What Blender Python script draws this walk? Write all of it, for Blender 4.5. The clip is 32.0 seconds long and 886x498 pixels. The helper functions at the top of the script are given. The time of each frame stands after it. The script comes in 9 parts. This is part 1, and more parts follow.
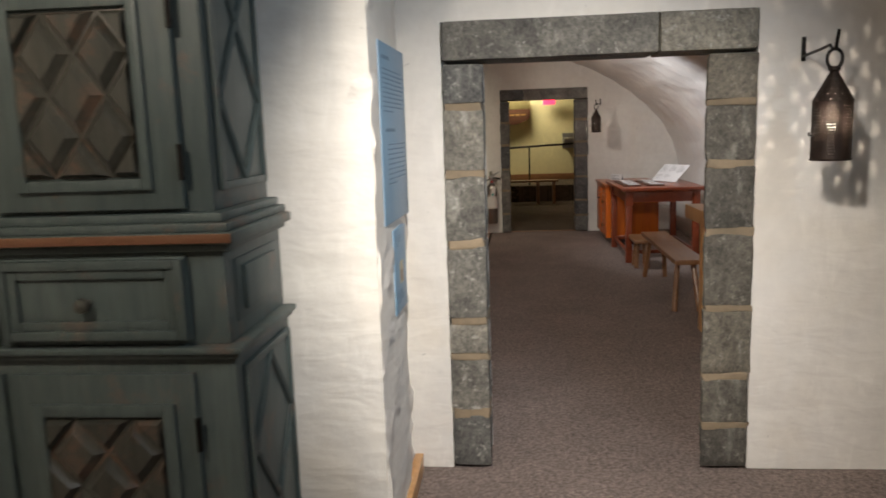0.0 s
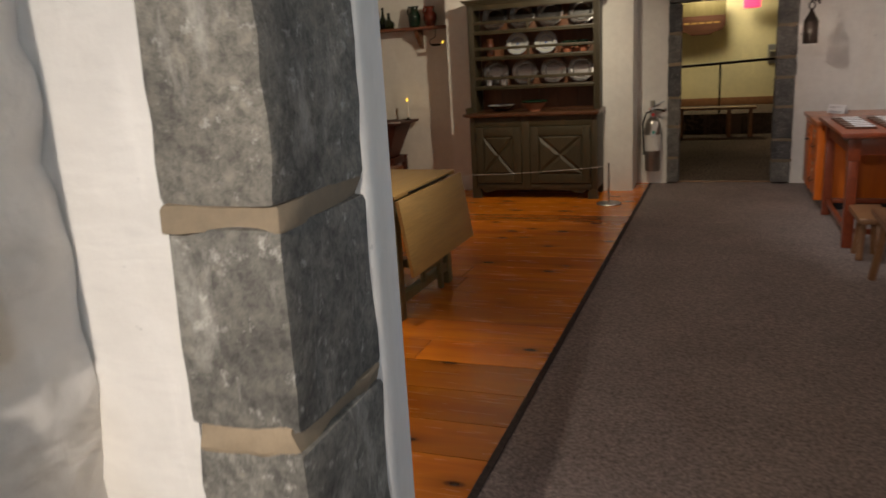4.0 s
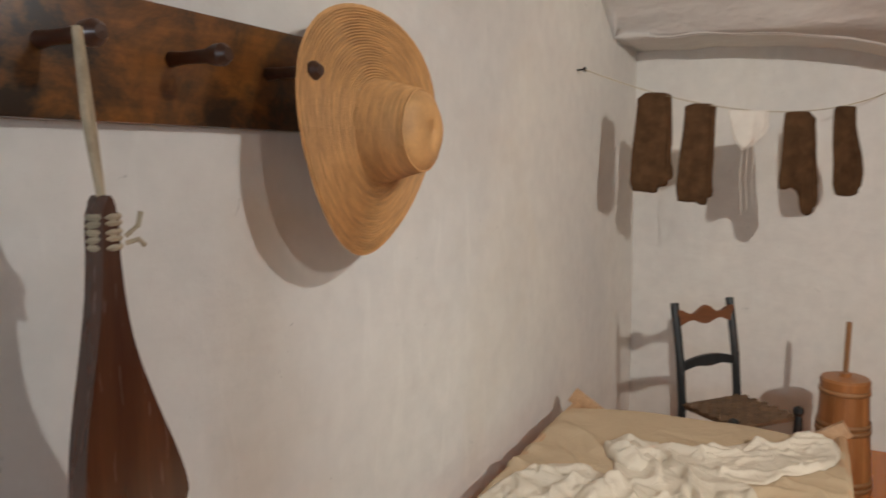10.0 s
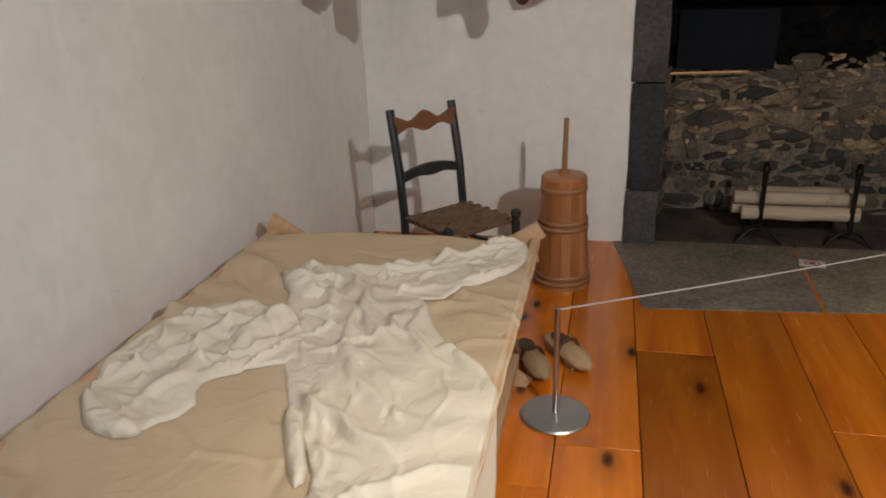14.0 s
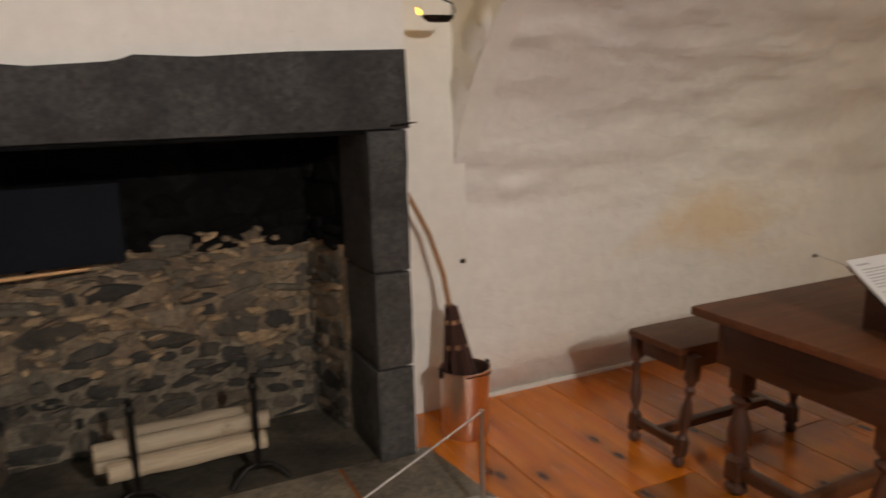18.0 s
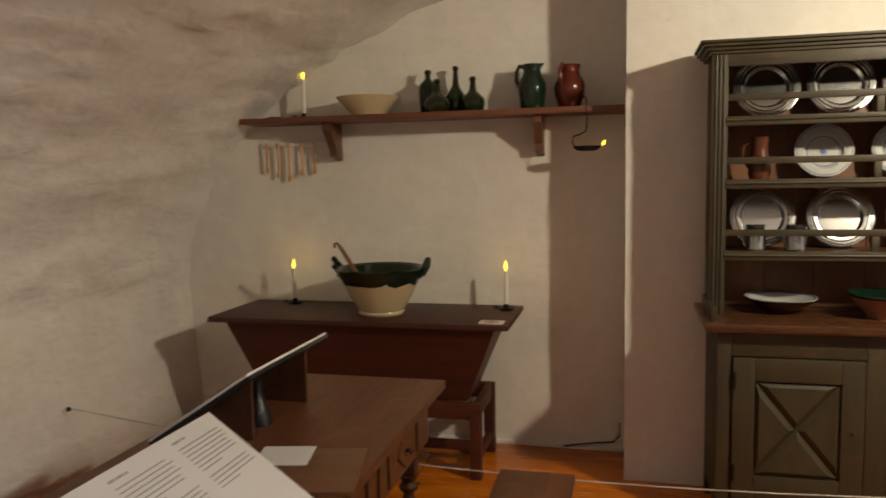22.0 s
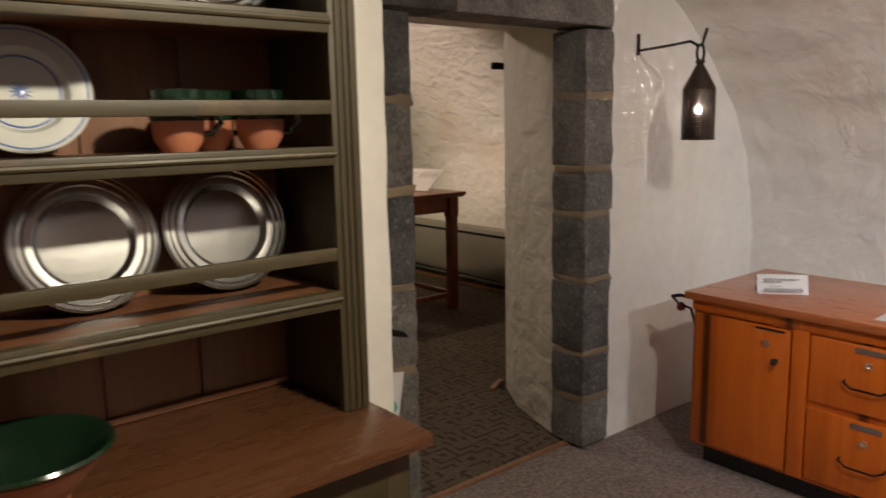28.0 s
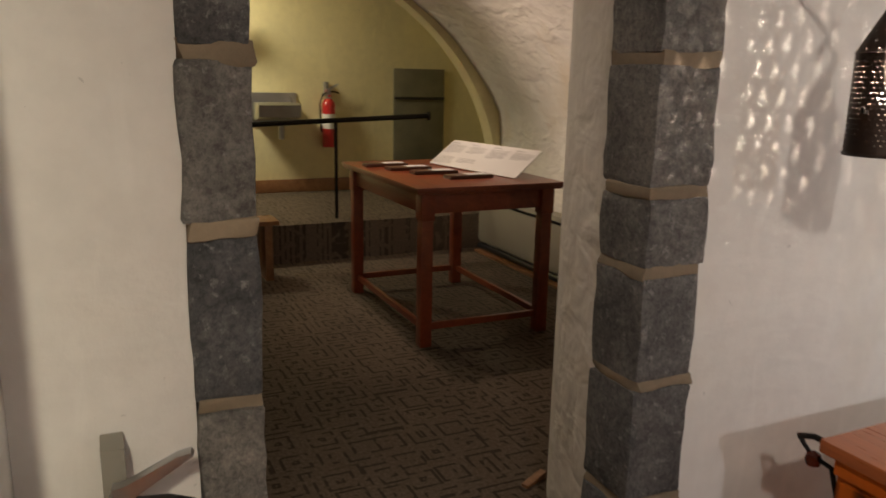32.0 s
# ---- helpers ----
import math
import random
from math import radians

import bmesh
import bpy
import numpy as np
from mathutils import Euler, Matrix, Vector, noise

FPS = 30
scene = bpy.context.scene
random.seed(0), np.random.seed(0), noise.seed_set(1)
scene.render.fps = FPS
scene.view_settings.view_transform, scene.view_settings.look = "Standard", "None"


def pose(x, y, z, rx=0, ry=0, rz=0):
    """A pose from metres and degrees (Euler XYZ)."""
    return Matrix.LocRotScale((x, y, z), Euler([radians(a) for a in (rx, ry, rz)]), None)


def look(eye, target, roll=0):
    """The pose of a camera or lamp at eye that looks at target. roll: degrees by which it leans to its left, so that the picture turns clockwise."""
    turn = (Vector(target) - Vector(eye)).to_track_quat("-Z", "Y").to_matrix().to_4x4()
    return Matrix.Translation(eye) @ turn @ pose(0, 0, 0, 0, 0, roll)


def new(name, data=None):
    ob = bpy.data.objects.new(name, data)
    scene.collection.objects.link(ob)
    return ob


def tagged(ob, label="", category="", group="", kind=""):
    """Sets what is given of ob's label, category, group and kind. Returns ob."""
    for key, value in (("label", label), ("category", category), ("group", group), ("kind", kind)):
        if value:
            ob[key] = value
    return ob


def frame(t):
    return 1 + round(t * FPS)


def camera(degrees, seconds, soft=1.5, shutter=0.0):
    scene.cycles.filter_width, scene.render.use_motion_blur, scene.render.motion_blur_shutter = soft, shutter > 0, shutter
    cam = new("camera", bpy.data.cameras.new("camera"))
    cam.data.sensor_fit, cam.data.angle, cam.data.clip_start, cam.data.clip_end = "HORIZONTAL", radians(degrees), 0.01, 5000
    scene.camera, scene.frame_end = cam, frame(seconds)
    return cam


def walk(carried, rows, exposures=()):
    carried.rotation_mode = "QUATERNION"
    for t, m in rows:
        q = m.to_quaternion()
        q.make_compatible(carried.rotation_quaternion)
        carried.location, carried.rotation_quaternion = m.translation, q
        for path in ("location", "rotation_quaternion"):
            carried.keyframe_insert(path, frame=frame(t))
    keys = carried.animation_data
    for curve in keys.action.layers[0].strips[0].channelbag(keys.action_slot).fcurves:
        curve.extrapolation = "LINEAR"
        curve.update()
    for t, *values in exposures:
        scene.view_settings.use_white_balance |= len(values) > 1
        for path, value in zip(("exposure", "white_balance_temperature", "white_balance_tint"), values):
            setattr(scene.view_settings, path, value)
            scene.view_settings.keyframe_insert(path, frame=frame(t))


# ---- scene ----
cam = camera(61.45, 32.0, soft=1.6, shutter=0.4)
# seconds, eye x y z in metres, yaw, pitch, roll in degrees
ROWS = [
    (0, 0.000, 0.000, 1.495, 5.18, -8.87, -1.96),
    (0.5, 0.123, 0.272, 1.503, 1.88, -9.20, -2.11),
    (1, 0.158, 0.574, 1.490, -1.23, -9.58, -1.36),
    (1.5, 0.199, 0.877, 1.490, -1.94, -10.22, -1.54),
    (2, 0.281, 1.207, 1.488, 0.96, -11.38, -1.69),
    (2.5, 0.351, 1.488, 1.490, 3.96, -12.12, -1.09),
    (3, 0.395, 1.795, 1.509, 7.01, -12.58, -0.56),
    (3.5, 0.405, 2.090, 1.494, 14.03, -13.77, -2.08),
    (5.5, 0.230, 3.364, 1.501, 35.99, -15.47, -2.82),
    (6, 0.187, 3.607, 1.489, 43.05, -16.31, -1.93),
    (6.5, 0.115, 3.853, 1.471, 49.66, -17.22, -0.98),
    (7, 0.041, 4.032, 1.471, 59.25, -17.28, -1.50),
    (7.5, -0.007, 4.223, 1.476, 71.55, -15.94, -1.94),
    (8, -0.043, 4.389, 1.494, 79.68, -13.54, -2.43),
    (8.5, -0.134, 4.457, 1.513, 84.04, -10.51, -2.21),
    (9, -0.239, 4.488, 1.537, 90.76, -8.05, -1.48),
    (9.5, -0.267, 4.537, 1.538, 103.82, -6.44, -1.47),
    (10, -0.226, 4.627, 1.538, 116.74, -6.71, -0.52),
    (10.5, -0.190, 4.714, 1.521, 121.90, -8.60, -0.79),
    (11, -0.165, 4.743, 1.497, 122.37, -11.31, -1.43),
    (11.5, -0.161, 4.768, 1.477, 119.59, -13.90, -2.12),
    (12, -0.201, 4.799, 1.451, 114.29, -16.82, -2.92),
    (12.5, -0.304, 4.824, 1.443, 109.65, -19.35, -2.86),
    (13, -0.464, 4.854, 1.451, 106.84, -21.05, -2.39),
    (13.5, -0.594, 4.893, 1.455, 104.69, -21.55, -2.04),
    (14, -0.699, 4.959, 1.450, 102.88, -20.94, -1.89),
    (14.5, -0.859, 5.062, 1.451, 101.11, -19.33, -1.78),
    (16.5, -1.521, 5.317, 1.507, 88.30, -9.75, -0.76),
    (17, -1.680, 5.421, 1.508, 84.69, -10.52, -1.39),
    (17.5, -1.802, 5.552, 1.493, 75.87, -11.37, -1.67),
    (18, -1.952, 5.692, 1.492, 63.90, -11.85, -1.34),
    (18.5, -2.086, 5.784, 1.504, 53.73, -11.53, -1.17),
    (19, -2.173, 5.896, 1.483, 46.60, -11.72, -1.01),
    (19.5, -2.250, 6.059, 1.487, 41.27, -11.21, -0.99),
    (20, -2.309, 6.202, 1.488, 36.41, -10.08, -0.54),
    (20.5, -2.377, 6.337, 1.488, 31.67, -8.63, 0.12),
    (21, -2.441, 6.516, 1.509, 25.44, -7.36, 0.09),
    (21.5, -2.451, 6.651, 1.513, 19.06, -6.45, -0.49),
    (22, -2.432, 6.833, 1.516, 13.78, -5.63, -1.04),
    (22.5, -2.400, 7.009, 1.512, 8.63, -5.33, -1.80),
    (23, -2.390, 7.179, 1.491, 3.62, -5.66, -2.46),
    (23.5, -2.368, 7.383, 1.520, -1.69, -6.72, -2.68),
    (24, -2.321, 7.543, 1.521, -6.09, -7.47, -2.19),
    (24.5, -2.220, 7.745, 1.537, -8.37, -7.79, -1.97),
    (26.5, -1.947, 8.455, 1.568, -20.48, -5.90, -0.91),
    (27, -1.818, 8.616, 1.561, -25.28, -6.70, -1.65),
    (27.5, -1.690, 8.731, 1.546, -32.42, -7.95, -1.84),
    (28, -1.575, 8.843, 1.522, -39.05, -9.71, -1.20),
    (28.5, -1.437, 8.964, 1.535, -45.05, -10.50, -0.72),
    (29, -1.309, 9.037, 1.534, -49.19, -10.03, -0.53),
    (29.5, -1.113, 9.109, 1.528, -48.93, -9.67, 0.09),
    (30, -0.945, 9.157, 1.527, -46.09, -10.43, 0.33),
    (30.5, -0.750, 9.273, 1.499, -42.23, -11.66, 1.32),
    (31, -0.605, 9.383, 1.513, -37.73, -12.15, 2.08),
    (31.5, -0.435, 9.496, 1.526, -31.71, -12.64, 1.68),
    (32, -0.239, 9.576, 1.562, -25.04, -12.83, 1.16),
]
walk(cam, [(t, pose(x, y, z, 0, 0, yaw) @ pose(0, 0, 0, 90 + pitch) @ pose(0, 0, 0, 0, 0, roll)) for t, x, y, z, yaw, pitch, roll in ROWS],
     [(0, -0.58, 6500, 10), (1, -0.8, 6500, 13), (2, -0.92, 6500, 14), (3, -0.76, 6400, 15), (3.5, -0.8, 6500, 12), (5.5, -0.2, 7300, 15), (6.5, -0.28, 7200, 15), (7.5, -0.2, 6700, 12), (9, -0.1, 6500, 10), (12, -0.2, 6250, 9), (14, -0.25, 6050, 8),
      (16.5, -0.05, 6500, 10), (18, 0.05, 6500, 10), (20, 0.02, 6650, 10), (22, -0.05, 6800, 10), (25, -0.08, 6600, 10), (28, 0.0, 6450, 10), (32, 0.0, 6500, 10)])

# ---------------------------------------------------------------- light
world = bpy.data.worlds.new("world")
scene.world = world
world.use_nodes = True
world.node_tree.nodes["Background"].inputs[0].default_value = (0.9, 0.92, 1.0, 1)
world.node_tree.nodes["Background"].inputs[1].default_value = 0.02


def spot(x, y, z, tx, ty, tz, watts, colour=(1.0, 0.86, 0.68), angle=110, blend=0.9, size=0.05):
    lamp = bpy.data.lights.new("spot_lamp", "SPOT")
    lamp.energy, lamp.color, lamp.spot_size, lamp.spot_blend, lamp.shadow_soft_size = watts, colour, radians(angle), blend, size
    ob = new("spot_lamp", lamp)
    ob.matrix_world = look((x, y, z), (tx, ty, tz))
    return ob


def bulb(x, y, z, watts, colour=(1.0, 0.8, 0.55), size=0.01):
    lamp = bpy.data.lights.new("bulb", "POINT")
    lamp.energy, lamp.color, lamp.shadow_soft_size = watts, colour, size
    ob = new("bulb", lamp)
    ob.location = (x, y, z)
    return ob


def area(x, y, z, tx, ty, tz, watts, w, h, colour=(1.0, 0.9, 0.78)):
    lamp = bpy.data.lights.new("area_lamp", "AREA")
    lamp.energy, lamp.color, lamp.shape, lamp.size, lamp.size_y = watts, colour, "RECTANGLE", w, h
    ob = new("area_lamp", lamp)
    ob.matrix_world = look((x, y, z), (tx, ty, tz))
    return ob


# unseen lamps. entry room: lamp over the walkway and a cool one to its east; hall: track lamps under the crown of the
# vault; far room: lamp over the table, yellow corridor; added fill is noted below
spot(-0.02, 0.7, 2.25, 0.45, 4.5, -0.2, 470, (1.0, 0.91, 0.81), 68, 1.0)
# added fill bulb, out of view, that brightens the armoire front
bulb(-0.95, 0.25, 2.42, 62, (1.0, 0.86, 0.72), 0.08)
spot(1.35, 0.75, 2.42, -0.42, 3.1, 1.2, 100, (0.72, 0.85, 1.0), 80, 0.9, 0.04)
spot(-1.3, 5.9, 2.62, -1.0, 3.7, 1.1, 68, (0.97, 0.96, 0.94), 80, 1.0)
# added cool fill on the alcove wall and door reveal, no known source
spot(2.0, 4.8, 1.7, -1.6, 3.75, 1.1, 125, (0.70, 0.85, 1.0), 75, 1.0, 0.15)
# unseen lamp added to brighten the east haunch of the vault
spot(0.5, 7.3, 2.4, 2.5, 8.6, 1.2, 230, (0.95, 0.96, 1.0), 100, 1.0)
spot(-0.1, 6.5, 2.5, -3.5, 5.6, 1.45, 345, (1.0, 0.945, 0.87), 108, 0.9)
# added fill, aimed down to lift the plank floor by the cot
spot(-1.05, 5.7, 2.5, -1.6, 5.2, 0.0, 160, (1.0, 0.86, 0.62), 66, 1.0)
spot(-0.6, 8.7, 2.42, -2.5, 10.5, 0.8, 200, (1.0, 0.88, 0.66), 128, 0.9)
spot(-0.2, 8.75, 2.45, 2.3, 9.9, 1.35, 98, (1.0, 0.90, 0.80), 130, 1.0)
spot(1.32, 14.15, 2.45, 2.0, 14.1, 1.0, 72, (1.0, 0.74, 0.55), 100, 1.0)
# added narrow spot that only brightens the far vault
spot(-0.4, 13.9, 2.35, 2.6, 14.2, 2.05, 330, (1.0, 0.77, 0.60), 44, 1.0)
# added fill for the east door reveal, no lamp known here
spot(0.3, 13.0, 2.4, 1.1, 11.6, 0.9, 36, (1.0, 0.80, 0.63), 85, 1.0)
area(0.2, 16.9, 2.7, 0.6, 17.5, 0.5, 50, 0.6, 0.4, (1.0, 0.88, 0.62))

# ---------------------------------------------------------------- materials


def nodes_of(name):
    m = bpy.data.materials.new(name)
    m.use_nodes = True
    nt = m.node_tree
    return m, nt, nt.nodes["Principled BSDF"]


def add(nt, kind, **kw):
    n = nt.nodes.new(kind)
    for k, v in kw.items():
        if k in n.inputs:
            n.inputs[k].default_value = v
    return n


def ramp(nt, fac, stops):
    r = nt.nodes.new("ShaderNodeValToRGB")
    while len(r.color_ramp.elements) < len(stops):
        r.color_ramp.elements.new(0.5)
    for e, (p, c) in zip(r.color_ramp.elements, stops):
        e.position, e.color = p, (*c, 1)
    nt.links.new(fac, r.inputs[0])
    return r.outputs[0]


def mix(nt, fac, a, b, mode="MIX"):
    n = nt.nodes.new("ShaderNodeMix")
    n.data_type, n.blend_type = "RGBA", mode
    for sock, v in ((n.inputs[0], fac), (n.inputs[6], a), (n.inputs[7], b)):
        if hasattr(v, "is_output"):
            nt.links.new(v, sock)
        else:
            sock.default_value = v if isinstance(v, float) else (*v, 1)
    return n.outputs[2]


def coords(nt, scale=(1, 1, 1), per_object=False):
    c = nt.nodes.new("ShaderNodeTexCoord")
    m = nt.nodes.new("ShaderNodeMapping")
    m.inputs["Scale"].default_value = scale
    nt.links.new(c.outputs["Object"], m.inputs["Vector"])
    if per_object:
        info = nt.nodes.new("ShaderNodeObjectInfo")
        mul = nt.nodes.new("ShaderNodeMath")
        mul.operation = "MULTIPLY"
        mul.inputs[1].default_value = 37.0
        nt.links.new(info.outputs["Random"], mul.inputs[0])
        comb = nt.nodes.new("ShaderNodeCombineXYZ")
        for s in comb.inputs:
            nt.links.new(mul.outputs[0], s)
        nt.links.new(comb.outputs[0], m.inputs["Location"])
        return m.outputs[0], info.outputs["Random"]
    return m.outputs[0], None


def noise_tex(nt, vec, scale, detail=4.0, rough=0.55, distort=0.0):
    n = add(nt, "ShaderNodeTexNoise", Scale=scale, Detail=detail, Roughness=rough, Distortion=distort)
    nt.links.new(vec, n.inputs["Vector"])
    return n.outputs["Fac"]


def bumped(nt, bsdf, *layers):
    prev = None
    for fac, strength, dist in layers:
        b = add(nt, "ShaderNodeBump", Strength=strength, Distance=dist)
        nt.links.new(fac, b.inputs["Height"])
        if prev:
            nt.links.new(prev, b.inputs["Normal"])
        prev = b.outputs[0]
    nt.links.new(prev, bsdf.inputs["Normal"])


def plain(name, c, rough=0.5, metal=0.0, var=0.25, scale=9.0, bump=0.15, dist=0.002, stretch=(1, 1, 1), spec=0.5):
    """A surface with broad mottling and fine grain."""
    m, nt, b = nodes_of(name)
    vec, rnd = coords(nt, stretch, True)
    n1, n2 = noise_tex(nt, vec, scale * 0.35, 3.0), noise_tex(nt, vec, scale * 6, 5.0, 0.65)
    lo, hi = [max(0, v * (1 - var)) for v in c], [min(1, v * (1 + var * 0.8)) for v in c]
    col = ramp(nt, n1, [(0.3, lo), (0.7, hi)])
    fine = ramp(nt, n2, [(0.3, (1 - var * 0.6,) * 3), (0.7, (1, 1, 1))])
    nt.links.new(mix(nt, 1.0, col, fine, "MULTIPLY"), b.inputs["Base Color"])
    r = ramp(nt, n2, [(0.2, (max(0.02, rough * 0.82),) * 3), (0.8, (min(1, rough * 1.15),) * 3)])
    nt.links.new(r, b.inputs["Roughness"])
    b.inputs["Metallic"].default_value = metal
    b.inputs["Specular IOR Level"].default_value = spec
    bumped(nt, b, (n1, bump, dist * 3), (n2, bump, dist))
    return m


def plaster(name, c, warm=(0.62, 0.5, 0.33), stain=0.25, relief=0.35, along=(0.55, 0.55, 1.6), patch=None, brushed=0.5):
    """Lime-washed rubble: trowel swells, brush streaks, fine pits, nicks and faint ochre stains; patch: y, z, half width and half height of one damp ochre stain."""
    m, nt, b = nodes_of(name)
    vec, _ = coords(nt)
    lev, _ = coords(nt, along)
    brush, _ = coords(nt, (2.6, 2.6, 0.7))
    swell, mid, fine = noise_tex(nt, lev, 3.0, 1.5, 0.4, 0.3), noise_tex(nt, vec, 14, 5.0, 0.6), noise_tex(nt, vec, 90, 3.0, 0.7)
    col = ramp(nt, mid, [(0.3, [v * 0.93 for v in c]), (0.65, c)])
    tone = ramp(nt, noise_tex(nt, vec, 0.85, 3.0, 0.5, 0.6), [(0.3, (0.90, 0.905, 0.92)), (0.5, (0.97, 0.965, 0.96)), (0.7, (1.05, 1.045, 1.02))])
    col = mix(nt, 1.0, col, tone, "MULTIPLY")
    lime = ramp(nt, noise_tex(nt, brush, 4.2, 5.0, 0.6, 0.5), [(0.56, (0, 0, 0)), (0.70, (brushed,) * 3)])
    col = mix(nt, lime, col, [min(0.9, v * 1.09) for v in c])
    st = ramp(nt, noise_tex(nt, vec, 1.2, 4.0, 0.55, 0.5), [(0.54, (0, 0, 0)), (0.74, (stain,) * 3)])
    col = mix(nt, st, col, warm)
    if patch:
        co = nt.nodes.new("ShaderNodeTexCoord")
        mp = nt.nodes.new("ShaderNodeMapping")
        py, pz, hy, hz = patch
        mp.inputs["Scale"].default_value = (0, 1 / hy, 1 / hz)
        mp.inputs["Location"].default_value = (0, -py / hy, -pz / hz)
        nt.links.new(co.outputs["Object"], mp.inputs["Vector"])
        ln = nt.nodes.new("ShaderNodeVectorMath")
        ln.operation = "LENGTH"
        nt.links.new(mp.outputs[0], ln.inputs[0])
        ad = nt.nodes.new("ShaderNodeMath")
        ad.operation = "MULTIPLY_ADD"
        ad.inputs[1].default_value = 1.9
        nt.links.new(noise_tex(nt, lev, 2.4, 4.0, 0.55, 0.4), ad.inputs[0])
        nt.links.new(ln.outputs["Value"], ad.inputs[2])
        half = nt.nodes.new("ShaderNodeMath")
        half.operation = "MULTIPLY"
        half.inputs[1].default_value = 0.4
        nt.links.new(ad.outputs[0], half.inputs[0])
        col = mix(nt, ramp(nt, half.outputs[0], [(0.45, (0.8,) * 3), (0.72, (0, 0, 0))]), col, (0.70, 0.56, 0.37))
    dirt = ramp(nt, noise_tex(nt, vec, 5.5, 8.0, 0.75), [(0.62, (0, 0, 0)), (0.78, (0.22,) * 3)])
    col = mix(nt, dirt, col, [v * 0.7 for v in c])
    nick = ramp(nt, noise_tex(nt, vec, 26.0, 3.0, 0.5, 1.0), [(0.735, (0, 0, 0)), (0.76, (0.5,) * 3)])
    col = mix(nt, nick, col, [v * 0.55 for v in c])
    nt.links.new(col, b.inputs["Base Color"])
    b.inputs["Roughness"].default_value = 0.85
    b.inputs["Specular IOR Level"].default_value = 0.25
    ridge = noise_tex(nt, lev, 8.5, 2.5, 0.5, 0.35)
    bumped(nt, b, (swell, relief * 0.7, 0.05), (ridge, min(1.0, relief * 1.0), 0.042 * relief), (lime, relief * 0.5, 0.004), (mid, relief * 0.5, 0.008), (fine, 0.3, 0.0018))
    return m


def wood(name, dark, light, rough=0.45, grain=9.0, axis=0, knots=False, wear=None, vary=0.35, coat=0.0, wear_amount=0.5, wear_from=0.56):
    """Boards with grain along one local axis, tone by piece, optional knots and rubbed paint."""
    m, nt, b = nodes_of(name)
    s = [1.0, 1.0, 1.0]
    s[axis] = 0.09
    vec, rnd = coords(nt, s, True)
    iso, _ = coords(nt, (1, 1, 1), True)
    g = noise_tex(nt, vec, grain * 2.2, 6.0, 0.62, 0.9)
    fine = noise_tex(nt, vec, grain * 14, 3.0, 0.6)
    col = ramp(nt, g, [(0.22, dark), (0.45, [a * 0.4 + c * 0.6 for a, c in zip(dark, light)]), (0.66, light)] if knots else [(0.28, dark), (0.52, [(a + c) / 2 for a, c in zip(dark, light)]), (0.74, light)])
    f = ramp(nt, fine, [(0.25, (0.90 if knots else 0.78,) * 3), (0.6, (1, 1, 1))])
    col = mix(nt, 1.0, col, f, "MULTIPLY")
    tone = ramp(nt, rnd, [(0.0, (1 - vary,) * 3), (1.0, (1 + vary * 0.4, 1 + vary * 0.35, 1 + vary * 0.3))])
    col = mix(nt, 1.0, col, tone, "MULTIPLY")
    if knots:
        ks = [1.0, 1.0, 1.0]
        ks[axis] = 0.45
        kv, _ = coords(nt, ks, True)
        v = add(nt, "ShaderNodeTexVoronoi", Scale=3.7, Randomness=1.0)
        v.voronoi_dimensions = "2D"
        nt.links.new(kv, v.inputs["Vector"])
        k = ramp(nt, v.outputs["Distance"], [(0.025, (1, 1, 1)), (0.055, (0.8,) * 3), (0.085, (0.35,) * 3), (0.26, (0, 0, 0))])
        rare = ramp(nt, v.outputs["Color"], [(0.30, (0, 0, 0)), (0.42, (1, 1, 1))])
        k = mix(nt, 1.0, k, rare, "MULTIPLY")
        col = mix(nt, k, col, [d * 0.14 for d in dark])
        streak = ramp(nt, noise_tex(nt, vec, 4.0, 4.0, 0.5, 2.0), [(0.58, (0, 0, 0)), (0.74, (0.4,) * 3)])
        col = mix(nt, streak, col, [d * 0.55 for d in dark])
    if wear:
        w = ramp(nt, noise_tex(nt, iso, 4.5, 9.0, 0.72, 0.4), [(wear_from, (0, 0, 0)), (wear_from + 0.16, (wear_amount,) * 3)])
        col = mix(nt, w, col, wear)
    nt.links.new(col, b.inputs["Base Color"])
    rr = ramp(nt, fine, [(0.2, (rough * 0.8,) * 3), (0.8, (min(1, rough * 1.2),) * 3)])
    nt.links.new(rr, b.inputs["Roughness"])
    b.inputs["Coat Weight"].default_value = coat
    b.inputs["Coat Roughness"].default_value = 0.2
    bumped(nt, b, (g, 0.18, 0.002), (fine, 0.15, 0.0008))
    return m


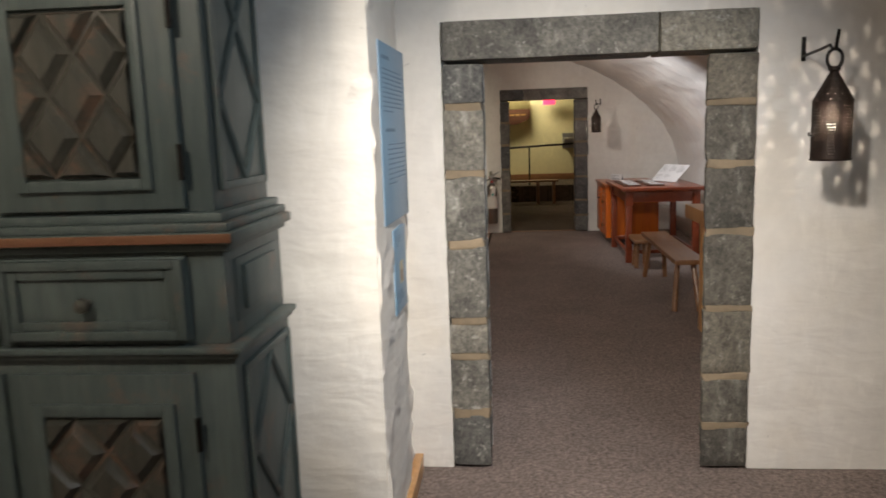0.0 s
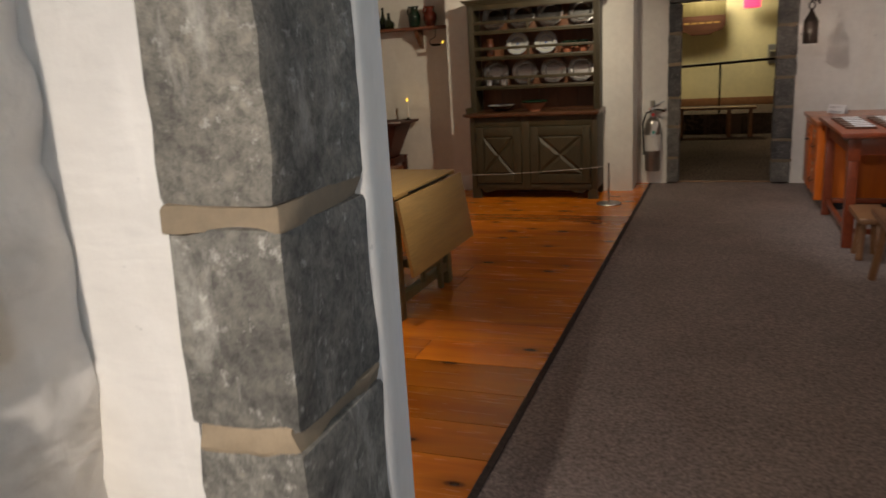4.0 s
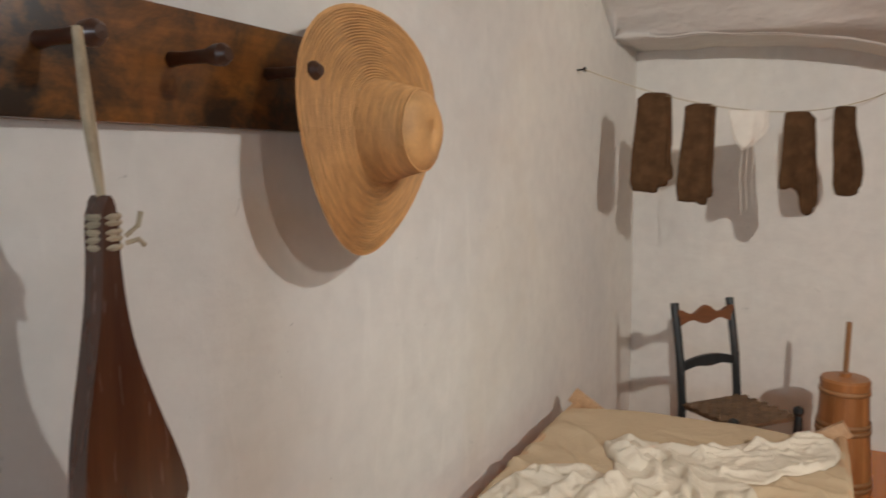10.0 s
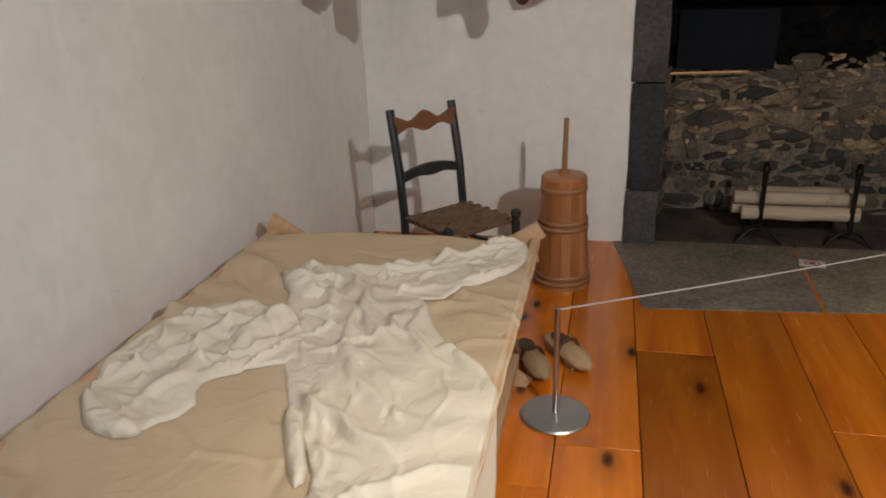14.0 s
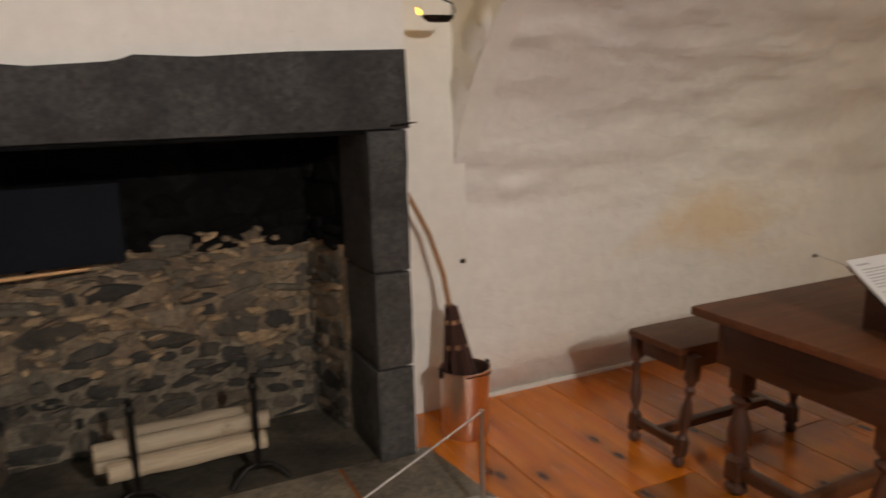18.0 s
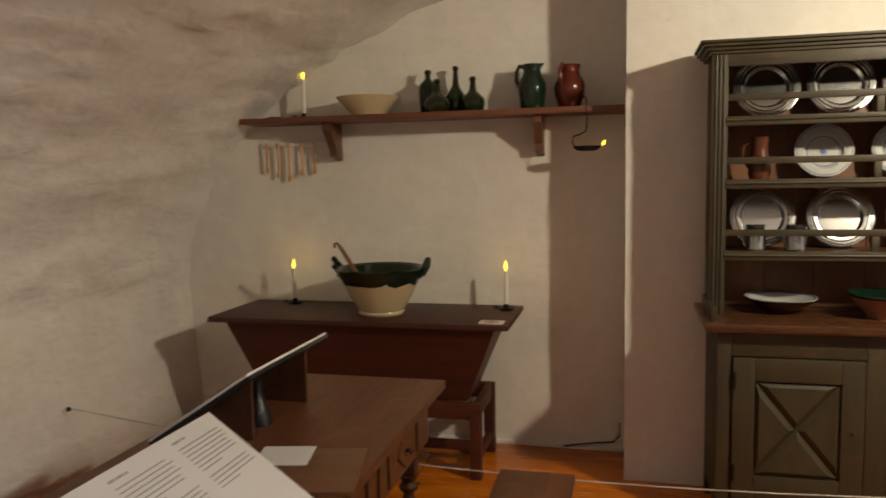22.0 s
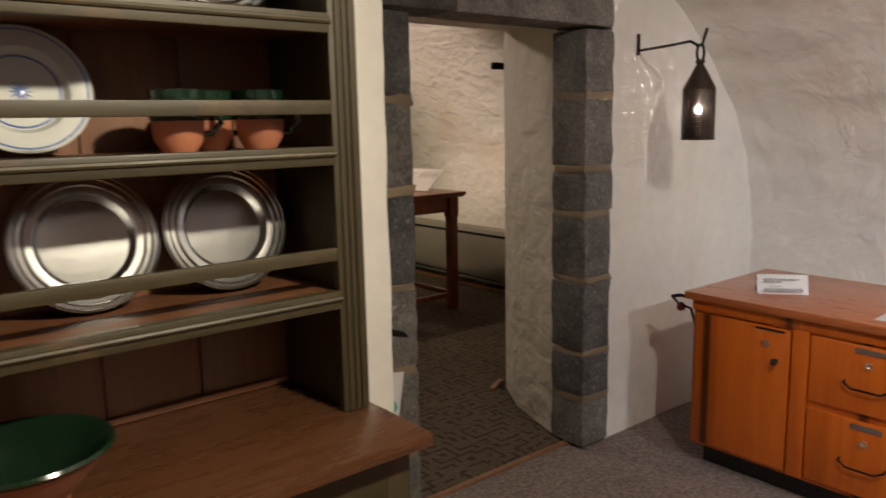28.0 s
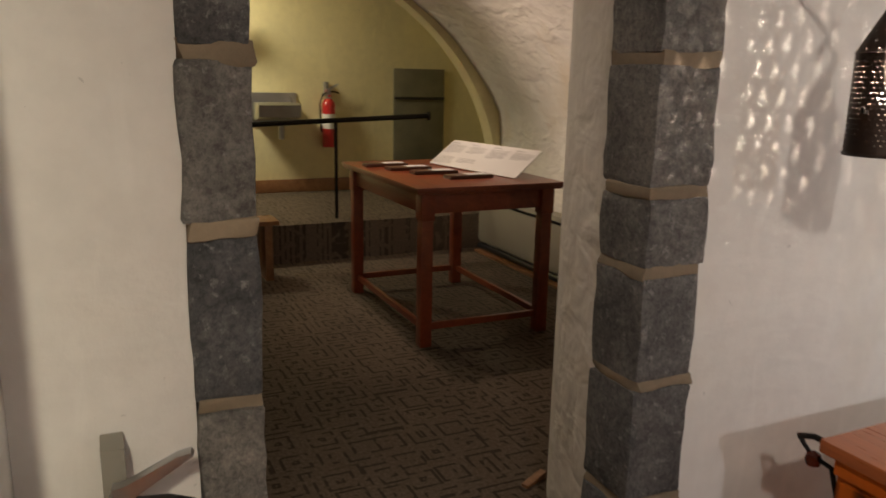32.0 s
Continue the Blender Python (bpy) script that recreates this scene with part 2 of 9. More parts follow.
def stone(name, c, dark, rough=0.75, scale=9.0, speck=0.4, soot=0.0, smear=0.0, spec=0.35):
    m, nt, b = nodes_of(name)
    vec, rnd = coords(nt, (1, 1, 1), True)
    n1, n2, n3 = noise_tex(nt, vec, scale * 0.5, 5.0, 0.6, 0.5), noise_tex(nt, vec, scale * 3, 6.0, 0.7), noise_tex(nt, vec, scale * 12, 4.0, 0.7)
    col = ramp(nt, n1, [(0.3, dark), (0.68, c)])
    tone = ramp(nt, rnd, [(0.0, (0.58, 0.6, 0.64)), (1.0, (1.3, 1.25, 1.15))])
    col = mix(nt, 1.0, col, tone, "MULTIPLY")
    pits = ramp(nt, noise_tex(nt, vec, scale * 4.5, 3.0, 0.8, 0.3), [(0.34, (0.58, 0.58, 0.59)), (0.52, (1, 1, 1)), (0.68, (1.35, 1.33, 1.28))])
    col = mix(nt, 1.0, col, pits, "MULTIPLY")
    sp = ramp(nt, n2, [(0.58, (0, 0, 0)), (0.7, (speck,) * 3)])
    col = mix(nt, sp, col, [min(1, v * 2.3 + 0.03) for v in c])
    if smear:
        up, _ = coords(nt, (1.0, 1.0, 0.35), True)
        lime = ramp(nt, noise_tex(nt, up, 11.0, 7.0, 0.72, 0.4), [(0.54, (0, 0, 0)), (0.72, (smear,) * 3)])
        col = mix(nt, lime, col, (0.60, 0.585, 0.53))
    if soot:
        s = ramp(nt, noise_tex(nt, vec, 2.6, 4.0), [(0.35, (0, 0, 0)), (0.6, (soot,) * 3)])
        col = mix(nt, s, col, (0.012, 0.011, 0.011))
    nt.links.new(col, b.inputs["Base Color"])
    b.inputs["Roughness"].default_value = rough
    b.inputs["Specular IOR Level"].default_value = spec
    bumped(nt, b, (n1, 0.5, 0.016), (n2, 0.6, 0.007), (n3, 0.4, 0.002))
    return m


def metal(name, c, rough=0.35, var=0.15, scratch=0.1):
    return plain(name, c, rough, 1.0, var, 14.0, scratch, 0.0006)


def glass_mat(name, c, rough=0.05):
    m, nt, b = nodes_of(name)
    b.inputs["Base Color"].default_value = (*c, 1)
    b.inputs["Transmission Weight"].default_value = 0.85
    b.inputs["Roughness"].default_value = rough
    b.inputs["IOR"].default_value = 1.5
    return m


def emitter(name, c, strength):
    m, nt, b = nodes_of(name)
    b.inputs["Base Color"].default_value = (*c, 1)
    b.inputs["Emission Color"].default_value = (*c, 1)
    b.inputs["Emission Strength"].default_value = strength
    return m


def carpet_mat(name, dark, light, labyrinth=False):
    m, nt, b = nodes_of(name)
    vec, _ = coords(nt)
    fine, mid, broad = noise_tex(nt, vec, 260, 2.0), noise_tex(nt, vec, 60, 3.0), noise_tex(nt, vec, 2.0, 3.0)
    col = ramp(nt, mid, [(0.3, dark), (0.7, light)])
    sp = ramp(nt, fine, [(0.3, (0.62,) * 3), (0.7, (1.2,) * 3)])
    col = mix(nt, 1.0, col, sp, "MULTIPLY")
    bl = ramp(nt, broad, [(0.3, (0.85,) * 3), (0.7, (1.05,) * 3)])
    col = mix(nt, 1.0, col, bl, "MULTIPLY")
    layers = [(mid, 0.4, 0.004), (fine, 0.6, 0.003)]
    if labyrinth:
        v = add(nt, "ShaderNodeTexVoronoi", Scale=5.2, Randomness=1.0)
        v.voronoi_dimensions, v.distance = "2D", "CHEBYCHEV"
        nt.links.new(vec, v.inputs["Vector"])
        mul = nt.nodes.new("ShaderNodeMath")
        mul.operation = "MULTIPLY"
        mul.inputs[1].default_value = 27.0
        nt.links.new(v.outputs["Distance"], mul.inputs[0])
        sn = nt.nodes.new("ShaderNodeMath")
        sn.operation = "SINE"
        nt.links.new(mul.outputs[0], sn.inputs[0])
        ln = ramp(nt, sn.outputs[0], [(0.35, (0, 0, 0)), (0.75, (0.8,) * 3)])
        br = ramp(nt, noise_tex(nt, vec, 16.0, 0.0), [(0.40, (0, 0, 0)), (0.46, (1, 1, 1))])
        ln = mix(nt, 1.0, ln, br, "MULTIPLY")
        col = mix(nt, ln, col, [d * 0.35 for d in dark])
    nt.links.new(col, b.inputs["Base Color"])
    b.inputs["Roughness"].default_value = 0.95
    b.inputs["Specular IOR Level"].default_value = 0.1
    bumped(nt, b, *layers)
    return m




def creased(name, c, depth):
    """Cloth: thin meandering creases over a fine weave."""
    m, nt, b = nodes_of(name)
    vec, _ = coords(nt, (1, 1, 1), True)
    creases = []
    for k, sc in enumerate((5.0, 11.0)):
        n = noise_tex(nt, vec, sc, 2.0, 0.5, 0.8 + k)
        creases.append(ramp(nt, n, [(0.40, (0, 0, 0)), (0.5, (1, 1, 1)), (0.60, (0, 0, 0))]))
    weave, broad = noise_tex(nt, vec, 380, 2.0), noise_tex(nt, vec, 3.0, 3.0)
    col = ramp(nt, broad, [(0.3, [v * 0.9 for v in c]), (0.7, c)])
    w = ramp(nt, weave, [(0.3, (0.96,) * 3), (0.7, (1.01,) * 3)])
    nt.links.new(mix(nt, 1.0, col, w, "MULTIPLY"), b.inputs["Base Color"])
    b.inputs["Roughness"].default_value = 0.92
    b.inputs["Specular IOR Level"].default_value = 0.12
    bumped(nt, b, (creases[0], 0.7, depth), (creases[1], 0.5, depth * 0.5), (weave, 0.1, 0.0003))
    return m


PLASTER = plaster("white_lime_plaster", (0.80, 0.78, 0.74), relief=0.45)
PLASTER_SMOOTH = plaster("smooth_plaster", (0.80, 0.78, 0.735), stain=0.22, relief=0.30, brushed=0.28)
PLASTER_ROUGH = plaster("rough_rubble_plaster", (0.78, 0.76, 0.73), stain=0.45, relief=0.85, along=(0.95, 0.75, 1.15))
PLASTER_VAULT = plaster("rough_vault_plaster", (0.78, 0.76, 0.73), stain=0.14, relief=0.55, along=(1.05, 0.75, 1.5), brushed=0.15, patch=(8.9, 0.74, 0.85, 0.30))
PLASTER_EAST = plaster("lumpy_vault_plaster", (0.78, 0.76, 0.73), stain=0.2, relief=0.55, along=(1.0, 1.0, 1.0), brushed=0.15)
PLASTER_YELLOW = plaster("yellow_paint", (0.78, 0.71, 0.43), stain=0.05, relief=0.1)
ENTRY_STONE = stone("lime_smeared_limestone", (0.225, 0.22, 0.20), (0.105, 0.103, 0.097), speck=0.7, scale=10.0, smear=0.5)
BROWN_STONE = stone("brown_grey_limestone", (0.155, 0.146, 0.128), (0.072, 0.068, 0.06), speck=0.6, scale=10.0, smear=0.3)
GREY_STONE = stone("grey_limestone", (0.20, 0.197, 0.19), (0.088, 0.087, 0.086), speck=0.4, scale=14.0)
DARK_STONE = stone("dark_sooted_limestone", (0.075, 0.074, 0.072), (0.034, 0.034, 0.034), speck=0.15)
RUBBLE = stone("fire_rubble", (0.25, 0.195, 0.14), (0.105, 0.083, 0.062), speck=0.3, soot=0.35)
RUBBLE_GREY = stone("grey_fire_rubble", (0.195, 0.165, 0.125), (0.075, 0.063, 0.048), speck=0.25, soot=0.35)
RUBBLE_SOOT = stone("sooted_fire_rubble", (0.10, 0.087, 0.068), (0.036, 0.031, 0.025), speck=0.18, soot=0.45)
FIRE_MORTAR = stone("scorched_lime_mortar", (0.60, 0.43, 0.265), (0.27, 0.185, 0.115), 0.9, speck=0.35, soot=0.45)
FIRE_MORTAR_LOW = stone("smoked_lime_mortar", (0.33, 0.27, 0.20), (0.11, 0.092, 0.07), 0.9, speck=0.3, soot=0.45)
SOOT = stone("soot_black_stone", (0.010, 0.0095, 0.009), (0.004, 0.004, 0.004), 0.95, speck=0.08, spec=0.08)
MORTAR = plain("sandy_mortar", (0.275, 0.215, 0.145), 0.9, var=0.3, bump=0.5, dist=0.004)
MORTAR_DARK = plain("burnt_mortar", (0.075, 0.062, 0.05), 0.95, var=0.6, bump=0.6, dist=0.006)
HEARTH_STONE = stone("hearth_flagstone", (0.37, 0.32, 0.24), (0.20, 0.17, 0.13), 0.62, speck=0.12, soot=0.12)
PINE_FLOOR = wood("varnished_pine_floor", (0.42, 0.078, 0.004), (0.70, 0.215, 0.010), 0.25, 2.6, 0, True, vary=0.5, coat=0.25)
CARPET = carpet_mat("brown_grey_carpet", (0.155, 0.125, 0.113), (0.37, 0.30, 0.27))
CARPET_LAB = carpet_mat("labyrinth_carpet", (0.10, 0.078, 0.058), (0.175, 0.138, 0.105), True)
BLUE_PAINT = wood("blue_green_milk_paint", (0.066, 0.092, 0.090), (0.105, 0.135, 0.128), 0.5, 8, 2, wear=(0.24, 0.11, 0.06), wear_amount=0.55, vary=0.12)
BLUE_PAINT_DARK = wood("brown_worn_paint", (0.050, 0.054, 0.046), (0.088, 0.086, 0.070), 0.36, 8, 2, wear=(0.22, 0.115, 0.07), wear_amount=0.7, wear_from=0.50, vary=0.15)
EDGE_WOOD = wood("rubbed_orange_edge", (0.20, 0.085, 0.04), (0.32, 0.15, 0.075), 0.45, 8, 0, wear=(0.07, 0.09, 0.08))
OLIVE = wood("olive_green_paint", (0.034, 0.026, 0.011), (0.056, 0.043, 0.019), 0.55, 8, 2, wear=(0.10, 0.042, 0.02), wear_amount=0.45, vary=0.12)
OLIVE_X = wood("olive_green_paint_level", (0.034, 0.026, 0.011), (0.056, 0.043, 0.019), 0.5, 8, 0, wear=(0.2, 0.1, 0.05), wear_amount=0.45, vary=0.12)
DRESSER_IN = wood("brown_stained_back_boards", (0.13, 0.050, 0.020), (0.22, 0.090, 0.040), 0.5, 6, 2, vary=0.3)
COUNTER = wood("worn_brown_counter", (0.092, 0.038, 0.016), (0.115, 0.048, 0.021), 0.28, 4, 0, coat=0.25)
DARK_OAK = wood("dark_oak", (0.055, 0.022, 0.012), (0.12, 0.05, 0.028), 0.38, 8, 0, coat=0.15)
DARK_OAK_Y = wood("dark_oak_long", (0.080, 0.027, 0.009), (0.15, 0.054, 0.019), 0.48, 7, 1, wear=(0.25, 0.10, 0.04), wear_amount=0.45, wear_from=0.53)
DARK_OAK_Z = wood("dark_oak_upright", (0.05, 0.02, 0.011), (0.105, 0.045, 0.026), 0.4, 8, 2)
YOKE_WOOD = wood("polished_red_brown", (0.048, 0.016, 0.009), (0.11, 0.040, 0.02), 0.25, 7, 2, coat=0.4)
JUG_GLAZE = plain("brown_salt_glaze", (0.10, 0.030, 0.013), 0.22, var=0.3, scale=8, bump=0.05)
RED_BROWN = wood("red_brown_stain", (0.055, 0.011, 0.005), (0.105, 0.023, 0.010), 0.55, 7, 0)
SHELF_WOOD = wood("red_brown_shelf_board", (0.115, 0.038, 0.018), (0.19, 0.070, 0.034), 0.5, 7, 0)
MUSTARD = wood("mustard_scrubbed_top", (0.33, 0.195, 0.056), (0.44, 0.275, 0.09), 0.42, 6, 1, vary=0.1, coat=0.1)
KHAKI = wood("khaki_green_paint", (0.15, 0.125, 0.05), (0.21, 0.175, 0.075), 0.5, 8, 2, vary=0.1)
ORANGE_PINE = wood("orange_pine", (0.57, 0.106, 0.008), (0.74, 0.175, 0.015), 0.32, 6, 2, True, vary=0.12, coat=0.3)
PINE_TOP = wood("red_pine_top", (0.44, 0.125, 0.038), (0.51, 0.158, 0.052), 0.3, 6, 1, vary=0.08, coat=0.3)
LIGHT_PINE = wood("light_pine", (0.58, 0.30, 0.11), (0.76, 0.45, 0.2), 0.4, 6, 2, vary=0.1, coat=0.15)
BEECH = wood("pale_beech", (0.50, 0.30, 0.16), (0.66, 0.43, 0.25), 0.45, 10, 0, vary=0.08)
MID_OAK = wood("brown_oak", (0.22, 0.10, 0.045), (0.34, 0.175, 0.08), 0.38, 7, 1, vary=0.15, coat=0.2)
CHERRY = wood("cherry_table", (0.17, 0.030, 0.010), (0.28, 0.060, 0.020), 0.32, 7, 1, vary=0.1, coat=0.3)
BLACK_WOOD = wood("black_green_paint", (0.012, 0.016, 0.018), (0.028, 0.034, 0.036), 0.4, 8, 2, wear=(0.07, 0.035, 0.02), wear_amount=0.4)
CARVED_BROWN = wood("carved_brown", (0.15, 0.06, 0.03), (0.24, 0.11, 0.05), 0.4, 8, 0)
RUSH = plain("woven_splint", (0.18, 0.105, 0.055), 0.7, var=0.4, scale=30, bump=0.4)
COOPER = wood("orange_coopered_pine", (0.34, 0.13, 0.04), (0.50, 0.22, 0.075), 0.4, 7, 2, vary=0.2, coat=0.15)
HOOP = plain("wooden_hoop", (0.34, 0.17, 0.07), 0.5, var=0.3)
IRON = metal("black_wrought_iron", (0.035, 0.032, 0.03), 0.55)
RUST_TIN = plain("rusty_punched_tin", (0.034, 0.021, 0.015), 0.5, 0.5, 0.4, 20)
STEEL = metal("brushed_steel", (0.52, 0.53, 0.54), 0.35)
COPPER = metal("copper", (0.86, 0.68, 0.56), 0.34, 0.2)
PEWTER = metal("polished_pewter", (0.42, 0.42, 0.415), 0.24, 0.08)
LINEN = creased("unbleached_linen", (0.77, 0.69, 0.565), 0.0034)
CANVAS = creased("beige_canvas", (0.61, 0.475, 0.32), 0.0022)
CARPET_EDGE = carpet_mat("dark_carpet_border", (0.040, 0.031, 0.028), (0.085, 0.068, 0.060))
WOOL = plain("brown_wool", (0.098, 0.052, 0.025), 0.95, var=0.3, scale=60, bump=0.5, spec=0.1)
WHITE_CLOTH = plain("white_cotton", (0.74, 0.70, 0.63), 0.9, var=0.08, scale=40, bump=0.2, spec=0.15)
STRAW = plain("plaited_straw", (0.64, 0.35, 0.135), 0.55, var=0.25, scale=40, bump=0.6, dist=0.002)
CREAM_GLAZE = plain("cream_glaze", (0.60, 0.48, 0.30), 0.2, var=0.12, scale=8, bump=0.05)
GREEN_GLAZE = plain("green_glaze", (0.008, 0.022, 0.011), 0.14, var=0.4, scale=12, bump=0.05)
RED_GLAZE = plain("red_brown_glaze", (0.115, 0.018, 0.008), 0.15, var=0.25, scale=10, bump=0.05)
TERRACOTTA = plain("terracotta", (0.36, 0.135, 0.07), 0.65, var=0.2, scale=16)
FAIENCE = plain("white_faience", (0.43, 0.44, 0.42), 0.42, var=0.05, scale=10, bump=0.04, spec=0.2)
BLUE_GLAZE = plain("cobalt_decor", (0.10, 0.17, 0.42), 0.2, var=0.3)
BROWN_GLAZE = plain("dark_brown_glaze", (0.06, 0.025, 0.015), 0.18, var=0.2)
BOTTLE = plain("dark_green_bottle_glass", (0.012, 0.018, 0.005), 0.06, var=0.3, scale=6, bump=0.03)
PAPER = plain("white_printed_board", (0.66, 0.655, 0.66), 0.5, var=0.03, scale=6, bump=0.02)
INK = plain("grey_ink", (0.34, 0.34, 0.35), 0.7, var=0.1)
BLUE_PANEL = plain("blue_exhibit_panel", (0.19, 0.33, 0.47), 0.45, var=0.04, bump=0.03)
PANEL_INK = plain("dark_blue_ink", (0.10, 0.185, 0.28), 0.6, var=0.05)
BLACK_PLASTIC = plain("black_plastic", (0.014, 0.014, 0.016), 0.3, var=0.1, bump=0.03)
NAVY_BOARD = plain("navy_board", (0.009, 0.0105, 0.015), 0.85, var=0.15, bump=0.04, spec=0.15)
BIRCH = wood("birch_bark", (0.40, 0.31, 0.21), (0.62, 0.52, 0.38), 0.75, 6, 1, wear=(0.03, 0.025, 0.02), wear_amount=0.9, wear_from=0.58)
BIRCH_CUT = plain("cut_birch", (0.58, 0.40, 0.24), 0.7, var=0.2, scale=20)
BROOM_TWIG = plain("broom_twigs", (0.062, 0.022, 0.015), 0.8, var=0.4, scale=30)
CANDLE_WAX = plain("white_wax", (0.78, 0.75, 0.68), 0.45, var=0.03, bump=0.02)
FLAME = emitter("amber_flame", (1.0, 0.62, 0.05), 4.0)
EXIT_RED = emitter("red_exit_sign", (1.0, 0.03, 0.08), 5.0)
RED_PAINT = plain("red_enamel", (0.5, 0.03, 0.03), 0.3, var=0.05)
RADIATOR = plain("cream_radiator_enamel", (0.26, 0.245, 0.205), 0.45, var=0.05)
ROPE = plain("hemp_rope", (0.50, 0.42, 0.29), 0.9, var=0.3, scale=60, bump=0.5)
CORD = plain("grey_barrier_cord", (0.55, 0.53, 0.5), 0.6, var=0.1)
CEIL_PAINT = plaster("ceiling_plaster", (0.78, 0.76, 0.72), stain=0.1, relief=0.2)
CHALK_MARK = plain("red_white_tag", (0.72, 0.68, 0.64), 0.5, var=0.05)
TAN_LEATHER = wood("pale_willow", (0.40, 0.26, 0.135), (0.56, 0.39, 0.22), 0.5, 12, 0)
WHITE_PLASTIC = plain("white_plastic", (0.74, 0.73, 0.70), 0.4, var=0.03, bump=0.02)
TEAL = plain("teal_print", (0.03, 0.36, 0.33), 0.5, var=0.05)

# ---------------------------------------------------------------- building tools


def box(bm, x0, x1, y0, y1, z0, z1, bevel=0.0, m=None):
    vs = [bm.verts.new(v) for v in ((x0, y0, z0), (x1, y0, z0), (x1, y1, z0), (x0, y1, z0), (x0, y0, z1), (x1, y0, z1), (x1, y1, z1), (x0, y1, z1))]
    fs = [bm.faces.new([vs[i] for i in f]) for f in ((3, 2, 1, 0), (4, 5, 6, 7), (0, 1, 5, 4), (1, 2, 6, 5), (2, 3, 7, 6), (3, 0, 4, 7))]
    if bevel:
        es = list({e for f in fs for e in f.edges})
        r = bmesh.ops.bevel(bm, geom=es, offset=bevel, segments=2, profile=0.6, affect="EDGES", clamp_overlap=True)
        vs = list({v for v in r["verts"]} | {v for v in vs if v.is_valid})
    if m is not None:
        for v in vs:
            if v.is_valid:
                v.co = m @ v.co
    return bm


def tube(bm, p0, p1, r0, r1=None, n=12, cap=True):
    r1 = r0 if r1 is None else r1
    p0, p1 = Vector(p0), Vector(p1)
    q = (p1 - p0).to_track_quat("Z", "Y")
    rings = []
    for p, r in ((p0, r0), (p1, r1)):
        rings.append([bm.verts.new(p + q @ Vector((r * math.cos(a), r * math.sin(a), 0))) for a in (2 * math.pi * i / n for i in range(n))])
    for i in range(n):
        bm.faces.new((rings[0][i], rings[0][(i + 1) % n], rings[1][(i + 1) % n], rings[1][i]))
    if cap:
        bm.faces.new(rings[0][::-1])
        bm.faces.new(rings[1])
    return bm


def wire(bm, pts, r, n=8):
    """A round bar along a line of points."""
    pts = [Vector(p) for p in pts]
    rings = []
    for i, p in enumerate(pts):
        d = (pts[min(i + 1, len(pts) - 1)] - pts[max(i - 1, 0)]).normalized()
        q = d.to_track_quat("Z", "Y")
        rings.append([bm.verts.new(p + q @ Vector((r * math.cos(a), r * math.sin(a), 0))) for a in (2 * math.pi * k / n for k in range(n))])
    for a, b in zip(rings, rings[1:]):
        off = min(range(n), key=lambda o: (a[0].co - b[o].co).length)
        for k in range(n):
            bm.faces.new((a[k], a[(k + 1) % n], b[(k + 1 + off) % n], b[(k + off) % n]))
    bm.faces.new(rings[0][::-1])
    bm.faces.new(rings[-1])
    return bm


def lathe(bm, prof, n=24, m=None):
    """Turn a profile of (radius, height) about the local z axis."""
    rings = []
    for r, z in prof:
        if r < 1e-5:
            rings.append([bm.verts.new((0, 0, z))])
        else:
            rings.append([bm.verts.new((r * math.cos(2 * math.pi * i / n), r * math.sin(2 * math.pi * i / n), z)) for i in range(n)])
    for a, b in zip(rings, rings[1:]):
        for i in range(n):
            j = (i + 1) % n
            f = [a[0], b[i], b[j]] if len(a) == 1 and len(b) > 1 else [a[i], a[j], b[0]] if len(b) == 1 and len(a) > 1 else [a[i], a[j], b[j], b[i]] if len(a) > 1 else None
            if f:
                bm.faces.new(f[::-1] if len(a) == 1 else f)
    if m is not None:
        for ring in rings:
            for v in ring:
                v.co = m @ v.co
    return bm


def prism(bm, poly, d0, d1, axis=1, bevel=0.0):
    """A flat outline (two coordinates) drawn out from d0 to d1 along an axis (0 x, 1 y, 2 z)."""
    def at(p, d):
        return (d, p[0], p[1]) if axis == 0 else (p[0], d, p[1]) if axis == 1 else (p[0], p[1], d)
    a, b = [bm.verts.new(at(p, d0)) for p in poly], [bm.verts.new(at(p, d1)) for p in poly]
    fs = [bm.faces.new(a), bm.faces.new(b[::-1])]
    for i in range(len(poly)):
        j = (i + 1) % len(poly)
        fs.append(bm.faces.new((a[j], a[i], b[i], b[j])))
    if bevel:
        es = list({e for e in fs[0].edges} | {e for e in fs[1].edges})
        bmesh.ops.bevel(bm, geom=es, offset=bevel, segments=2, profile=0.6, affect="EDGES", clamp_overlap=True)
    return bm


def mesh_of(name, bm, material, smooth=35):
    bmesh.ops.recalc_face_normals(bm, faces=bm.faces)
    me = bpy.data.meshes.new(name)
    bm.to_mesh(me)
    bm.free()
    me.materials.append(material)
    if smooth:
        me.shade_smooth()
        me.set_sharp_from_angle(angle=radians(smooth))
    return me


def part(name, bm, material, parent=None, label="", smooth=35):
    ob = new(name, mesh_of(name, bm, material, smooth))
    if parent is not None:
        ob.parent = parent
    if label:
        ob["label"] = label
    return ob


def thing(name, m, label, category, group="", kind=""):
    ob = new(name)
    ob.empty_display_size = 0.05
    ob.matrix_world = m
    return tagged(ob, label, category, group, kind)


def solo(name, bm, material, m, label, category, group="", kind="", smooth=35):
    ob = part(name, bm, material, None, "", smooth)
    ob.matrix_world = m
    return tagged(ob, label, category, group, kind)


def B():
    return bmesh.new()


def bx(*a, **k):
    return box(B(), *a, **k)


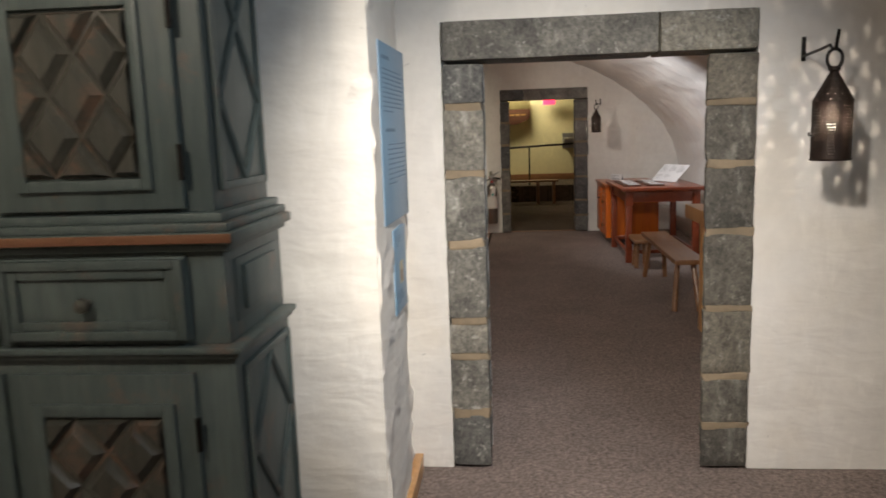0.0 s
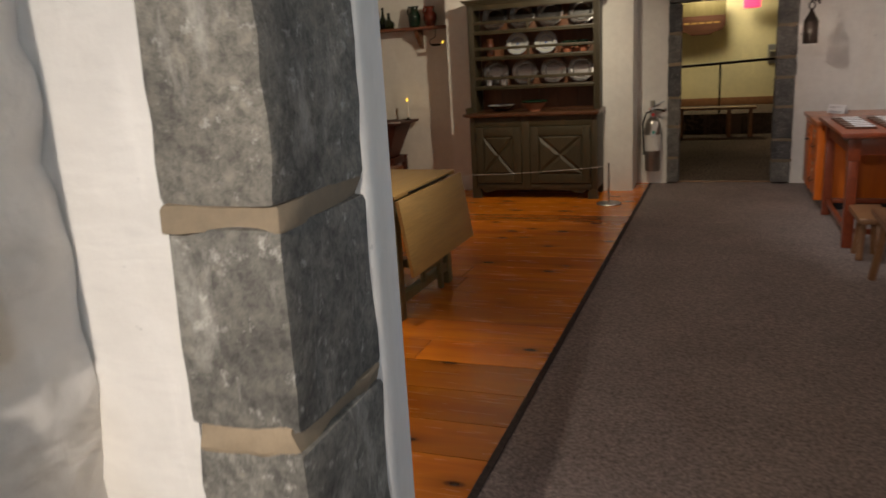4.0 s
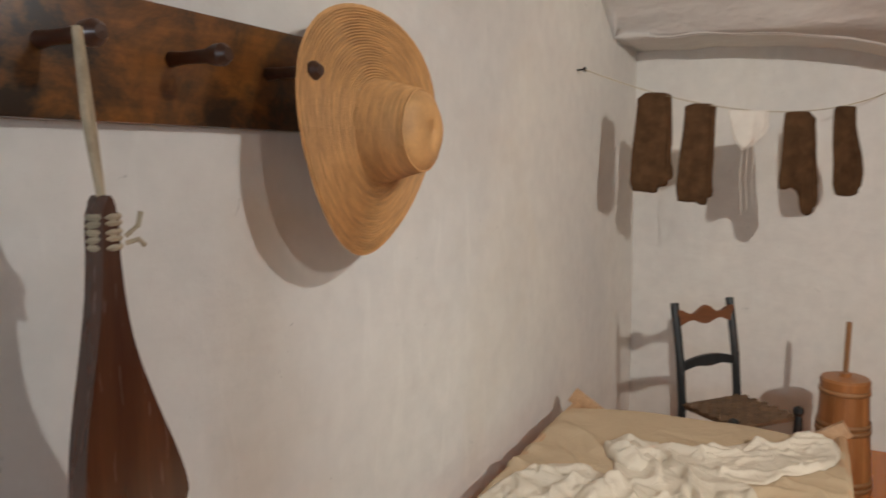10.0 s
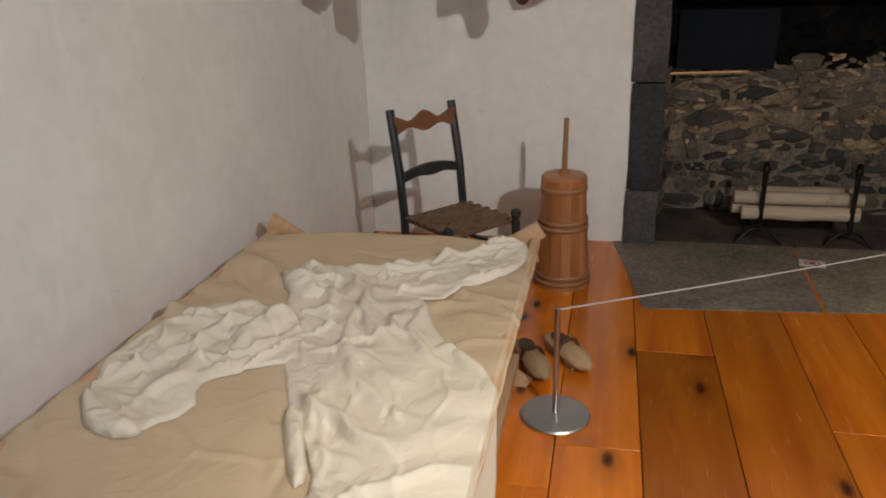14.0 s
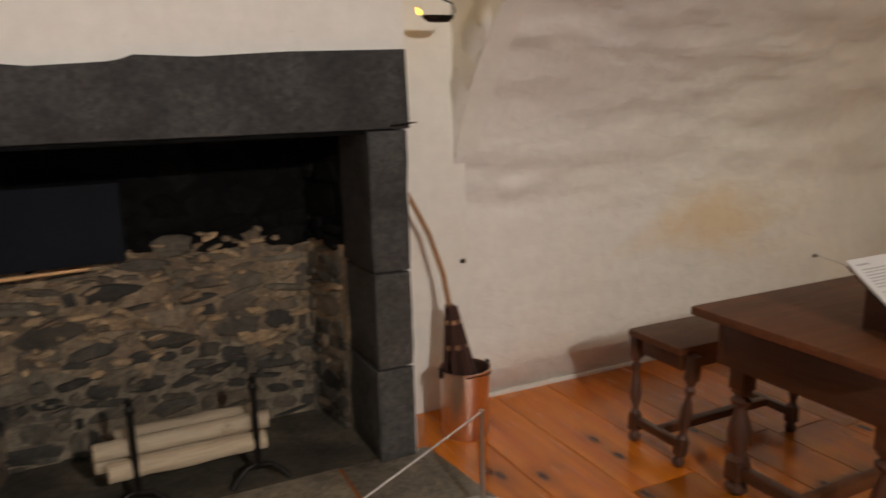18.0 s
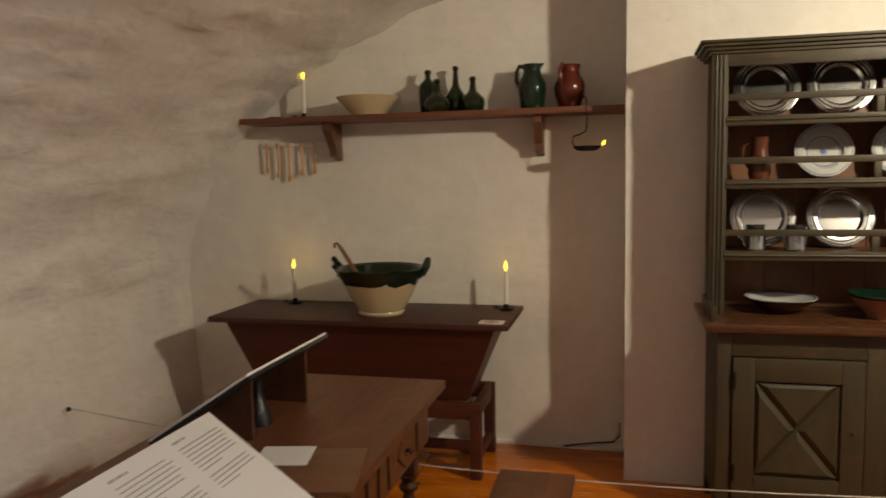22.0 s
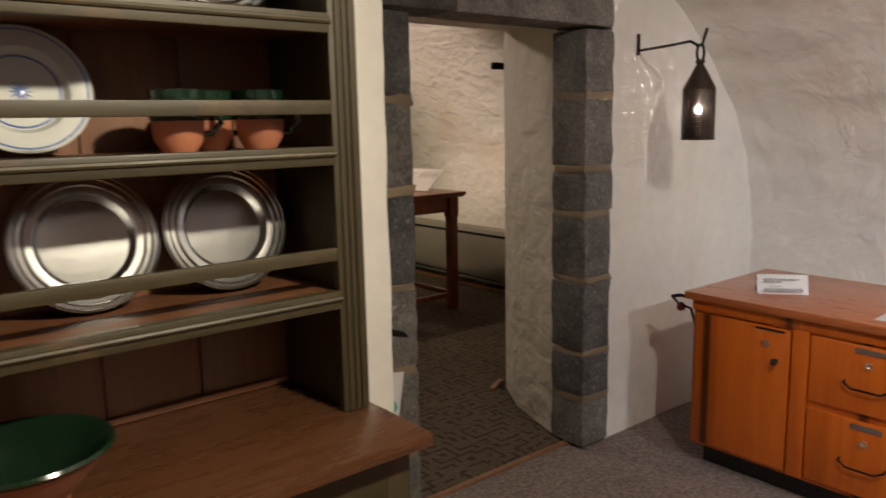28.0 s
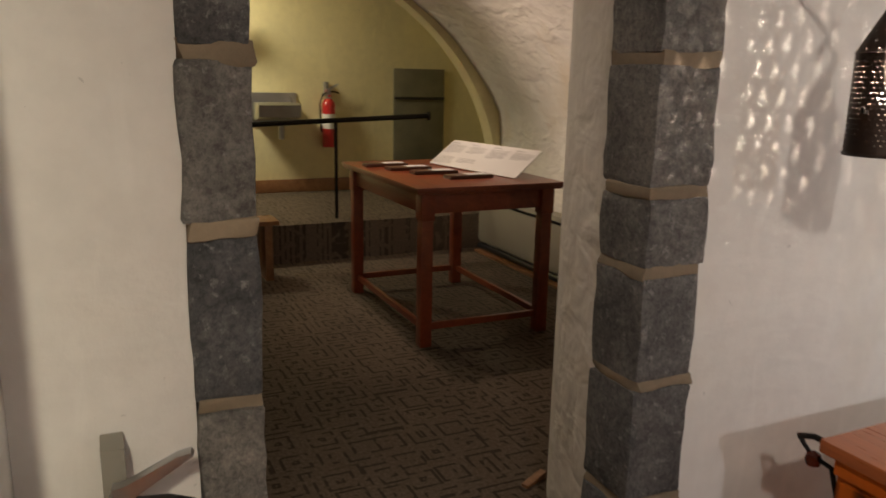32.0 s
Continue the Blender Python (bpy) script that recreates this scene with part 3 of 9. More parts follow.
# ---------------------------------------------------------------- the plan (metres)
S0, S1 = 3.17, 3.66            # south wall of the hall: entry-room face and hall face
N_SHELF, N_PIER, N_DOOR, N_BACK = 10.90, 10.50, 10.99, 11.62
W_BREAST, W_WALL = -4.63, -5.0
VX, VA, VZ, VB = -1.31, 3.74, 0.85, 1.97      # vault: centre, half span, springing, rise
FAR_N = 17.6


def vault_z(x):
    return VZ + VB * math.sqrt(max(0.0, 1 - ((x - VX) / VA) ** 2))


def vault_x(z, side=-1):
    return VX + side * VA * math.sqrt(max(0.0, 1 - ((z - VZ) / VB) ** 2))


def ripple(p, amp, size):
    q = Vector(p) * (1.0 / size)
    q.z *= 1.7
    return amp * (noise.noise(q) + 0.5 * noise.noise(q * 2.3 + Vector((7, 3, 1))) + 0.25 * noise.noise(q * 5.1))


def crest(p, amp, size):
    """Thin trowelled ridges where one coat of plaster laps over another, in some places only."""
    q = Vector(p) * (1.0 / size)
    sharp = max(0.0, 1 - 2.6 * abs(noise.noise(q) + 0.3 * noise.noise(q * 2.7 + Vector((4, 9, 2)))))
    return amp * sharp ** 2 * max(0.0, min(1.0, 0.45 + 1.6 * noise.noise(q * 0.37 + Vector((1, 5, 8)))))


def steps(a, b, cuts, step):
    marks = sorted({round(v, 4) for v in (a, b, *[c for c in cuts if a < c < b])})
    out = []
    for u, v in zip(marks, marks[1:]):
        n = max(1, math.ceil((v - u) / step))
        out += [u + (v - u) * i / n for i in range(n)]
    return out + [marks[-1]]


def wall_slab(name, axis, plane, back, u0, u1, z0, z1, material, holes=(), amp=0.006, size=0.35, step=0.07, outline=None, label=""):
    """A wall with an uneven face at `plane`, an even back at `back`, real openings, and an outline test for arched tops."""
    us = steps(u0, u1, [h[0] for h in holes] + [h[1] for h in holes], step)
    zs = steps(z0, z1, [h[2] for h in holes] + [h[3] for h in holes], step)

    def solid(i, j):
        if not (0 <= i < len(us) - 1 and 0 <= j < len(zs) - 1):
            return False
        u, z = (us[i] + us[i + 1]) / 2, (zs[j] + zs[j + 1]) / 2
        if outline and not outline(u, z):
            return False
        return not any(h[0] < u < h[1] and h[2] < z < h[3] for h in holes)
    bm, front, rear = B(), {}, {}

    def vert(store, i, j, d, rough):
        if (i, j) not in store:
            p = (d, us[i], zs[j]) if axis == 0 else (us[i], d, zs[j])
            if rough:
                off = ripple(p, amp, size) * (1 if back > plane else -1)
                p = (d + off, us[i], zs[j]) if axis == 0 else (us[i], d + off, zs[j])
            store[i, j] = bm.verts.new(p)
        return store[i, j]
    for i in range(len(us) - 1):
        for j in range(len(zs) - 1):
            if not solid(i, j):
                continue
            ring = ((i, j), (i + 1, j), (i + 1, j + 1), (i, j + 1))
            f = [vert(front, *k, plane, True) for k in ring]
            r = [vert(rear, *k, back, False) for k in ring]
            bm.faces.new(f)
            bm.faces.new(r[::-1])
            for k, (di, dj) in enumerate(((0, -1), (1, 0), (0, 1), (-1, 0))):
                if not solid(i + di, j + dj):
                    a, b = k, (k + 1) % 4
                    bm.faces.new((f[b], f[a], r[a], r[b]))
    ob = part(name, bm, material, None, "", 50)
    return tagged(ob, label or "white lime-plastered masonry wall with an uneven face", "wall", kind="structure")


# floors
fl = solo("floor", bx(-1.9, 3.2, -3.2, 11.08, -0.12, -0.004), CARPET, Matrix(), "brown-grey flecked carpet walkway through the hall", "floor", kind="structure", smooth=0)
wood_floor = solo("floor_boards", bx(-5.2, -0.40, 3.3, 11.2, -0.12, -0.022), MORTAR_DARK, Matrix(), "varnished orange pine plank floor with dark knots", "floor", kind="structure", smooth=0)
wood_floor.location.z = -0.004
far_floor = solo("floor_far_room", bx(-2.6, 3.6, 11.08, 15.75, -0.12, 0.0), CARPET_LAB, Matrix(), "taupe carpet with a dark labyrinth line pattern", "floor", kind="structure", smooth=0)

border = prism(B(), [(-0.408, 3.30), (-0.376, 3.30), (-0.252, 10.98), (-0.284, 10.98)], -0.003, 0.004, 2, 0.002)
solo("trim_carpet_edge", border, CARPET_EDGE, Matrix(), "dark bound edge of the carpet along the plank floor", "carpet edge", kind="structure", smooth=0)

# hall: south wall with the entry opening (entry-room face, then hall face)
ENTRY = (-0.10, 0.81, 0.0, 1.785)
wall_slab("wall_south_entry", 1, S0, S0 + 0.22, -0.75, 3.2, 0, 2.5, PLASTER, [(-0.27, 1.01, 0, 1.945)], 0.008)
wall_slab("wall_south", 1, S1, S0 + 0.221, VX - VA - 0.2, VX + VA + 0.2, 0, 3.0, PLASTER_SMOOTH, [(-0.42, 1.0, 0, 1.83)], 0.008, 0.4)
# splayed and swollen west reveal of the entry opening
tagged(part("wall_south_reveal", prism(B(), [(-0.098, 3.405), (-0.12, 3.49), (-0.155, 3.60), (-0.19, 3.70), (-0.212, 3.742), (-0.25, 3.75), (-0.33, 3.71), (-0.421, 3.664), (-0.421, 3.392), (-0.11, 3.392)], 0, 1.829, 2, 0.006), PLASTER_SMOOTH, None, "", 60), "splayed plastered door reveal with a rounded corner", "wall", kind="structure")
# entry room: short return wall, pier, alcove behind the armoire, other sides
ret = wall_slab("wall_entry_return", 0, -0.425, -0.75, 2.36, S0, 0, 2.5, PLASTER_ROUGH, (), 0.02, 0.16, 0.04)
for v in ret.data.vertices:
    v.co.x -= 0.028 * (v.co.y - 2.35) / 0.82
wall_slab("wall_entry_pier", 1, 2.35, 2.9, -2.4, -0.427, 0, 2.5, PLASTER, (), 0.014, 0.28)
wall_slab("wall_entry_west", 0, -2.4, -2.6, -3.2, 2.35, 0, 2.5, PLASTER, (), 0.01, step=0.2)
wall_slab("wall_entry_south", 1, -3.2, -3.4, -2.6, 3.4, 0, 2.5, PLASTER, (), 0.01, step=0.2)
wall_slab("wall_entry_east", 0, 3.2, 3.4, -3.2, S0, 0, 2.5, PLASTER, (), 0.01, step=0.2)
solo("ceiling_entry", bx(-2.6, 3.4, -3.4, S0, 2.5, 2.62), CEIL_PAINT, Matrix(), "flat white ceiling of the entry room", "ceiling", kind="structure", smooth=0)

# hall: fireplace breast and the recessed wall beside it
FIREBOX = (5.235, 6.69, 0.0, 1.36)
wall_slab("wall_west_breast", 0, W_BREAST, -5.05, S1, 6.86, 0, 2.62, PLASTER_SMOOTH, [(5.085, 6.83, 0, 1.59)], 0.008, 0.4)
wall_slab("wall_west_recess", 0, W_WALL + 0.02, -5.2, 6.861, 7.3, 0, 2.62, PLASTER_SMOOTH, (), 0.008, 0.4)
# hall: north wall in three planes
arch = lambda u, z: z < vault_z(u) + 0.12
wall_slab("wall_north_shelf", 1, N_SHELF, N_BACK, VX - VA - 0.15, -2.431, 0, 3.0, PLASTER_SMOOTH, (), 0.01, 0.35, outline=arch)
wall_slab("wall_north_pier", 1, N_PIER, N_BACK, -2.43, -0.42, 0, 3.0, PLASTER_SMOOTH, (), 0.009, 0.35, outline=arch)
wall_slab("wall_north_door", 1, N_DOOR, N_DOOR + 0.17, -0.419, VX + VA + 0.15, 0, 3.0, PLASTER_SMOOTH, [(-0.10, 1.15, 0, 2.07)], 0.008, 0.4, outline=arch)
# splayed reveals behind the north door frame
FAR_S = 11.8
for nm, poly in (("wall_north_reveal_west", [(-0.415, 11.162), (0.012, 11.162), (-0.09, 11.56), (-0.2, FAR_S), (-2.75, FAR_S), (-2.75, 11.63), (-0.415, 11.63)]),
                 ("wall_north_reveal_east", [(0.983, 11.162), (3.4, 11.162), (3.4, FAR_S), (1.27, FAR_S), (1.115, 11.55)])):
    tagged(part(nm, prism(B(), poly, 0, 3.0, 2, 0.012), PLASTER_ROUGH), "splayed white-plastered door reveal", "wall", kind="structure")
tagged(part("wall_north_reveal_head", prism(B(), [(11.162, 1.93), (FAR_S, 1.99), (FAR_S, 3.0), (11.162, 3.0)], -0.42, 1.5, 0), PLASTER_ROUGH), "plastered head of the door reveal", "wall", kind="structure")


def vault(name, y0, y1, cuts, material, amp, label):
    """The barrel vault with its side walls, as one shell with the chimney cut left open."""
    prof = [(VX - VA + 0.05, 0.0), (VX - VA + 0.035, 0.3), (VX - VA + 0.012, 0.6)]
    n = 160
    prof += [(VX - VA * math.cos(math.pi * i / n), VZ + VB * math.sin(math.pi * i / n)) for i in range(n + 1)]
    prof += [(VX + VA - 0.012, 0.6), (VX + VA - 0.02, 0.3), (VX + VA - 0.02, 0.0)]
    ys = steps(y0, y1, [c for cut in cuts for c in cut[:2]], 0.05)
    bm, grid = B(), {}

    def v(i, j):
        if (i, j) not in grid:
            x, z = prof[i]
            nrm = Vector(((VX - x) / VA ** 2, 0, (VZ - z) / VB ** 2 if z > VZ else 0)).normalized()
            grid[i, j] = bm.verts.new(Vector((x, ys[j], z)) + nrm * (1.0 if x < VX else 0.45) * (ripple((x * 1.5, ys[j] * 0.5, z * 1.7), amp * 0.72, 0.42) + crest((x * 1.5, ys[j] * 0.6, z * 1.8), amp * 0.8, 0.2) + ripple((x * 1.6, ys[j] * 0.45, z * 1.9), amp * 0.2, 0.13)))
        return grid[i, j]
    for i in range(len(prof) - 1):
        xm, zm = (prof[i][0] + prof[i + 1][0]) / 2, (prof[i][1] + prof[i + 1][1]) / 2
        for j in range(len(ys) - 1):
            ym = (ys[j] + ys[j + 1]) / 2
            if any(c[0] < ym < c[1] and xm < VX and c[2] < zm < c[3] for c in cuts):
                continue
            bm.faces.new((v(i, j), v(i + 1, j), v(i + 1, j + 1), v(i, j + 1)))
    for (i, j), vert in grid.items():
        if vert.is_boundary and ys[j] < 5.04 and 1.95 < prof[i][1] < 2.3 and prof[i][0] < VX:
            f = (ys[j] - S1) / (5.03 - S1)
            vert.co.z = 2.15 - 0.03 * f - 0.13 * f ** 4 + 0.012 * noise.noise(Vector((ys[j] * 6, 0, 0)))
            vert.co.x = vault_x(vert.co.z)
    ob = part(name, bm, material, None, "", 60)
    ob.data.materials.append(PLASTER_EAST)
    for f in ob.data.polygons:
        f.material_index = 1 if f.center.x > VX + 1.2 else 0
    sol = ob.modifiers.new("shell", "SOLIDIFY")
    sol.thickness, sol.offset = 0.15, 1.0
    return tagged(ob, label, "ceiling", kind="structure")


vault("ceiling_vault", S1, N_BACK, [(S1, 5.03, -1, 2.13), (5.03, 7.24, -1, 2.6)], PLASTER_VAULT, 0.034, "rough white-washed barrel vault springing low from the side walls")


def cheek(name, y, xb, z0, z1, thick):
    """The side of the chimney cut: from the upright wall out to the curve of the vault."""
    bm = B()
    n = 10
    pts = [(xb, z0 + (z1 - z0) * i / n) for i in range(n + 1)] + [(vault_x(z1 - (z1 - z0) * i / n) + 0.02, z1 - (z1 - z0) * i / n) for i in range(n + 1)]
    prism(bm, [(x, z) for x, z in pts], y, y + thick)
    tagged(part(name, bm, PLASTER_SMOOTH, None), "plastered side of the chimney recess", "wall", kind="structure")


cheek("trim_chimney_south", 5.03, -4.9, 2.02, 2.62, -0.1)
cheek("trim_chimney_north", 7.24, -5.1, 1.2, 2.62, 0.12)
solo("ceiling_chimney", bx(-5.0, vault_x(2.6) + 0.1, 5.0, 7.27, 2.58, 2.66), PLASTER_SMOOTH, Matrix(), "flat plastered head of the chimney recess", "ceiling", kind="structure")


def alcove_soffit():
    """The plastered soffit over the sleeping alcove, meeting the lip of the vault along a wavy edge."""
    bm, rows = B(), []
    for i in range(25):
        y = S1 - 0.01 + (5.03 - S1) * i / 24
        f = max(0.0, min(1.0, (y - S1) / (5.03 - S1)))
        z = 2.152 - 0.03 * f - 0.13 * f ** 4 + 0.012 * noise.noise(Vector((y * 6, 0, 0)))
        xe = vault_x(z) + 0.012
        rows.append([bm.verts.new((-5.0 + (xe + 5.0) * k / 10, y, z + 0.008 * noise.noise(Vector((k * 0.9, y * 4, 2))) * (k < 10))) for k in range(11)])
    for a, b in zip(rows, rows[1:]):
        for k in range(10):
            bm.faces.new((a[k], b[k], b[k + 1], a[k + 1]))
    ob = part("ceiling_alcove", bm, PLASTER_SMOOTH, None, "", 60)
    bmesh_up = ob.modifiers.new("thick", "SOLIDIFY")
    bmesh_up.thickness, bmesh_up.offset = 0.12, 1.0
    tagged(ob, "plastered soffit over the sleeping alcove", "ceiling", kind="structure")


alcove_soffit()


def stone_block(bm, x0, x1, y0, y1, z0, z1, seed, rough=0.005):
    """A dressed block with softened, slightly uneven faces."""
    box(bm, x0, x1, y0, y1, z0, z1, min(0.012, (z1 - z0) * 0.2))
    bmesh.ops.subdivide_edges(bm, edges=[e for e in bm.edges if e.calc_length() > 0.06], cuts=4, use_grid_fill=True)
    for v in bm.verts:
        c = v.co
        v.co = c + Vector((ripple(c + Vector((seed, 0, 0)), rough, 0.12), ripple(c + Vector((0, seed, 3)), rough, 0.12), 0.4 * ripple(c + Vector((2, 1, seed)), rough, 0.15)))
    return bm


def surround(name, x0, x1, xi0, xi1, y0, y1, top, head, joints, label, head_cuts, splay=0.0, block_mat=None):
    """Door surround of separate stones with mortar beds between; stones are parts."""
    frame_ob = thing(name, pose((x0 + x1) / 2, y0, 0), label, "door frame", kind="structure")
    inv = frame_ob.matrix_world.inverted()
    k = 0
    for a, b, heights in ((x0, xi0, joints[0]), (xi1, x1, joints[1])):
        hs = [0.0] + heights + [head]
        for lo, hi in zip(hs, hs[1:]):
            k += 1
            wob = random.Random(k * 7 + len(name)).uniform(-0.004, 0.004)
            bm = stone_block(B(), a + (wob if a == x0 else 0), b + (0 if a == x0 else wob), y0 - 0.012, y1, lo + 0.012, hi - 0.012, k * 1.7, 0.0065)
            if splay and a == xi1:
                for v in bm.verts:
                    v.co.x += splay * max(0, v.co.y - y0 - 0.02) / (y1 - y0) if v.co.x < (a + b) / 2 else 0
            bm.transform(inv)
            part("stone", bm, (block_mat if a == x0 else BROWN_STONE) if block_mat else GREY_STONE, frame_ob)
        for z in heights:
            k += 1
            th = random.Random(k * 13).uniform(0.013, 0.025)
            bm = stone_block(B(), a + 0.004, b - 0.003, y0 - 0.012, y1 - 0.004, z - th, z + th, k * 2.1, 0.017)
            if splay and a == xi1:
                for v in bm.verts:
                    v.co.x += splay * max(0, v.co.y - y0 - 0.02) / (y1 - y0) if v.co.x < (a + b) / 2 else 0
            bm.transform(inv)
            part("mortar_joint", bm, MORTAR, frame_ob, "sandy yellow mortar joint")
    cuts = [x0] + head_cuts + [x1]
    for a, b in zip(cuts, cuts[1:]):
        k += 1
        bm = stone_block(B(), a + 0.004, b - 0.004, y0 - 0.014, y1, head + 0.002, top, k * 1.3)
        bm.transform(inv)
        part("lintel_stone", bm, block_mat or GREY_STONE, frame_ob)
    return frame_ob


surround("door_frame_entry", -0.268, 1.008, -0.10, 0.81, S0, S0 + 0.24, 1.945, 1.785, ([0.26, 0.52, 0.68, 1.02, 1.32, 1.6], [0.2, 0.42, 0.72, 1.05, 1.33, 1.58]),
         "grey dressed limestone door surround with sandy mortar joints", [0.62], 0.085, ENTRY_STONE)
surround("door_frame_north", -0.103, 1.152, 0.03, 0.965, N_DOOR, N_DOOR + 0.185, 2.068, 1.91, ([0.28, 0.62, 0.93, 1.28, 1.6], [0.24, 0.46, 0.8, 1.1, 1.3, 1.62]),
         "grey dressed limestone door surround with sandy mortar joints", [0.24])
solo("trim_threshold", bx(0.0, 1.0, N_DOOR + 0.085, N_DOOR + 0.115, -0.01, 0.006, 0.003), MID_OAK, Matrix(), "thin brown wooden carpet threshold strip in the doorway", "threshold", kind="structure")
# a painted skirting in the entry corner
solo("baseboard", bx(-0.445, -0.405, 2.42, S0 - 0.01, -0.01, 0.07, 0.006), LIGHT_PINE, Matrix(), "short light wood skirting board by the blue panels", "skirting", kind="structure")


# far room: barrel vault on the east side, yellow lunette wall, raised platform
FX, FA, FZ, FB = 0.75, 2.78, 0.55, 2.15


def far_vault():
    n, bm = 48, B()
    prof = [(FX - FA, 0.0)] + [(FX - FA * math.cos(math.pi * i / n), FZ + FB * math.sin(math.pi * i / n)) for i in range(n + 1)] + [(FX + FA - 0.35, 0.0)]
    prof = [(min(x, FX + FA - 0.12 - 0.35 * max(0, 0.9 - z)) if x > FX + 1.5 else x, z) for x, z in prof]
    ys = steps(FAR_S - 0.02, 16.15, (), 0.12)
    rows = [[bm.verts.new((x + ripple((x, y, z), 0.03, 0.45), y, z + ripple((z, x, y), 0.02, 0.4))) for y in ys] for x, z in prof]
    for a, b in zip(rows, rows[1:]):
        for j in range(len(ys) - 1):
            bm.faces.new((a[j], b[j], b[j + 1], a[j + 1]))
    ob = part("ceiling_far_vault", bm, PLASTER_ROUGH, None, "", 60)
    sol = ob.modifiers.new("shell", "SOLIDIFY")
    sol.thickness, sol.offset = 0.15, 1.0
    tagged(ob, "rough white-washed barrel vault of the far room", "ceiling", kind="structure")


far_vault()
wall_slab("wall_far_north", 1, FAR_N, FAR_N + 0.2, -3.2, 4.8, 0.3, 3.3, PLASTER_YELLOW, (), 0.006, step=0.2, label="pale yellow painted masonry wall")
wall_slab("wall_far_west", 0, -2.6, -2.8, 16.1, FAR_N, 0.3, 3.3, PLASTER_YELLOW, (), 0.006, step=0.2, label="pale yellow painted masonry wall")
wall_slab("wall_far_east", 0, 4.2, 4.4, 16.1, FAR_N, 0.3, 3.3, PLASTER_YELLOW, (), 0.006, step=0.2, label="pale yellow painted masonry wall")


def far_arch():
    """Yellow edge wall round the mouth of the far vault, as one smooth arched ring."""
    bm, n = B(), 48
    a = FA - 0.14
    inner = [(FX - a, 0.0)] + [(FX - a * math.cos(math.pi * i / n), FZ + FB * math.sin(math.pi * i / n)) for i in range(n + 1)] + [(FX + a, 0.0)]
    outer = [(FX + (x - FX) * 1.45, 0.0 if z < 0.01 else z * 1.35 + 0.1) for x, z in inner]
    rows = [[[bm.verts.new((x, y, z)) for x, z in ln] for ln in (inner, outer)] for y in (16.12, 16.3)]
    (i0, o0), (i1, o1) = rows
    for k in range(len(inner) - 1):
        for p, q in ((i0, o0), (o1, i1), (i1, i0), (o0, o1)):
            bm.faces.new((p[k], p[k + 1], q[k + 1], q[k]))
    tagged(part("wall_far_arch", bm, PLASTER_YELLOW, None, "", 40), "pale yellow painted edge of the vault", "wall", kind="structure")


far_arch()
solo("ceiling_far_passage", bx(-3.2, 4.8, 16.1, FAR_N + 0.2, 3.0, 3.1), PLASTER_YELLOW, Matrix(), "pale yellow ceiling of the cross passage", "ceiling", kind="structure")
solo("floor_platform", bx(-3.2, 4.8, 15.75, FAR_N + 0.2, -0.12, 0.33, 0.012), CARPET_LAB, Matrix(), "raised carpeted platform with a carpeted riser", "floor", kind="structure")
solo("baseboard_far", bx(-3.2, 4.8, FAR_N - 0.03, FAR_N - 0.004, 0.33, 0.47, 0.006), MID_OAK, Matrix(), "dark brown skirting along the yellow wall", "skirting", kind="structure")

# ================================================================ hall furniture
def turned_leg(h, r=0.03, square=0.055):
    """A baluster leg: square blocks at head and foot, turned swell between."""
    bm = B()
    s = square / 2
    box(bm, -s, s, -s, s, h * 0.78, h, 0.003)
    box(bm, -s, s, -s, s, h * 0.10, h * 0.24, 0.003)
    prof = [(0.001, h * 0.24), (r * 0.95, h * 0.24), (r * 0.98, h * 0.26), (r * 0.55, h * 0.29), (r * 0.5, h * 0.31), (r * 0.95, h * 0.40), (r * 1.02, h * 0.46), (r * 0.8, h * 0.55), (r * 0.5, h * 0.62),
            (r * 0.48, h * 0.65), (r * 0.85, h * 0.68), (r * 0.9, h * 0.70), (r * 0.5, h * 0.73), (r * 0.85, h * 0.76), (r * 0.9, h * 0.78), (0.001, h * 0.78)]
    lathe(bm, prof, 16)
    lathe(bm, [(0.001, 0), (r * 0.75, 0), (r * 1.0, h * 0.03), (r * 0.95, h * 0.06), (r * 0.55, h * 0.09), (r * 0.55, h * 0.1), (0.001, h * 0.1)], 16)
    return bm


def at(bm, x, y, z=0, rx=0, ry=0, rz=0):
    bm.transform(pose(x, y, z, rx, ry, rz))
    return bm


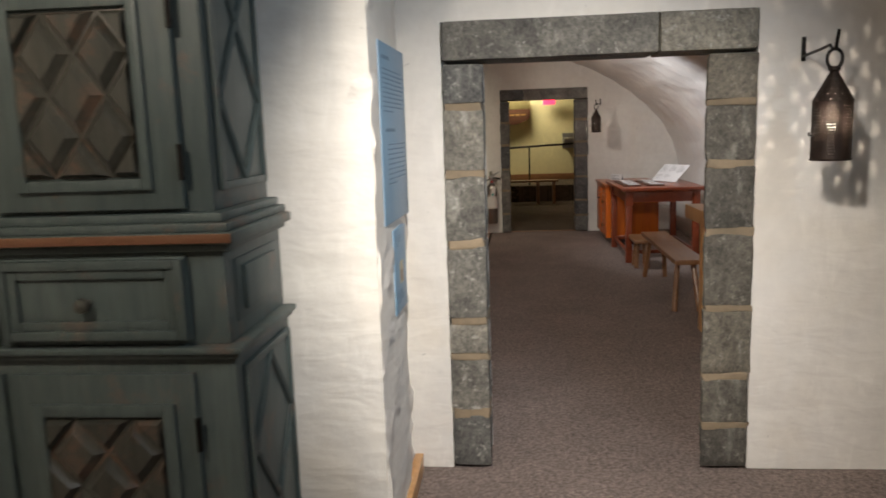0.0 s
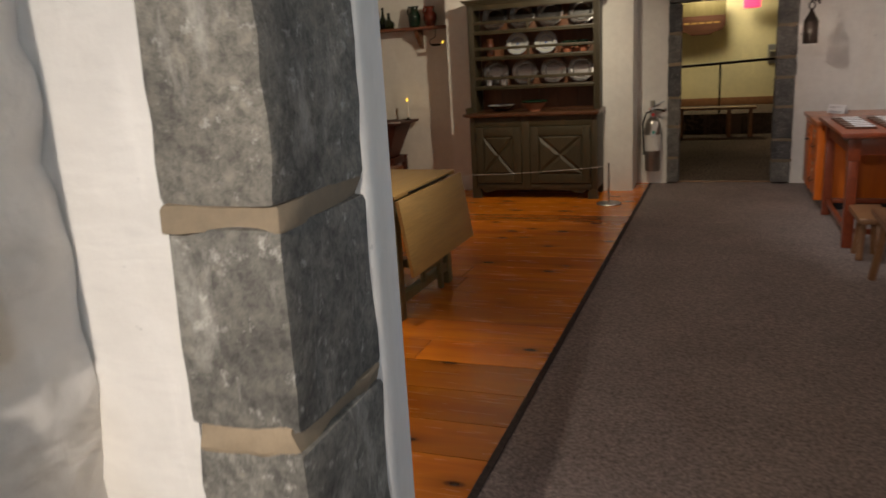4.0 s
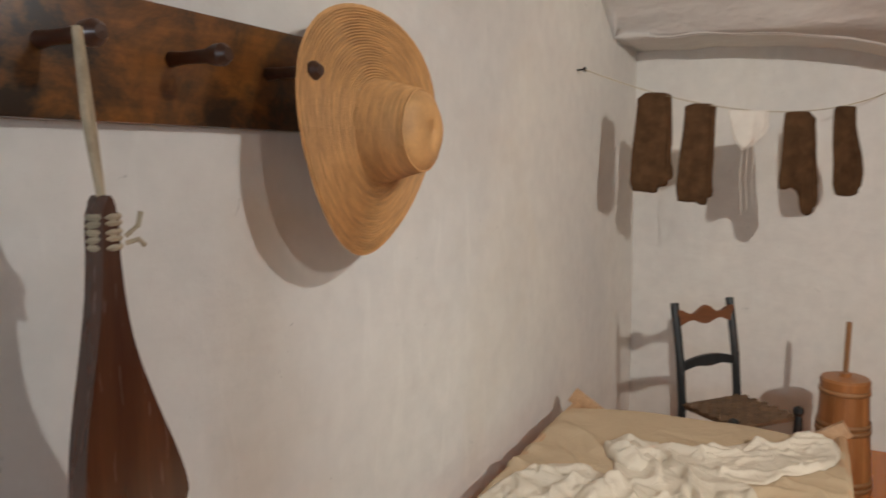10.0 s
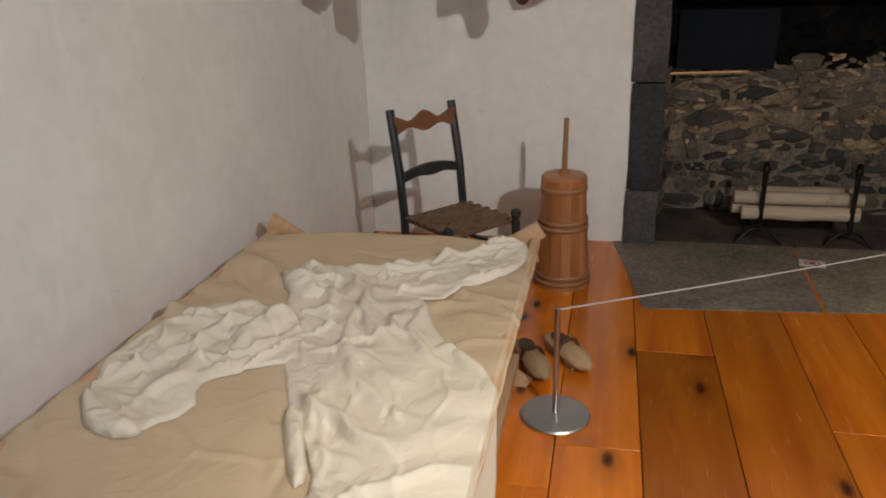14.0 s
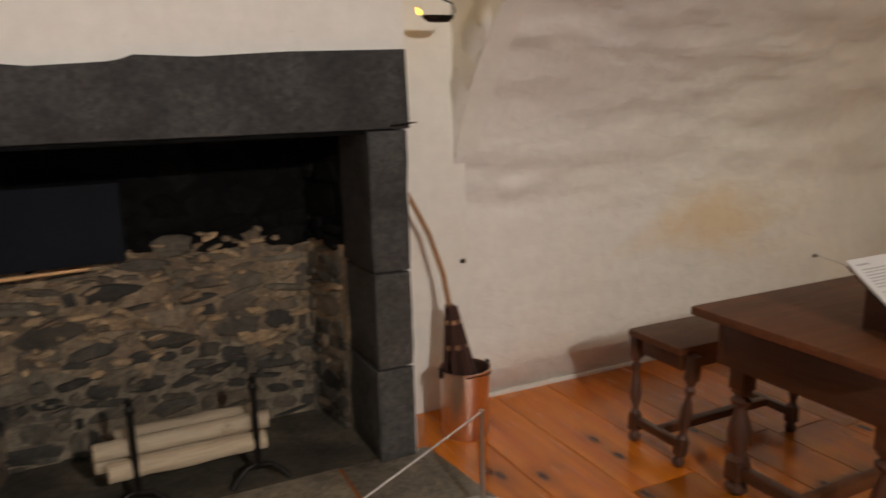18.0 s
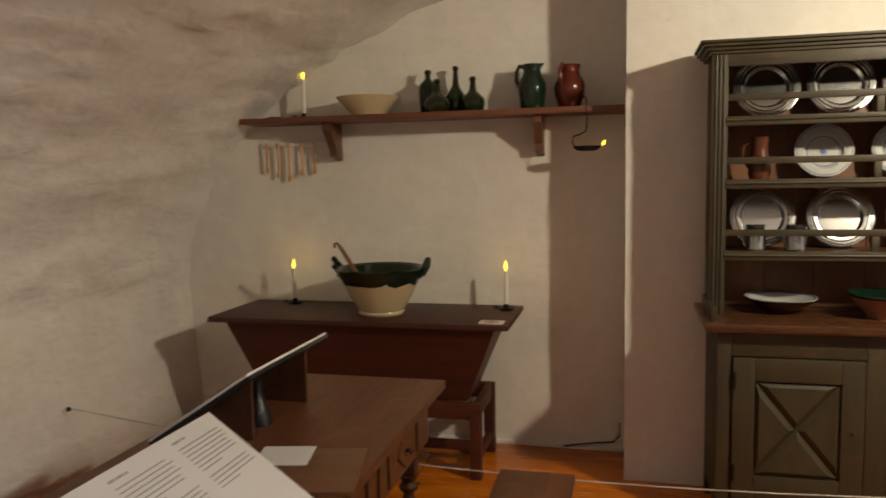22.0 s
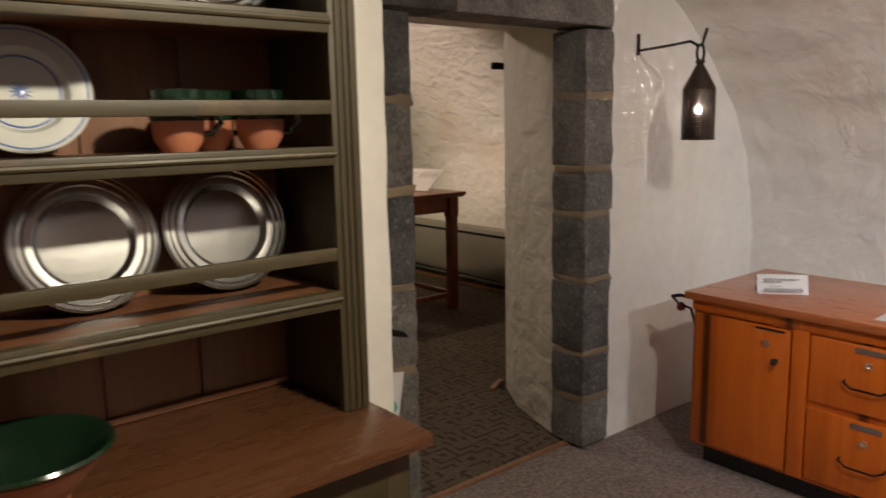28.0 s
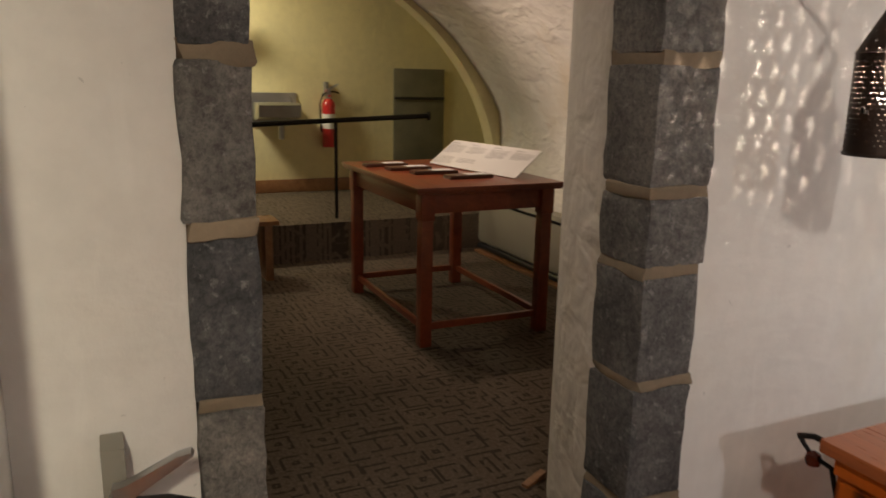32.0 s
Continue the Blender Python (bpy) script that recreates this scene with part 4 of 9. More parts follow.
# long refectory table
def long_table():
    t = thing("long_table", pose(-3.475, 8.58, 0), "dark oak refectory table with turned legs and a carved drawer front", "table")
    part("tabletop", bx(-0.375, 0.375, -0.985, 0.985, 0.70, 0.732, 0.006), DARK_OAK_Y, t)
    for x, w in ((-0.30, 0.022), (0.325, 0.022)):
        part("apron", bx(x - w, x, -0.9, 0.9, 0.52, 0.70, 0.003), DARK_OAK_Y, t)
    for y in (-0.9, 0.88):
        part("end_apron", bx(-0.30, 0.303, y, y + 0.022, 0.52, 0.70, 0.003), DARK_OAK, t)
    for k, y in enumerate((-0.52, 0.02, 0.54)):
        d = part("drawer", bx(0.3255, 0.334, y - 0.24, y + 0.24, 0.545, 0.685, 0.003), DARK_OAK_Y, t)
        bm = B()
        prism(bm, [(y, 0.555), (y + 0.075, 0.615), (y, 0.675), (y - 0.075, 0.615)], 0.333, 0.343, 0, 0.003)
        part("carved_lozenge", bm, DARK_OAK_Y, d)
        for s in (-1, 1):
            part("moulding", bx(0.333, 0.341, y + s * 0.16 - 0.012, y + s * 0.16 + 0.012, 0.55, 0.68, 0.003), DARK_OAK_Z, d)
        part("knob", at(lathe(B(), [(0.001, 0), (0.006, 0), (0.006, 0.01), (0.014, 0.016), (0.012, 0.026), (0.001, 0.03)], 12), 0.342, y, 0.615, 0, 90), DARK_OAK, d)
    for x in (-0.29, 0.265):
        for y in (-0.80, 0.82):
            part("leg", at(turned_leg(0.53, 0.042, 0.065), x, y), DARK_OAK_Z, t)
    for y in (-0.80, 0.82):
        part("stretcher", bx(-0.26, 0.24, y - 0.022, y + 0.022, 0.07, 0.115, 0.004), DARK_OAK, t)
    part("stretcher", bx(-0.035, 0.01, -0.78, 0.8, 0.07, 0.115, 0.004), DARK_OAK_Y, t)


long_table()


def joint_stool(x, y, w, l, h, label, group):
    t = thing("joint_stool", pose(x, y, 0), label, "bench", group)
    part("seat", bx(-w / 2, w / 2, -l / 2, l / 2, h - 0.03, h, 0.006), DARK_OAK_Y, t)
    for s in (-1, 1):
        part("apron", bx(s * (w / 2 - 0.045) - 0.011, s * (w / 2 - 0.045) + 0.011, -l / 2 + 0.05, l / 2 - 0.05, h - 0.11, h - 0.03, 0.003), DARK_OAK_Y, t)
        part("end_apron", bx(-w / 2 + 0.05, w / 2 - 0.05, s * (l / 2 - 0.06) - 0.011, s * (l / 2 - 0.06) + 0.011, h - 0.11, h - 0.03, 0.003), DARK_OAK, t)
        for q in (-1, 1):
            lg = at(turned_leg(h - 0.03, 0.024, 0.042), 0, 0, 0, q * 3.5, s * 4.5)
            part("leg", at(lg, s * (w / 2 - 0.02), q * (l / 2 - 0.035)), DARK_OAK_Z, t)
        part("stretcher", bx(-w / 2 + 0.03, w / 2 - 0.03, s * (l / 2 - 0.04) - 0.015, s * (l / 2 - 0.04) + 0.015, 0.075, 0.11, 0.003), DARK_OAK, t)
    part("stretcher", bx(-0.018, 0.018, -l / 2 + 0.05, l / 2 - 0.05, 0.078, 0.112, 0.003), DARK_OAK_Y, t)


joint_stool(-4.15, 8.06, 0.30, 0.72, 0.505, "low dark oak joint stool with splayed turned legs", "seats at the long table")


def plank_bench(name, x, y, rz, w, l, h, material, label, leg_mat, splay, group=""):
    t = thing(name, pose(x, y, 0, 0, 0, rz), label, "bench", group)
    part("seat", bx(-w / 2, w / 2, -l / 2, l / 2, h - 0.04, h, 0.008), material, t)
    for s in (-1, 1):
        for q in (-1, 1):
            bm = tube(B(), (q * (w / 2 - 0.06), s * (l / 2 - 0.2), h - 0.035), (q * (w / 2 - 0.06 + splay * 0.4), s * (l / 2 - 0.2 + splay), 0), 0.021, 0.024, 10)
            part("leg", bm, leg_mat, t)
    return t


def board_bench():
    t = thing("long_bench", pose(-2.735, 8.63, 0), "long dark oak bench with a worn plank seat", "bench", "seats at the long table")
    part("seat", bx(-0.135, 0.135, -0.8, 0.8, 0.415, 0.45, 0.008), DARK_OAK_Y, t)
    for s in (-1, 1):
        part("apron", bx(s * 0.095 - 0.01, s * 0.095 + 0.01, -0.7, 0.7, 0.35, 0.415, 0.003), DARK_OAK_Y, t)
        for q in (-1, 1):
            part("leg", at(turned_leg(0.415, 0.022, 0.04), q * 0.095, s * 0.68), DARK_OAK_Z, t)
        part("stretcher", bx(-0.09, 0.09, s * 0.68 - 0.014, s * 0.68 + 0.014, 0.06, 0.095, 0.003), DARK_OAK, t)
    part("stretcher", bx(-0.015, 0.015, -0.67, 0.67, 0.06, 0.095, 0.003), DARK_OAK_Y, t)


board_bench()


# drop-leaf table with both leaves down
def drop_leaf():
    t = thing("drop_leaf_table", pose(-1.52, 6.63, 0, 0, 0, -1.5), "drop-leaf table with mustard top and khaki painted frame, leaves down", "table")
    part("tabletop", bx(-0.275, 0.265, -0.49, 0.48, 0.742, 0.768, 0.005), MUSTARD, t)
    lf = bx(-0.012, 0.012, -0.52, 0.50, -0.44, 0.0, 0.004)
    part("leaf", at(lf, 0.292, 0, 0.745, 0, -9), MUSTARD, t, "hanging mustard leaf, tilted outward at its foot")
    lf = bx(-0.012, 0.012, -0.49, 0.49, -0.5, 0.0, 0.004)
    part("leaf", at(lf, -0.298, 0, 0.745, 0, 4), MUSTARD, t, "hanging leaf on the far side")
    for x in (-0.215, 0.19):
        for y in (-0.37, 0.41):
            part("leg", bx(x - 0.032, x + 0.032, y - 0.032, y + 0.032, 0, 0.74, 0.004), KHAKI, t)
    for y in (-0.37, 0.41):
        part("end_apron", bx(-0.19, 0.165, y - 0.024, y + 0.02, 0.55, 0.735, 0.003), KHAKI, t)
        part("stretcher", bx(-0.185, 0.16, y - 0.022, y + 0.022, 0.09, 0.145, 0.003), KHAKI, t)
    for x in (-0.215, 0.19):
        part("apron", bx(x - 0.02, x + 0.02, -0.34, 0.38, 0.58, 0.735, 0.003), KHAKI, t)
        part("stretcher", bx(x - 0.022, x + 0.022, -0.34, 0.38, 0.09, 0.145, 0.003), KHAKI, t)
    for x in (0.228, -0.253):
        g = part("gate", bx(x - 0.012, x + 0.012, -0.05, 0.25, 0.2, 0.245, 0.003), KHAKI, t)
        part("gate_post", bx(x - 0.014, x + 0.014, 0.19, 0.235, 0.02, 0.56, 0.003), KHAKI, g)
        part("gate_post", bx(x - 0.014, x + 0.014, -0.09, -0.045, 0.15, 0.56, 0.003), KHAKI, g)
    part("drop_hinge", bx(0.266, 0.275, -0.3, 0.35, 0.748, 0.757, 0.001), IRON, t)


drop_leaf()


# dough trough on its stand
def dough_box():
    t = thing("dough_trough", pose(-3.76, 10.565, 0), "red-brown stained dough trough with sloping sides on a low stand", "table")
    part("lid", bx(-0.80, 0.79, -0.28, 0.29, 0.772, 0.80, 0.006), RED_BROWN, t)
    bm = B()
    a, b = [(-0.72, -0.24), (0.72, -0.24), (0.72, 0.25), (-0.72, 0.25)], [(-0.56, -0.15), (0.56, -0.15), (0.56, 0.17), (-0.56, 0.17)]
    top, bot = [bm.verts.new((x, y, 0.772)) for x, y in a], [bm.verts.new((x, y, 0.38)) for x, y in b]
    bm.faces.new(top)
    bm.faces.new(bot[::-1])
    for i in range(4):
        j = (i + 1) % 4
        bm.faces.new((top[j], top[i], bot[i], bot[j]))
    bmesh.ops.bevel(bm, geom=bm.edges[:], offset=0.004, segments=2, affect="EDGES")
    part("trough", bm, RED_BROWN, t)
    part("stand_rail", bx(-0.64, 0.64, -0.2, -0.165, 0.30, 0.385, 0.004), RED_BROWN, t)
    part("stand_rail", bx(-0.64, 0.64, 0.19, 0.225, 0.30, 0.385, 0.004), RED_BROWN, t)
    for x in (-0.625, 0.595):
        part("stand_rail", bx(x, x + 0.03, -0.17, 0.19, 0.30, 0.385, 0.004), RED_BROWN, t)
        for y in (-0.19, 0.2):
            part("leg", bx(x - 0.012, x + 0.045, y - 0.028, y + 0.028, 0, 0.33, 0.004), RED_BROWN, t)
        part("stretcher", bx(x, x + 0.03, -0.17, 0.18, 0.07, 0.12, 0.003), RED_BROWN, t)
    part("stretcher", bx(-0.6, 0.6, -0.01, 0.02, 0.07, 0.12, 0.003), RED_BROWN, t)


dough_box()


# wall shelf with brackets and a rail of utensil shadows
def wall_shelf():
    t = thing("wall_shelf", pose(-3.475, N_SHELF - 0.004, 1.80), "long red-brown wooden wall shelf on shaped brackets", "shelf")
    part("board", bx(-1.055, 1.04, -0.235, 0, 0.018, 0.05, 0.005), SHELF_WOOD, t)
    for x in (-0.56, 0.6):
        poly = [(0, 0.018), (-0.19, 0.018), (-0.19, -0.02), (-0.15, -0.045), (-0.12, -0.10), (-0.085, -0.125), (-0.085, -0.165), (0, -0.19)]
        part("bracket", prism(B(), poly, x - 0.022, x + 0.022, 0, 0.004), CARVED_BROWN, t)
    part("peg_rail", bx(-1.03, -0.62, -0.02, 0, -0.10, -0.075, 0.003), CANDLE_WAX, t)


wall_shelf()


# the dresser
def dresser():
    t = thing("dresser", pose(-1.45, 10.27, 0), "olive green painted dresser with open plate rack and two panelled doors", "cabinet")
    L, R, F, K = -0.609, 0.732, -0.247, 0.205
    part("base_body", bx(L, R, F + 0.022, K, 0.10, 0.862, 0.004), OLIVE, t)
    for x in (L, R - 0.1):
        part("foot", prism(B(), [(x, 0), (x + 0.1, 0), (x + 0.1, 0.06), (x + 0.085, 0.1), (x + (0.015 if x > 0 else 0), 0.1), (x, 0.06)], F, F + 0.05), OLIVE, t)
        part("foot", bx(x, x + 0.1, K - 0.06, K, 0, 0.1, 0.003), OLIVE, t)
    poly = [(L + 0.09, 0.1), (L + 0.16, 0.055), (L + 0.3, 0.09), (R - 0.3, 0.09), (R - 0.16, 0.055), (R - 0.09, 0.1), (R - 0.09, 0.125), (L + 0.09, 0.125)]
    part("skirt", prism(B(), poly, F + 0.01, F + 0.028), OLIVE_X, t)
    for x0, x1 in ((L, L + 0.055), (-0.05, 0.035), (R - 0.06, R)):
        part("stile", bx(x0, x1, F, F + 0.022, 0.1, 0.862, 0.003), OLIVE, t)
    for z0, z1 in ((0.76, 0.862), (0.1, 0.16)):
        for x0, x1 in ((L + 0.056, -0.051), (0.036, R - 0.061)):
            part("rail", bx(x0, x1, F, F + 0.022, z0, z1, 0.003), OLIVE_X, t)
    for x0, x1 in ((L + 0.06, -0.055), (0.04, R - 0.065)):
        d = part("door", bx(x0, x1, F + 0.004, F + 0.02, 0.165, 0.755, 0.004), OLIVE, t)
        bm = B()
        for a, b, c, e in ((x0, x0 + 0.085, 0.165, 0.755), (x1 - 0.085, x1, 0.165, 0.755), (x0 + 0.085, x1 - 0.085, 0.165, 0.26), (x0 + 0.085, x1 - 0.085, 0.66, 0.755)):
            box(bm, a, b, F - 0.012, F + 0.006, c, e, 0.004)
        part("door_frame", bm, OLIVE, d)
        # raised panel cut by one long diagonal, four facets
        cx, cz, hw, hh = (x0 + x1) / 2, 0.46, (x1 - x0) / 2 - 0.088, 0.195
        for poly in ([(-1, -1), (1, -1), (0.02, 0)], [(1, -1), (1, 1), (0.02, 0)], [(1, 1), (-1, 1), (-0.02, 0)], [(-1, 1), (-1, -1), (-0.02, 0)]):
            bm = B()
            base = [Vector((cx + px * hw, F + 0.004, cz + pz * hh)) for px, pz in poly]
            mid = sum(base, Vector()) / 3
            up = [mid + (p - mid) * 0.72 + Vector((0, -0.017, 0)) for p in base]
            vb, vu = [bm.verts.new(p) for p in base], [bm.verts.new(p) for p in up]
            bm.faces.new(vu)
            for i in range(3):
                bm.faces.new((vb[i], vb[(i + 1) % 3], vu[(i + 1) % 3], vu[i]))
            part("panel_facet", bm, OLIVE, d, smooth=20)
        kx = x1 - 0.045 if x0 < -0.3 else x0 + 0.045
        part("keyhole", at(lathe(B(), [(0.001, 0), (0.007, 0), (0.006, 0.004), (0.001, 0.005)], 10), kx, F - 0.012, 0.46, 90), IRON, d)
        hx = x0 + 0.006 if x0 < -0.3 else x1 - 0.006
        for z in (0.27, 0.66):
            part("hinge", tube(B(), (hx, F - 0.014, z - 0.035), (hx, F - 0.014, z + 0.035), 0.006, n=8), IRON, d)
    part("counter", bx(L - 0.055, R + 0.021, F - 0.055, K, 0.872, 0.902, 0.006), COUNTER, t)
    part("counter_moulding", bx(L - 0.035, R + 0.012, F - 0.035, K - 0.004, 0.862, 0.872, 0.003), EDGE_WOOD, t)
    # hutch
    fy, by = -0.094, 0.2
    for x0, x1 in ((L - 0.02, L + 0.035), (R - 0.055, R)):
        part("side", bx(x0 + 0.01, x1 - 0.01, fy + 0.02, by, 0.902, 1.995, 0.003), OLIVE, t)
        st = part("front_stile", bx(x0 - 0.004, x1 + 0.006, fy, fy + 0.022, 0.902, 1.995, 0.003), OLIVE, t)
        for k in (0.014, 0.03, 0.045):
            part("reed", tube(B(), (x0 + k, fy - 0.001, 0.905), (x0 + k, fy - 0.001, 1.99), 0.0055, n=8), OLIVE, st)
    part("front_rail", bx(L + 0.036, R - 0.056, fy, fy + 0.022, 1.945, 1.995, 0.003), OLIVE_X, t)
    for z, p, h in ((1.995, 0.010, 0.014), (2.009, 0.024, 0.014), (2.023, 0.04, 0.014), (2.037, 0.052, 0.012)):
        part("cornice", bx(L - 0.022 - p, R + p, fy - p, by + 0.0, z, z + h, 0.004), OLIVE_X, t)
    n = 6
    for i in range(n):
        w = (R - L - 0.092) / n
        part("back_board", bx(L + 0.038 + i * w, L + 0.038 + (i + 1) * w - 0.003, by - 0.014 - 0.002 * (i % 2), by, 0.903, 1.995, 0.002), DRESSER_IN, t)
    part("back_panel", bx(L + 0.03, R - 0.03, by + 0.0005, by + 0.004, 0.902, 1.995), DRESSER_IN, t)
    for z in (1.17, 1.473, 1.735):
        part("shelf", bx(L + 0.026, R - 0.046, fy + 0.024, by - 0.018, z - 0.022, z, 0.003), DRESSER_IN, t)
        e = part("shelf_edge", bx(L + 0.036, R - 0.056, fy - 0.004, fy + 0.024, z - 0.035, z + 0.004, 0.004), OLIVE_X, t)
        part("bead", tube(B(), (L + 0.037, fy - 0.005, z - 0.012), (R - 0.057, fy - 0.005, z - 0.012), 0.006, n=8), OLIVE_X, e)
        g = part("guard_rail", bx(L + 0.036, R - 0.056, fy + 0.002, fy + 0.016, z + 0.068, z + 0.096, 0.003), OLIVE_X, t)
        part("rail_post", bx(-0.005, 0.022, fy + 0.004, fy + 0.015, z + 0.004, z + 0.068, 0.002), OLIVE, g)
    part("back_ledge", bx(L + 0.036, R - 0.056, by - 0.03, by - 0.018, 0.903, 0.918, 0.003), EDGE_WOOD, t)
    part("end_ledge", bx(L - 0.03, L - 0.008, F - 0.02, 0.1, 0.902, 0.96, 0.003), OLIVE, t)


dresser()


# folding cot
def ridges(seed, count, x0, x1, y0, y1, heading, spread, length, width, height):
    """Long soft cloth folds: ridges with one steep side that run along a heading (degrees) and die out at their ends."""
    r = random.Random(seed)
    rows = []
    for _ in range(count):
        a = radians(heading + r.gauss(0, spread))
        rows.append((r.uniform(x0, x1), r.uniform(y0, y1), math.cos(a), math.sin(a), length * r.uniform(0.5, 1.4), width * r.uniform(0.6, 1.5), height * r.uniform(0.35, 1.0) * (1 if r.random() < 0.72 else -0.8), r.uniform(-2.2, 2.2), r.choice((0.45, 1.0, 2.0))))

    def field(x, y):
        total = 0.0
        for px, py, c, s_, ln, wd, ht, bend, skew in rows:
            dx, dy = x - px, y - py
            u = dx * c + dy * s_
            if abs(u) > ln:
                continue
            v = -dx * s_ + dy * c - bend * u * u + 0.006 * math.sin(u * 40 + px * 50)
            k = v / (wd if v > 0 else wd * skew)
            if abs(k) < 2.6:
                total += ht * math.exp(-k * k) * (1 - (u / ln) ** 2)
        return total
    return field


CANVAS_FOLDS = [ridges(5, 30, -0.5, 0.8, -0.47, 0.47, 78, 22, 0.20, 0.016, 0.014), ridges(6, 18, -0.7, 0.8, -0.47, 0.47, 20, 25, 0.26, 0.016, 0.012), ridges(7, 26, 0.66, 0.8, -0.45, 0.45, 8, 14, 0.09, 0.007, 0.004)]


def canvas_edge(v):
    """The ends of the canvas draw in towards the rails."""
    return 1 - 0.125 * (max(0, abs(v) - 0.25) / 0.75) ** 2


def canvas_height(u, v):
    z = 0.578 - 0.03 * (1 - u * u) * (1 - v * v) - (0.014 if abs(v) > 0.97 else 0)
    z += 0.006 * noise.noise(Vector((u * 3, v * 3, 0)))
    z += 0.008 * max(0, abs(v) - 0.55) * math.sin(u * 30 + 3 * noise.noise(Vector((u * 2, v, 7))))
    z += sum(f(u * 0.77, v * 0.47) for f in CANVAS_FOLDS) * max(0, 1 - abs(u) ** 6) ** 0.5
    return z - 0.05 * max(0, abs(u) - 0.93) / 0.07


def cot():
    t = thing("folding_cot", pose(-2.28, 4.265, 0), "folding wooden camp cot with a stretched beige canvas", "bed")
    X, Y = 0.77, 0.47
    for s in (-1, 1):
        part("side_rail", tube(B(), (-X - 0.03, s * Y, 0.555), (X + 0.03, s * Y, 0.555), 0.02, n=12), BEECH, t)
    for x in (-X, X):
        for s in (-1, 1):
            d = (0.045 if s > 0 else 0.02) * (1 if x > 0 else -1)
            bm = B()
            a, b = Vector((x + d, s * (Y + 0.02), 0.60)), Vector((x + d, -s * (Y - 0.02), 0.0))
            v = (b - a).normalized()
            u = Vector((0, -v.z, v.y))
            pts = [a + u * 0.03, a - u * 0.03, b - u * 0.03, b + u * 0.03]
            prism(bm, [(p.y, p.z) for p in pts], x + d - 0.014, x + d + 0.014, 0, 0.005)
            lg = part("leg", bm, BEECH, t)
            part("bolt", tube(B(), (x + d - 0.017, s * (Y + 0.005), 0.565), (x + d + 0.017, s * (Y + 0.005), 0.565), 0.007, n=8), IRON, lg)
        part("pivot", tube(B(), (x - 0.05, 0, 0.31), (x + 0.05, 0, 0.31), 0.007, n=8), IRON, t)
    part("ground_rail", bx(-X + 0.02, X - 0.02, Y - 0.075, Y - 0.045, 0.11, 0.15, 0.004), BEECH, t)
    # canvas sags a little and wraps round the rails
    nx, ny = 200, 130
    bm, g = B(), {}
    for i in range(nx + 1):
        for j in range(ny + 1):
            u, v = i / nx * 2 - 1, j / ny * 2 - 1
            z = canvas_height(u, v)
            edge = canvas_edge(v)
            g[i, j] = bm.verts.new((u * (X + 0.06) * edge, v * (Y + 0.022), z))
    for i in range(nx):
        for j in range(ny):
            bm.faces.new((g[i, j], g[i + 1, j], g[i + 1, j + 1], g[i, j + 1]))
    ob = part("canvas", bm, CANVAS, t, "stretched beige canvas", 80)
    sol = ob.modifiers.new("thick", "SOLIDIFY")
    sol.thickness = 0.006


cot()


def inside(poly, x, y):
    odd = False
    for (x0, y0), (x1, y1) in zip(poly, poly[1:] + poly[:1]):
        if (y0 > y) != (y1 > y) and x < (x1 - x0) * (y - y0) / (y1 - y0) + x0:
            odd = not odd
    return odd


def edge_gap(poly, x, y):
    best = 9
    for (x0, y0), (x1, y1) in zip(poly, poly[1:] + poly[:1]):
        dx, dy = x1 - x0, y1 - y0
        k = max(0, min(1, ((x - x0) * dx + (y - y0) * dy) / (dx * dx + dy * dy)))
        best = min(best, math.hypot(x - x0 - k * dx, y - y0 - k * dy))
    return best


def on_outline(poly, x, y):
    best = (9, x, y)
    for (x0, y0), (x1, y1) in zip(poly, poly[1:] + poly[:1]):
        dx, dy = x1 - x0, y1 - y0
        k = max(0, min(1, ((x - x0) * dx + (y - y0) * dy) / (dx * dx + dy * dy)))
        px, py = x0 + k * dx, y0 + k * dy
        best = min(best, (math.hypot(x - px, y - py), px, py))
    return best[1], best[2]


def rounded(poly, times=2):
    for _ in range(times):
        out = []
        for (x0, y0), (x1, y1) in zip(poly, poly[1:] + poly[:1]):
            out += [(x0 * 0.75 + x1 * 0.25, y0 * 0.75 + y1 * 0.25), (x0 * 0.25 + x1 * 0.75, y0 * 0.25 + y1 * 0.75)]
        poly = out
    return poly


def cloth(poly, step, height):
    """A sheet of small cells cut to an outline, its rim lying on the outline; height(x, y, gap) gives the point."""
    xs, ys = [p[0] for p in poly], [p[1] for p in poly]
    x0, y0 = min(xs) - step * 0.5, min(ys) - step * 0.5
    cells = [(i, j) for i in range(int((max(xs) - x0) / step) + 2) for j in range(int((max(ys) - y0) / step) + 2) if inside(poly, x0 + (i + 0.5) * step, y0 + (j + 0.5) * step)]
    have, bm, g = set(cells), B(), {}
    for i, j in cells:
        for k in ((i, j), (i + 1, j), (i + 1, j + 1), (i, j + 1)):
            if k not in g:
                x, y = x0 + k[0] * step, y0 + k[1] * step
                rim = not all((k[0] + a, k[1] + b) in have for a in (-1, 0) for b in (-1, 0))
                if rim:
                    x, y = on_outline(poly, x, y)
                g[k] = bm.verts.new(height(x, y, 0.0 if rim else edge_gap(poly, x, y)))
    for i, j in cells:
        bm.faces.new([g[k] for k in ((i, j), (i + 1, j), (i + 1, j + 1), (i, j + 1))])
    return bm


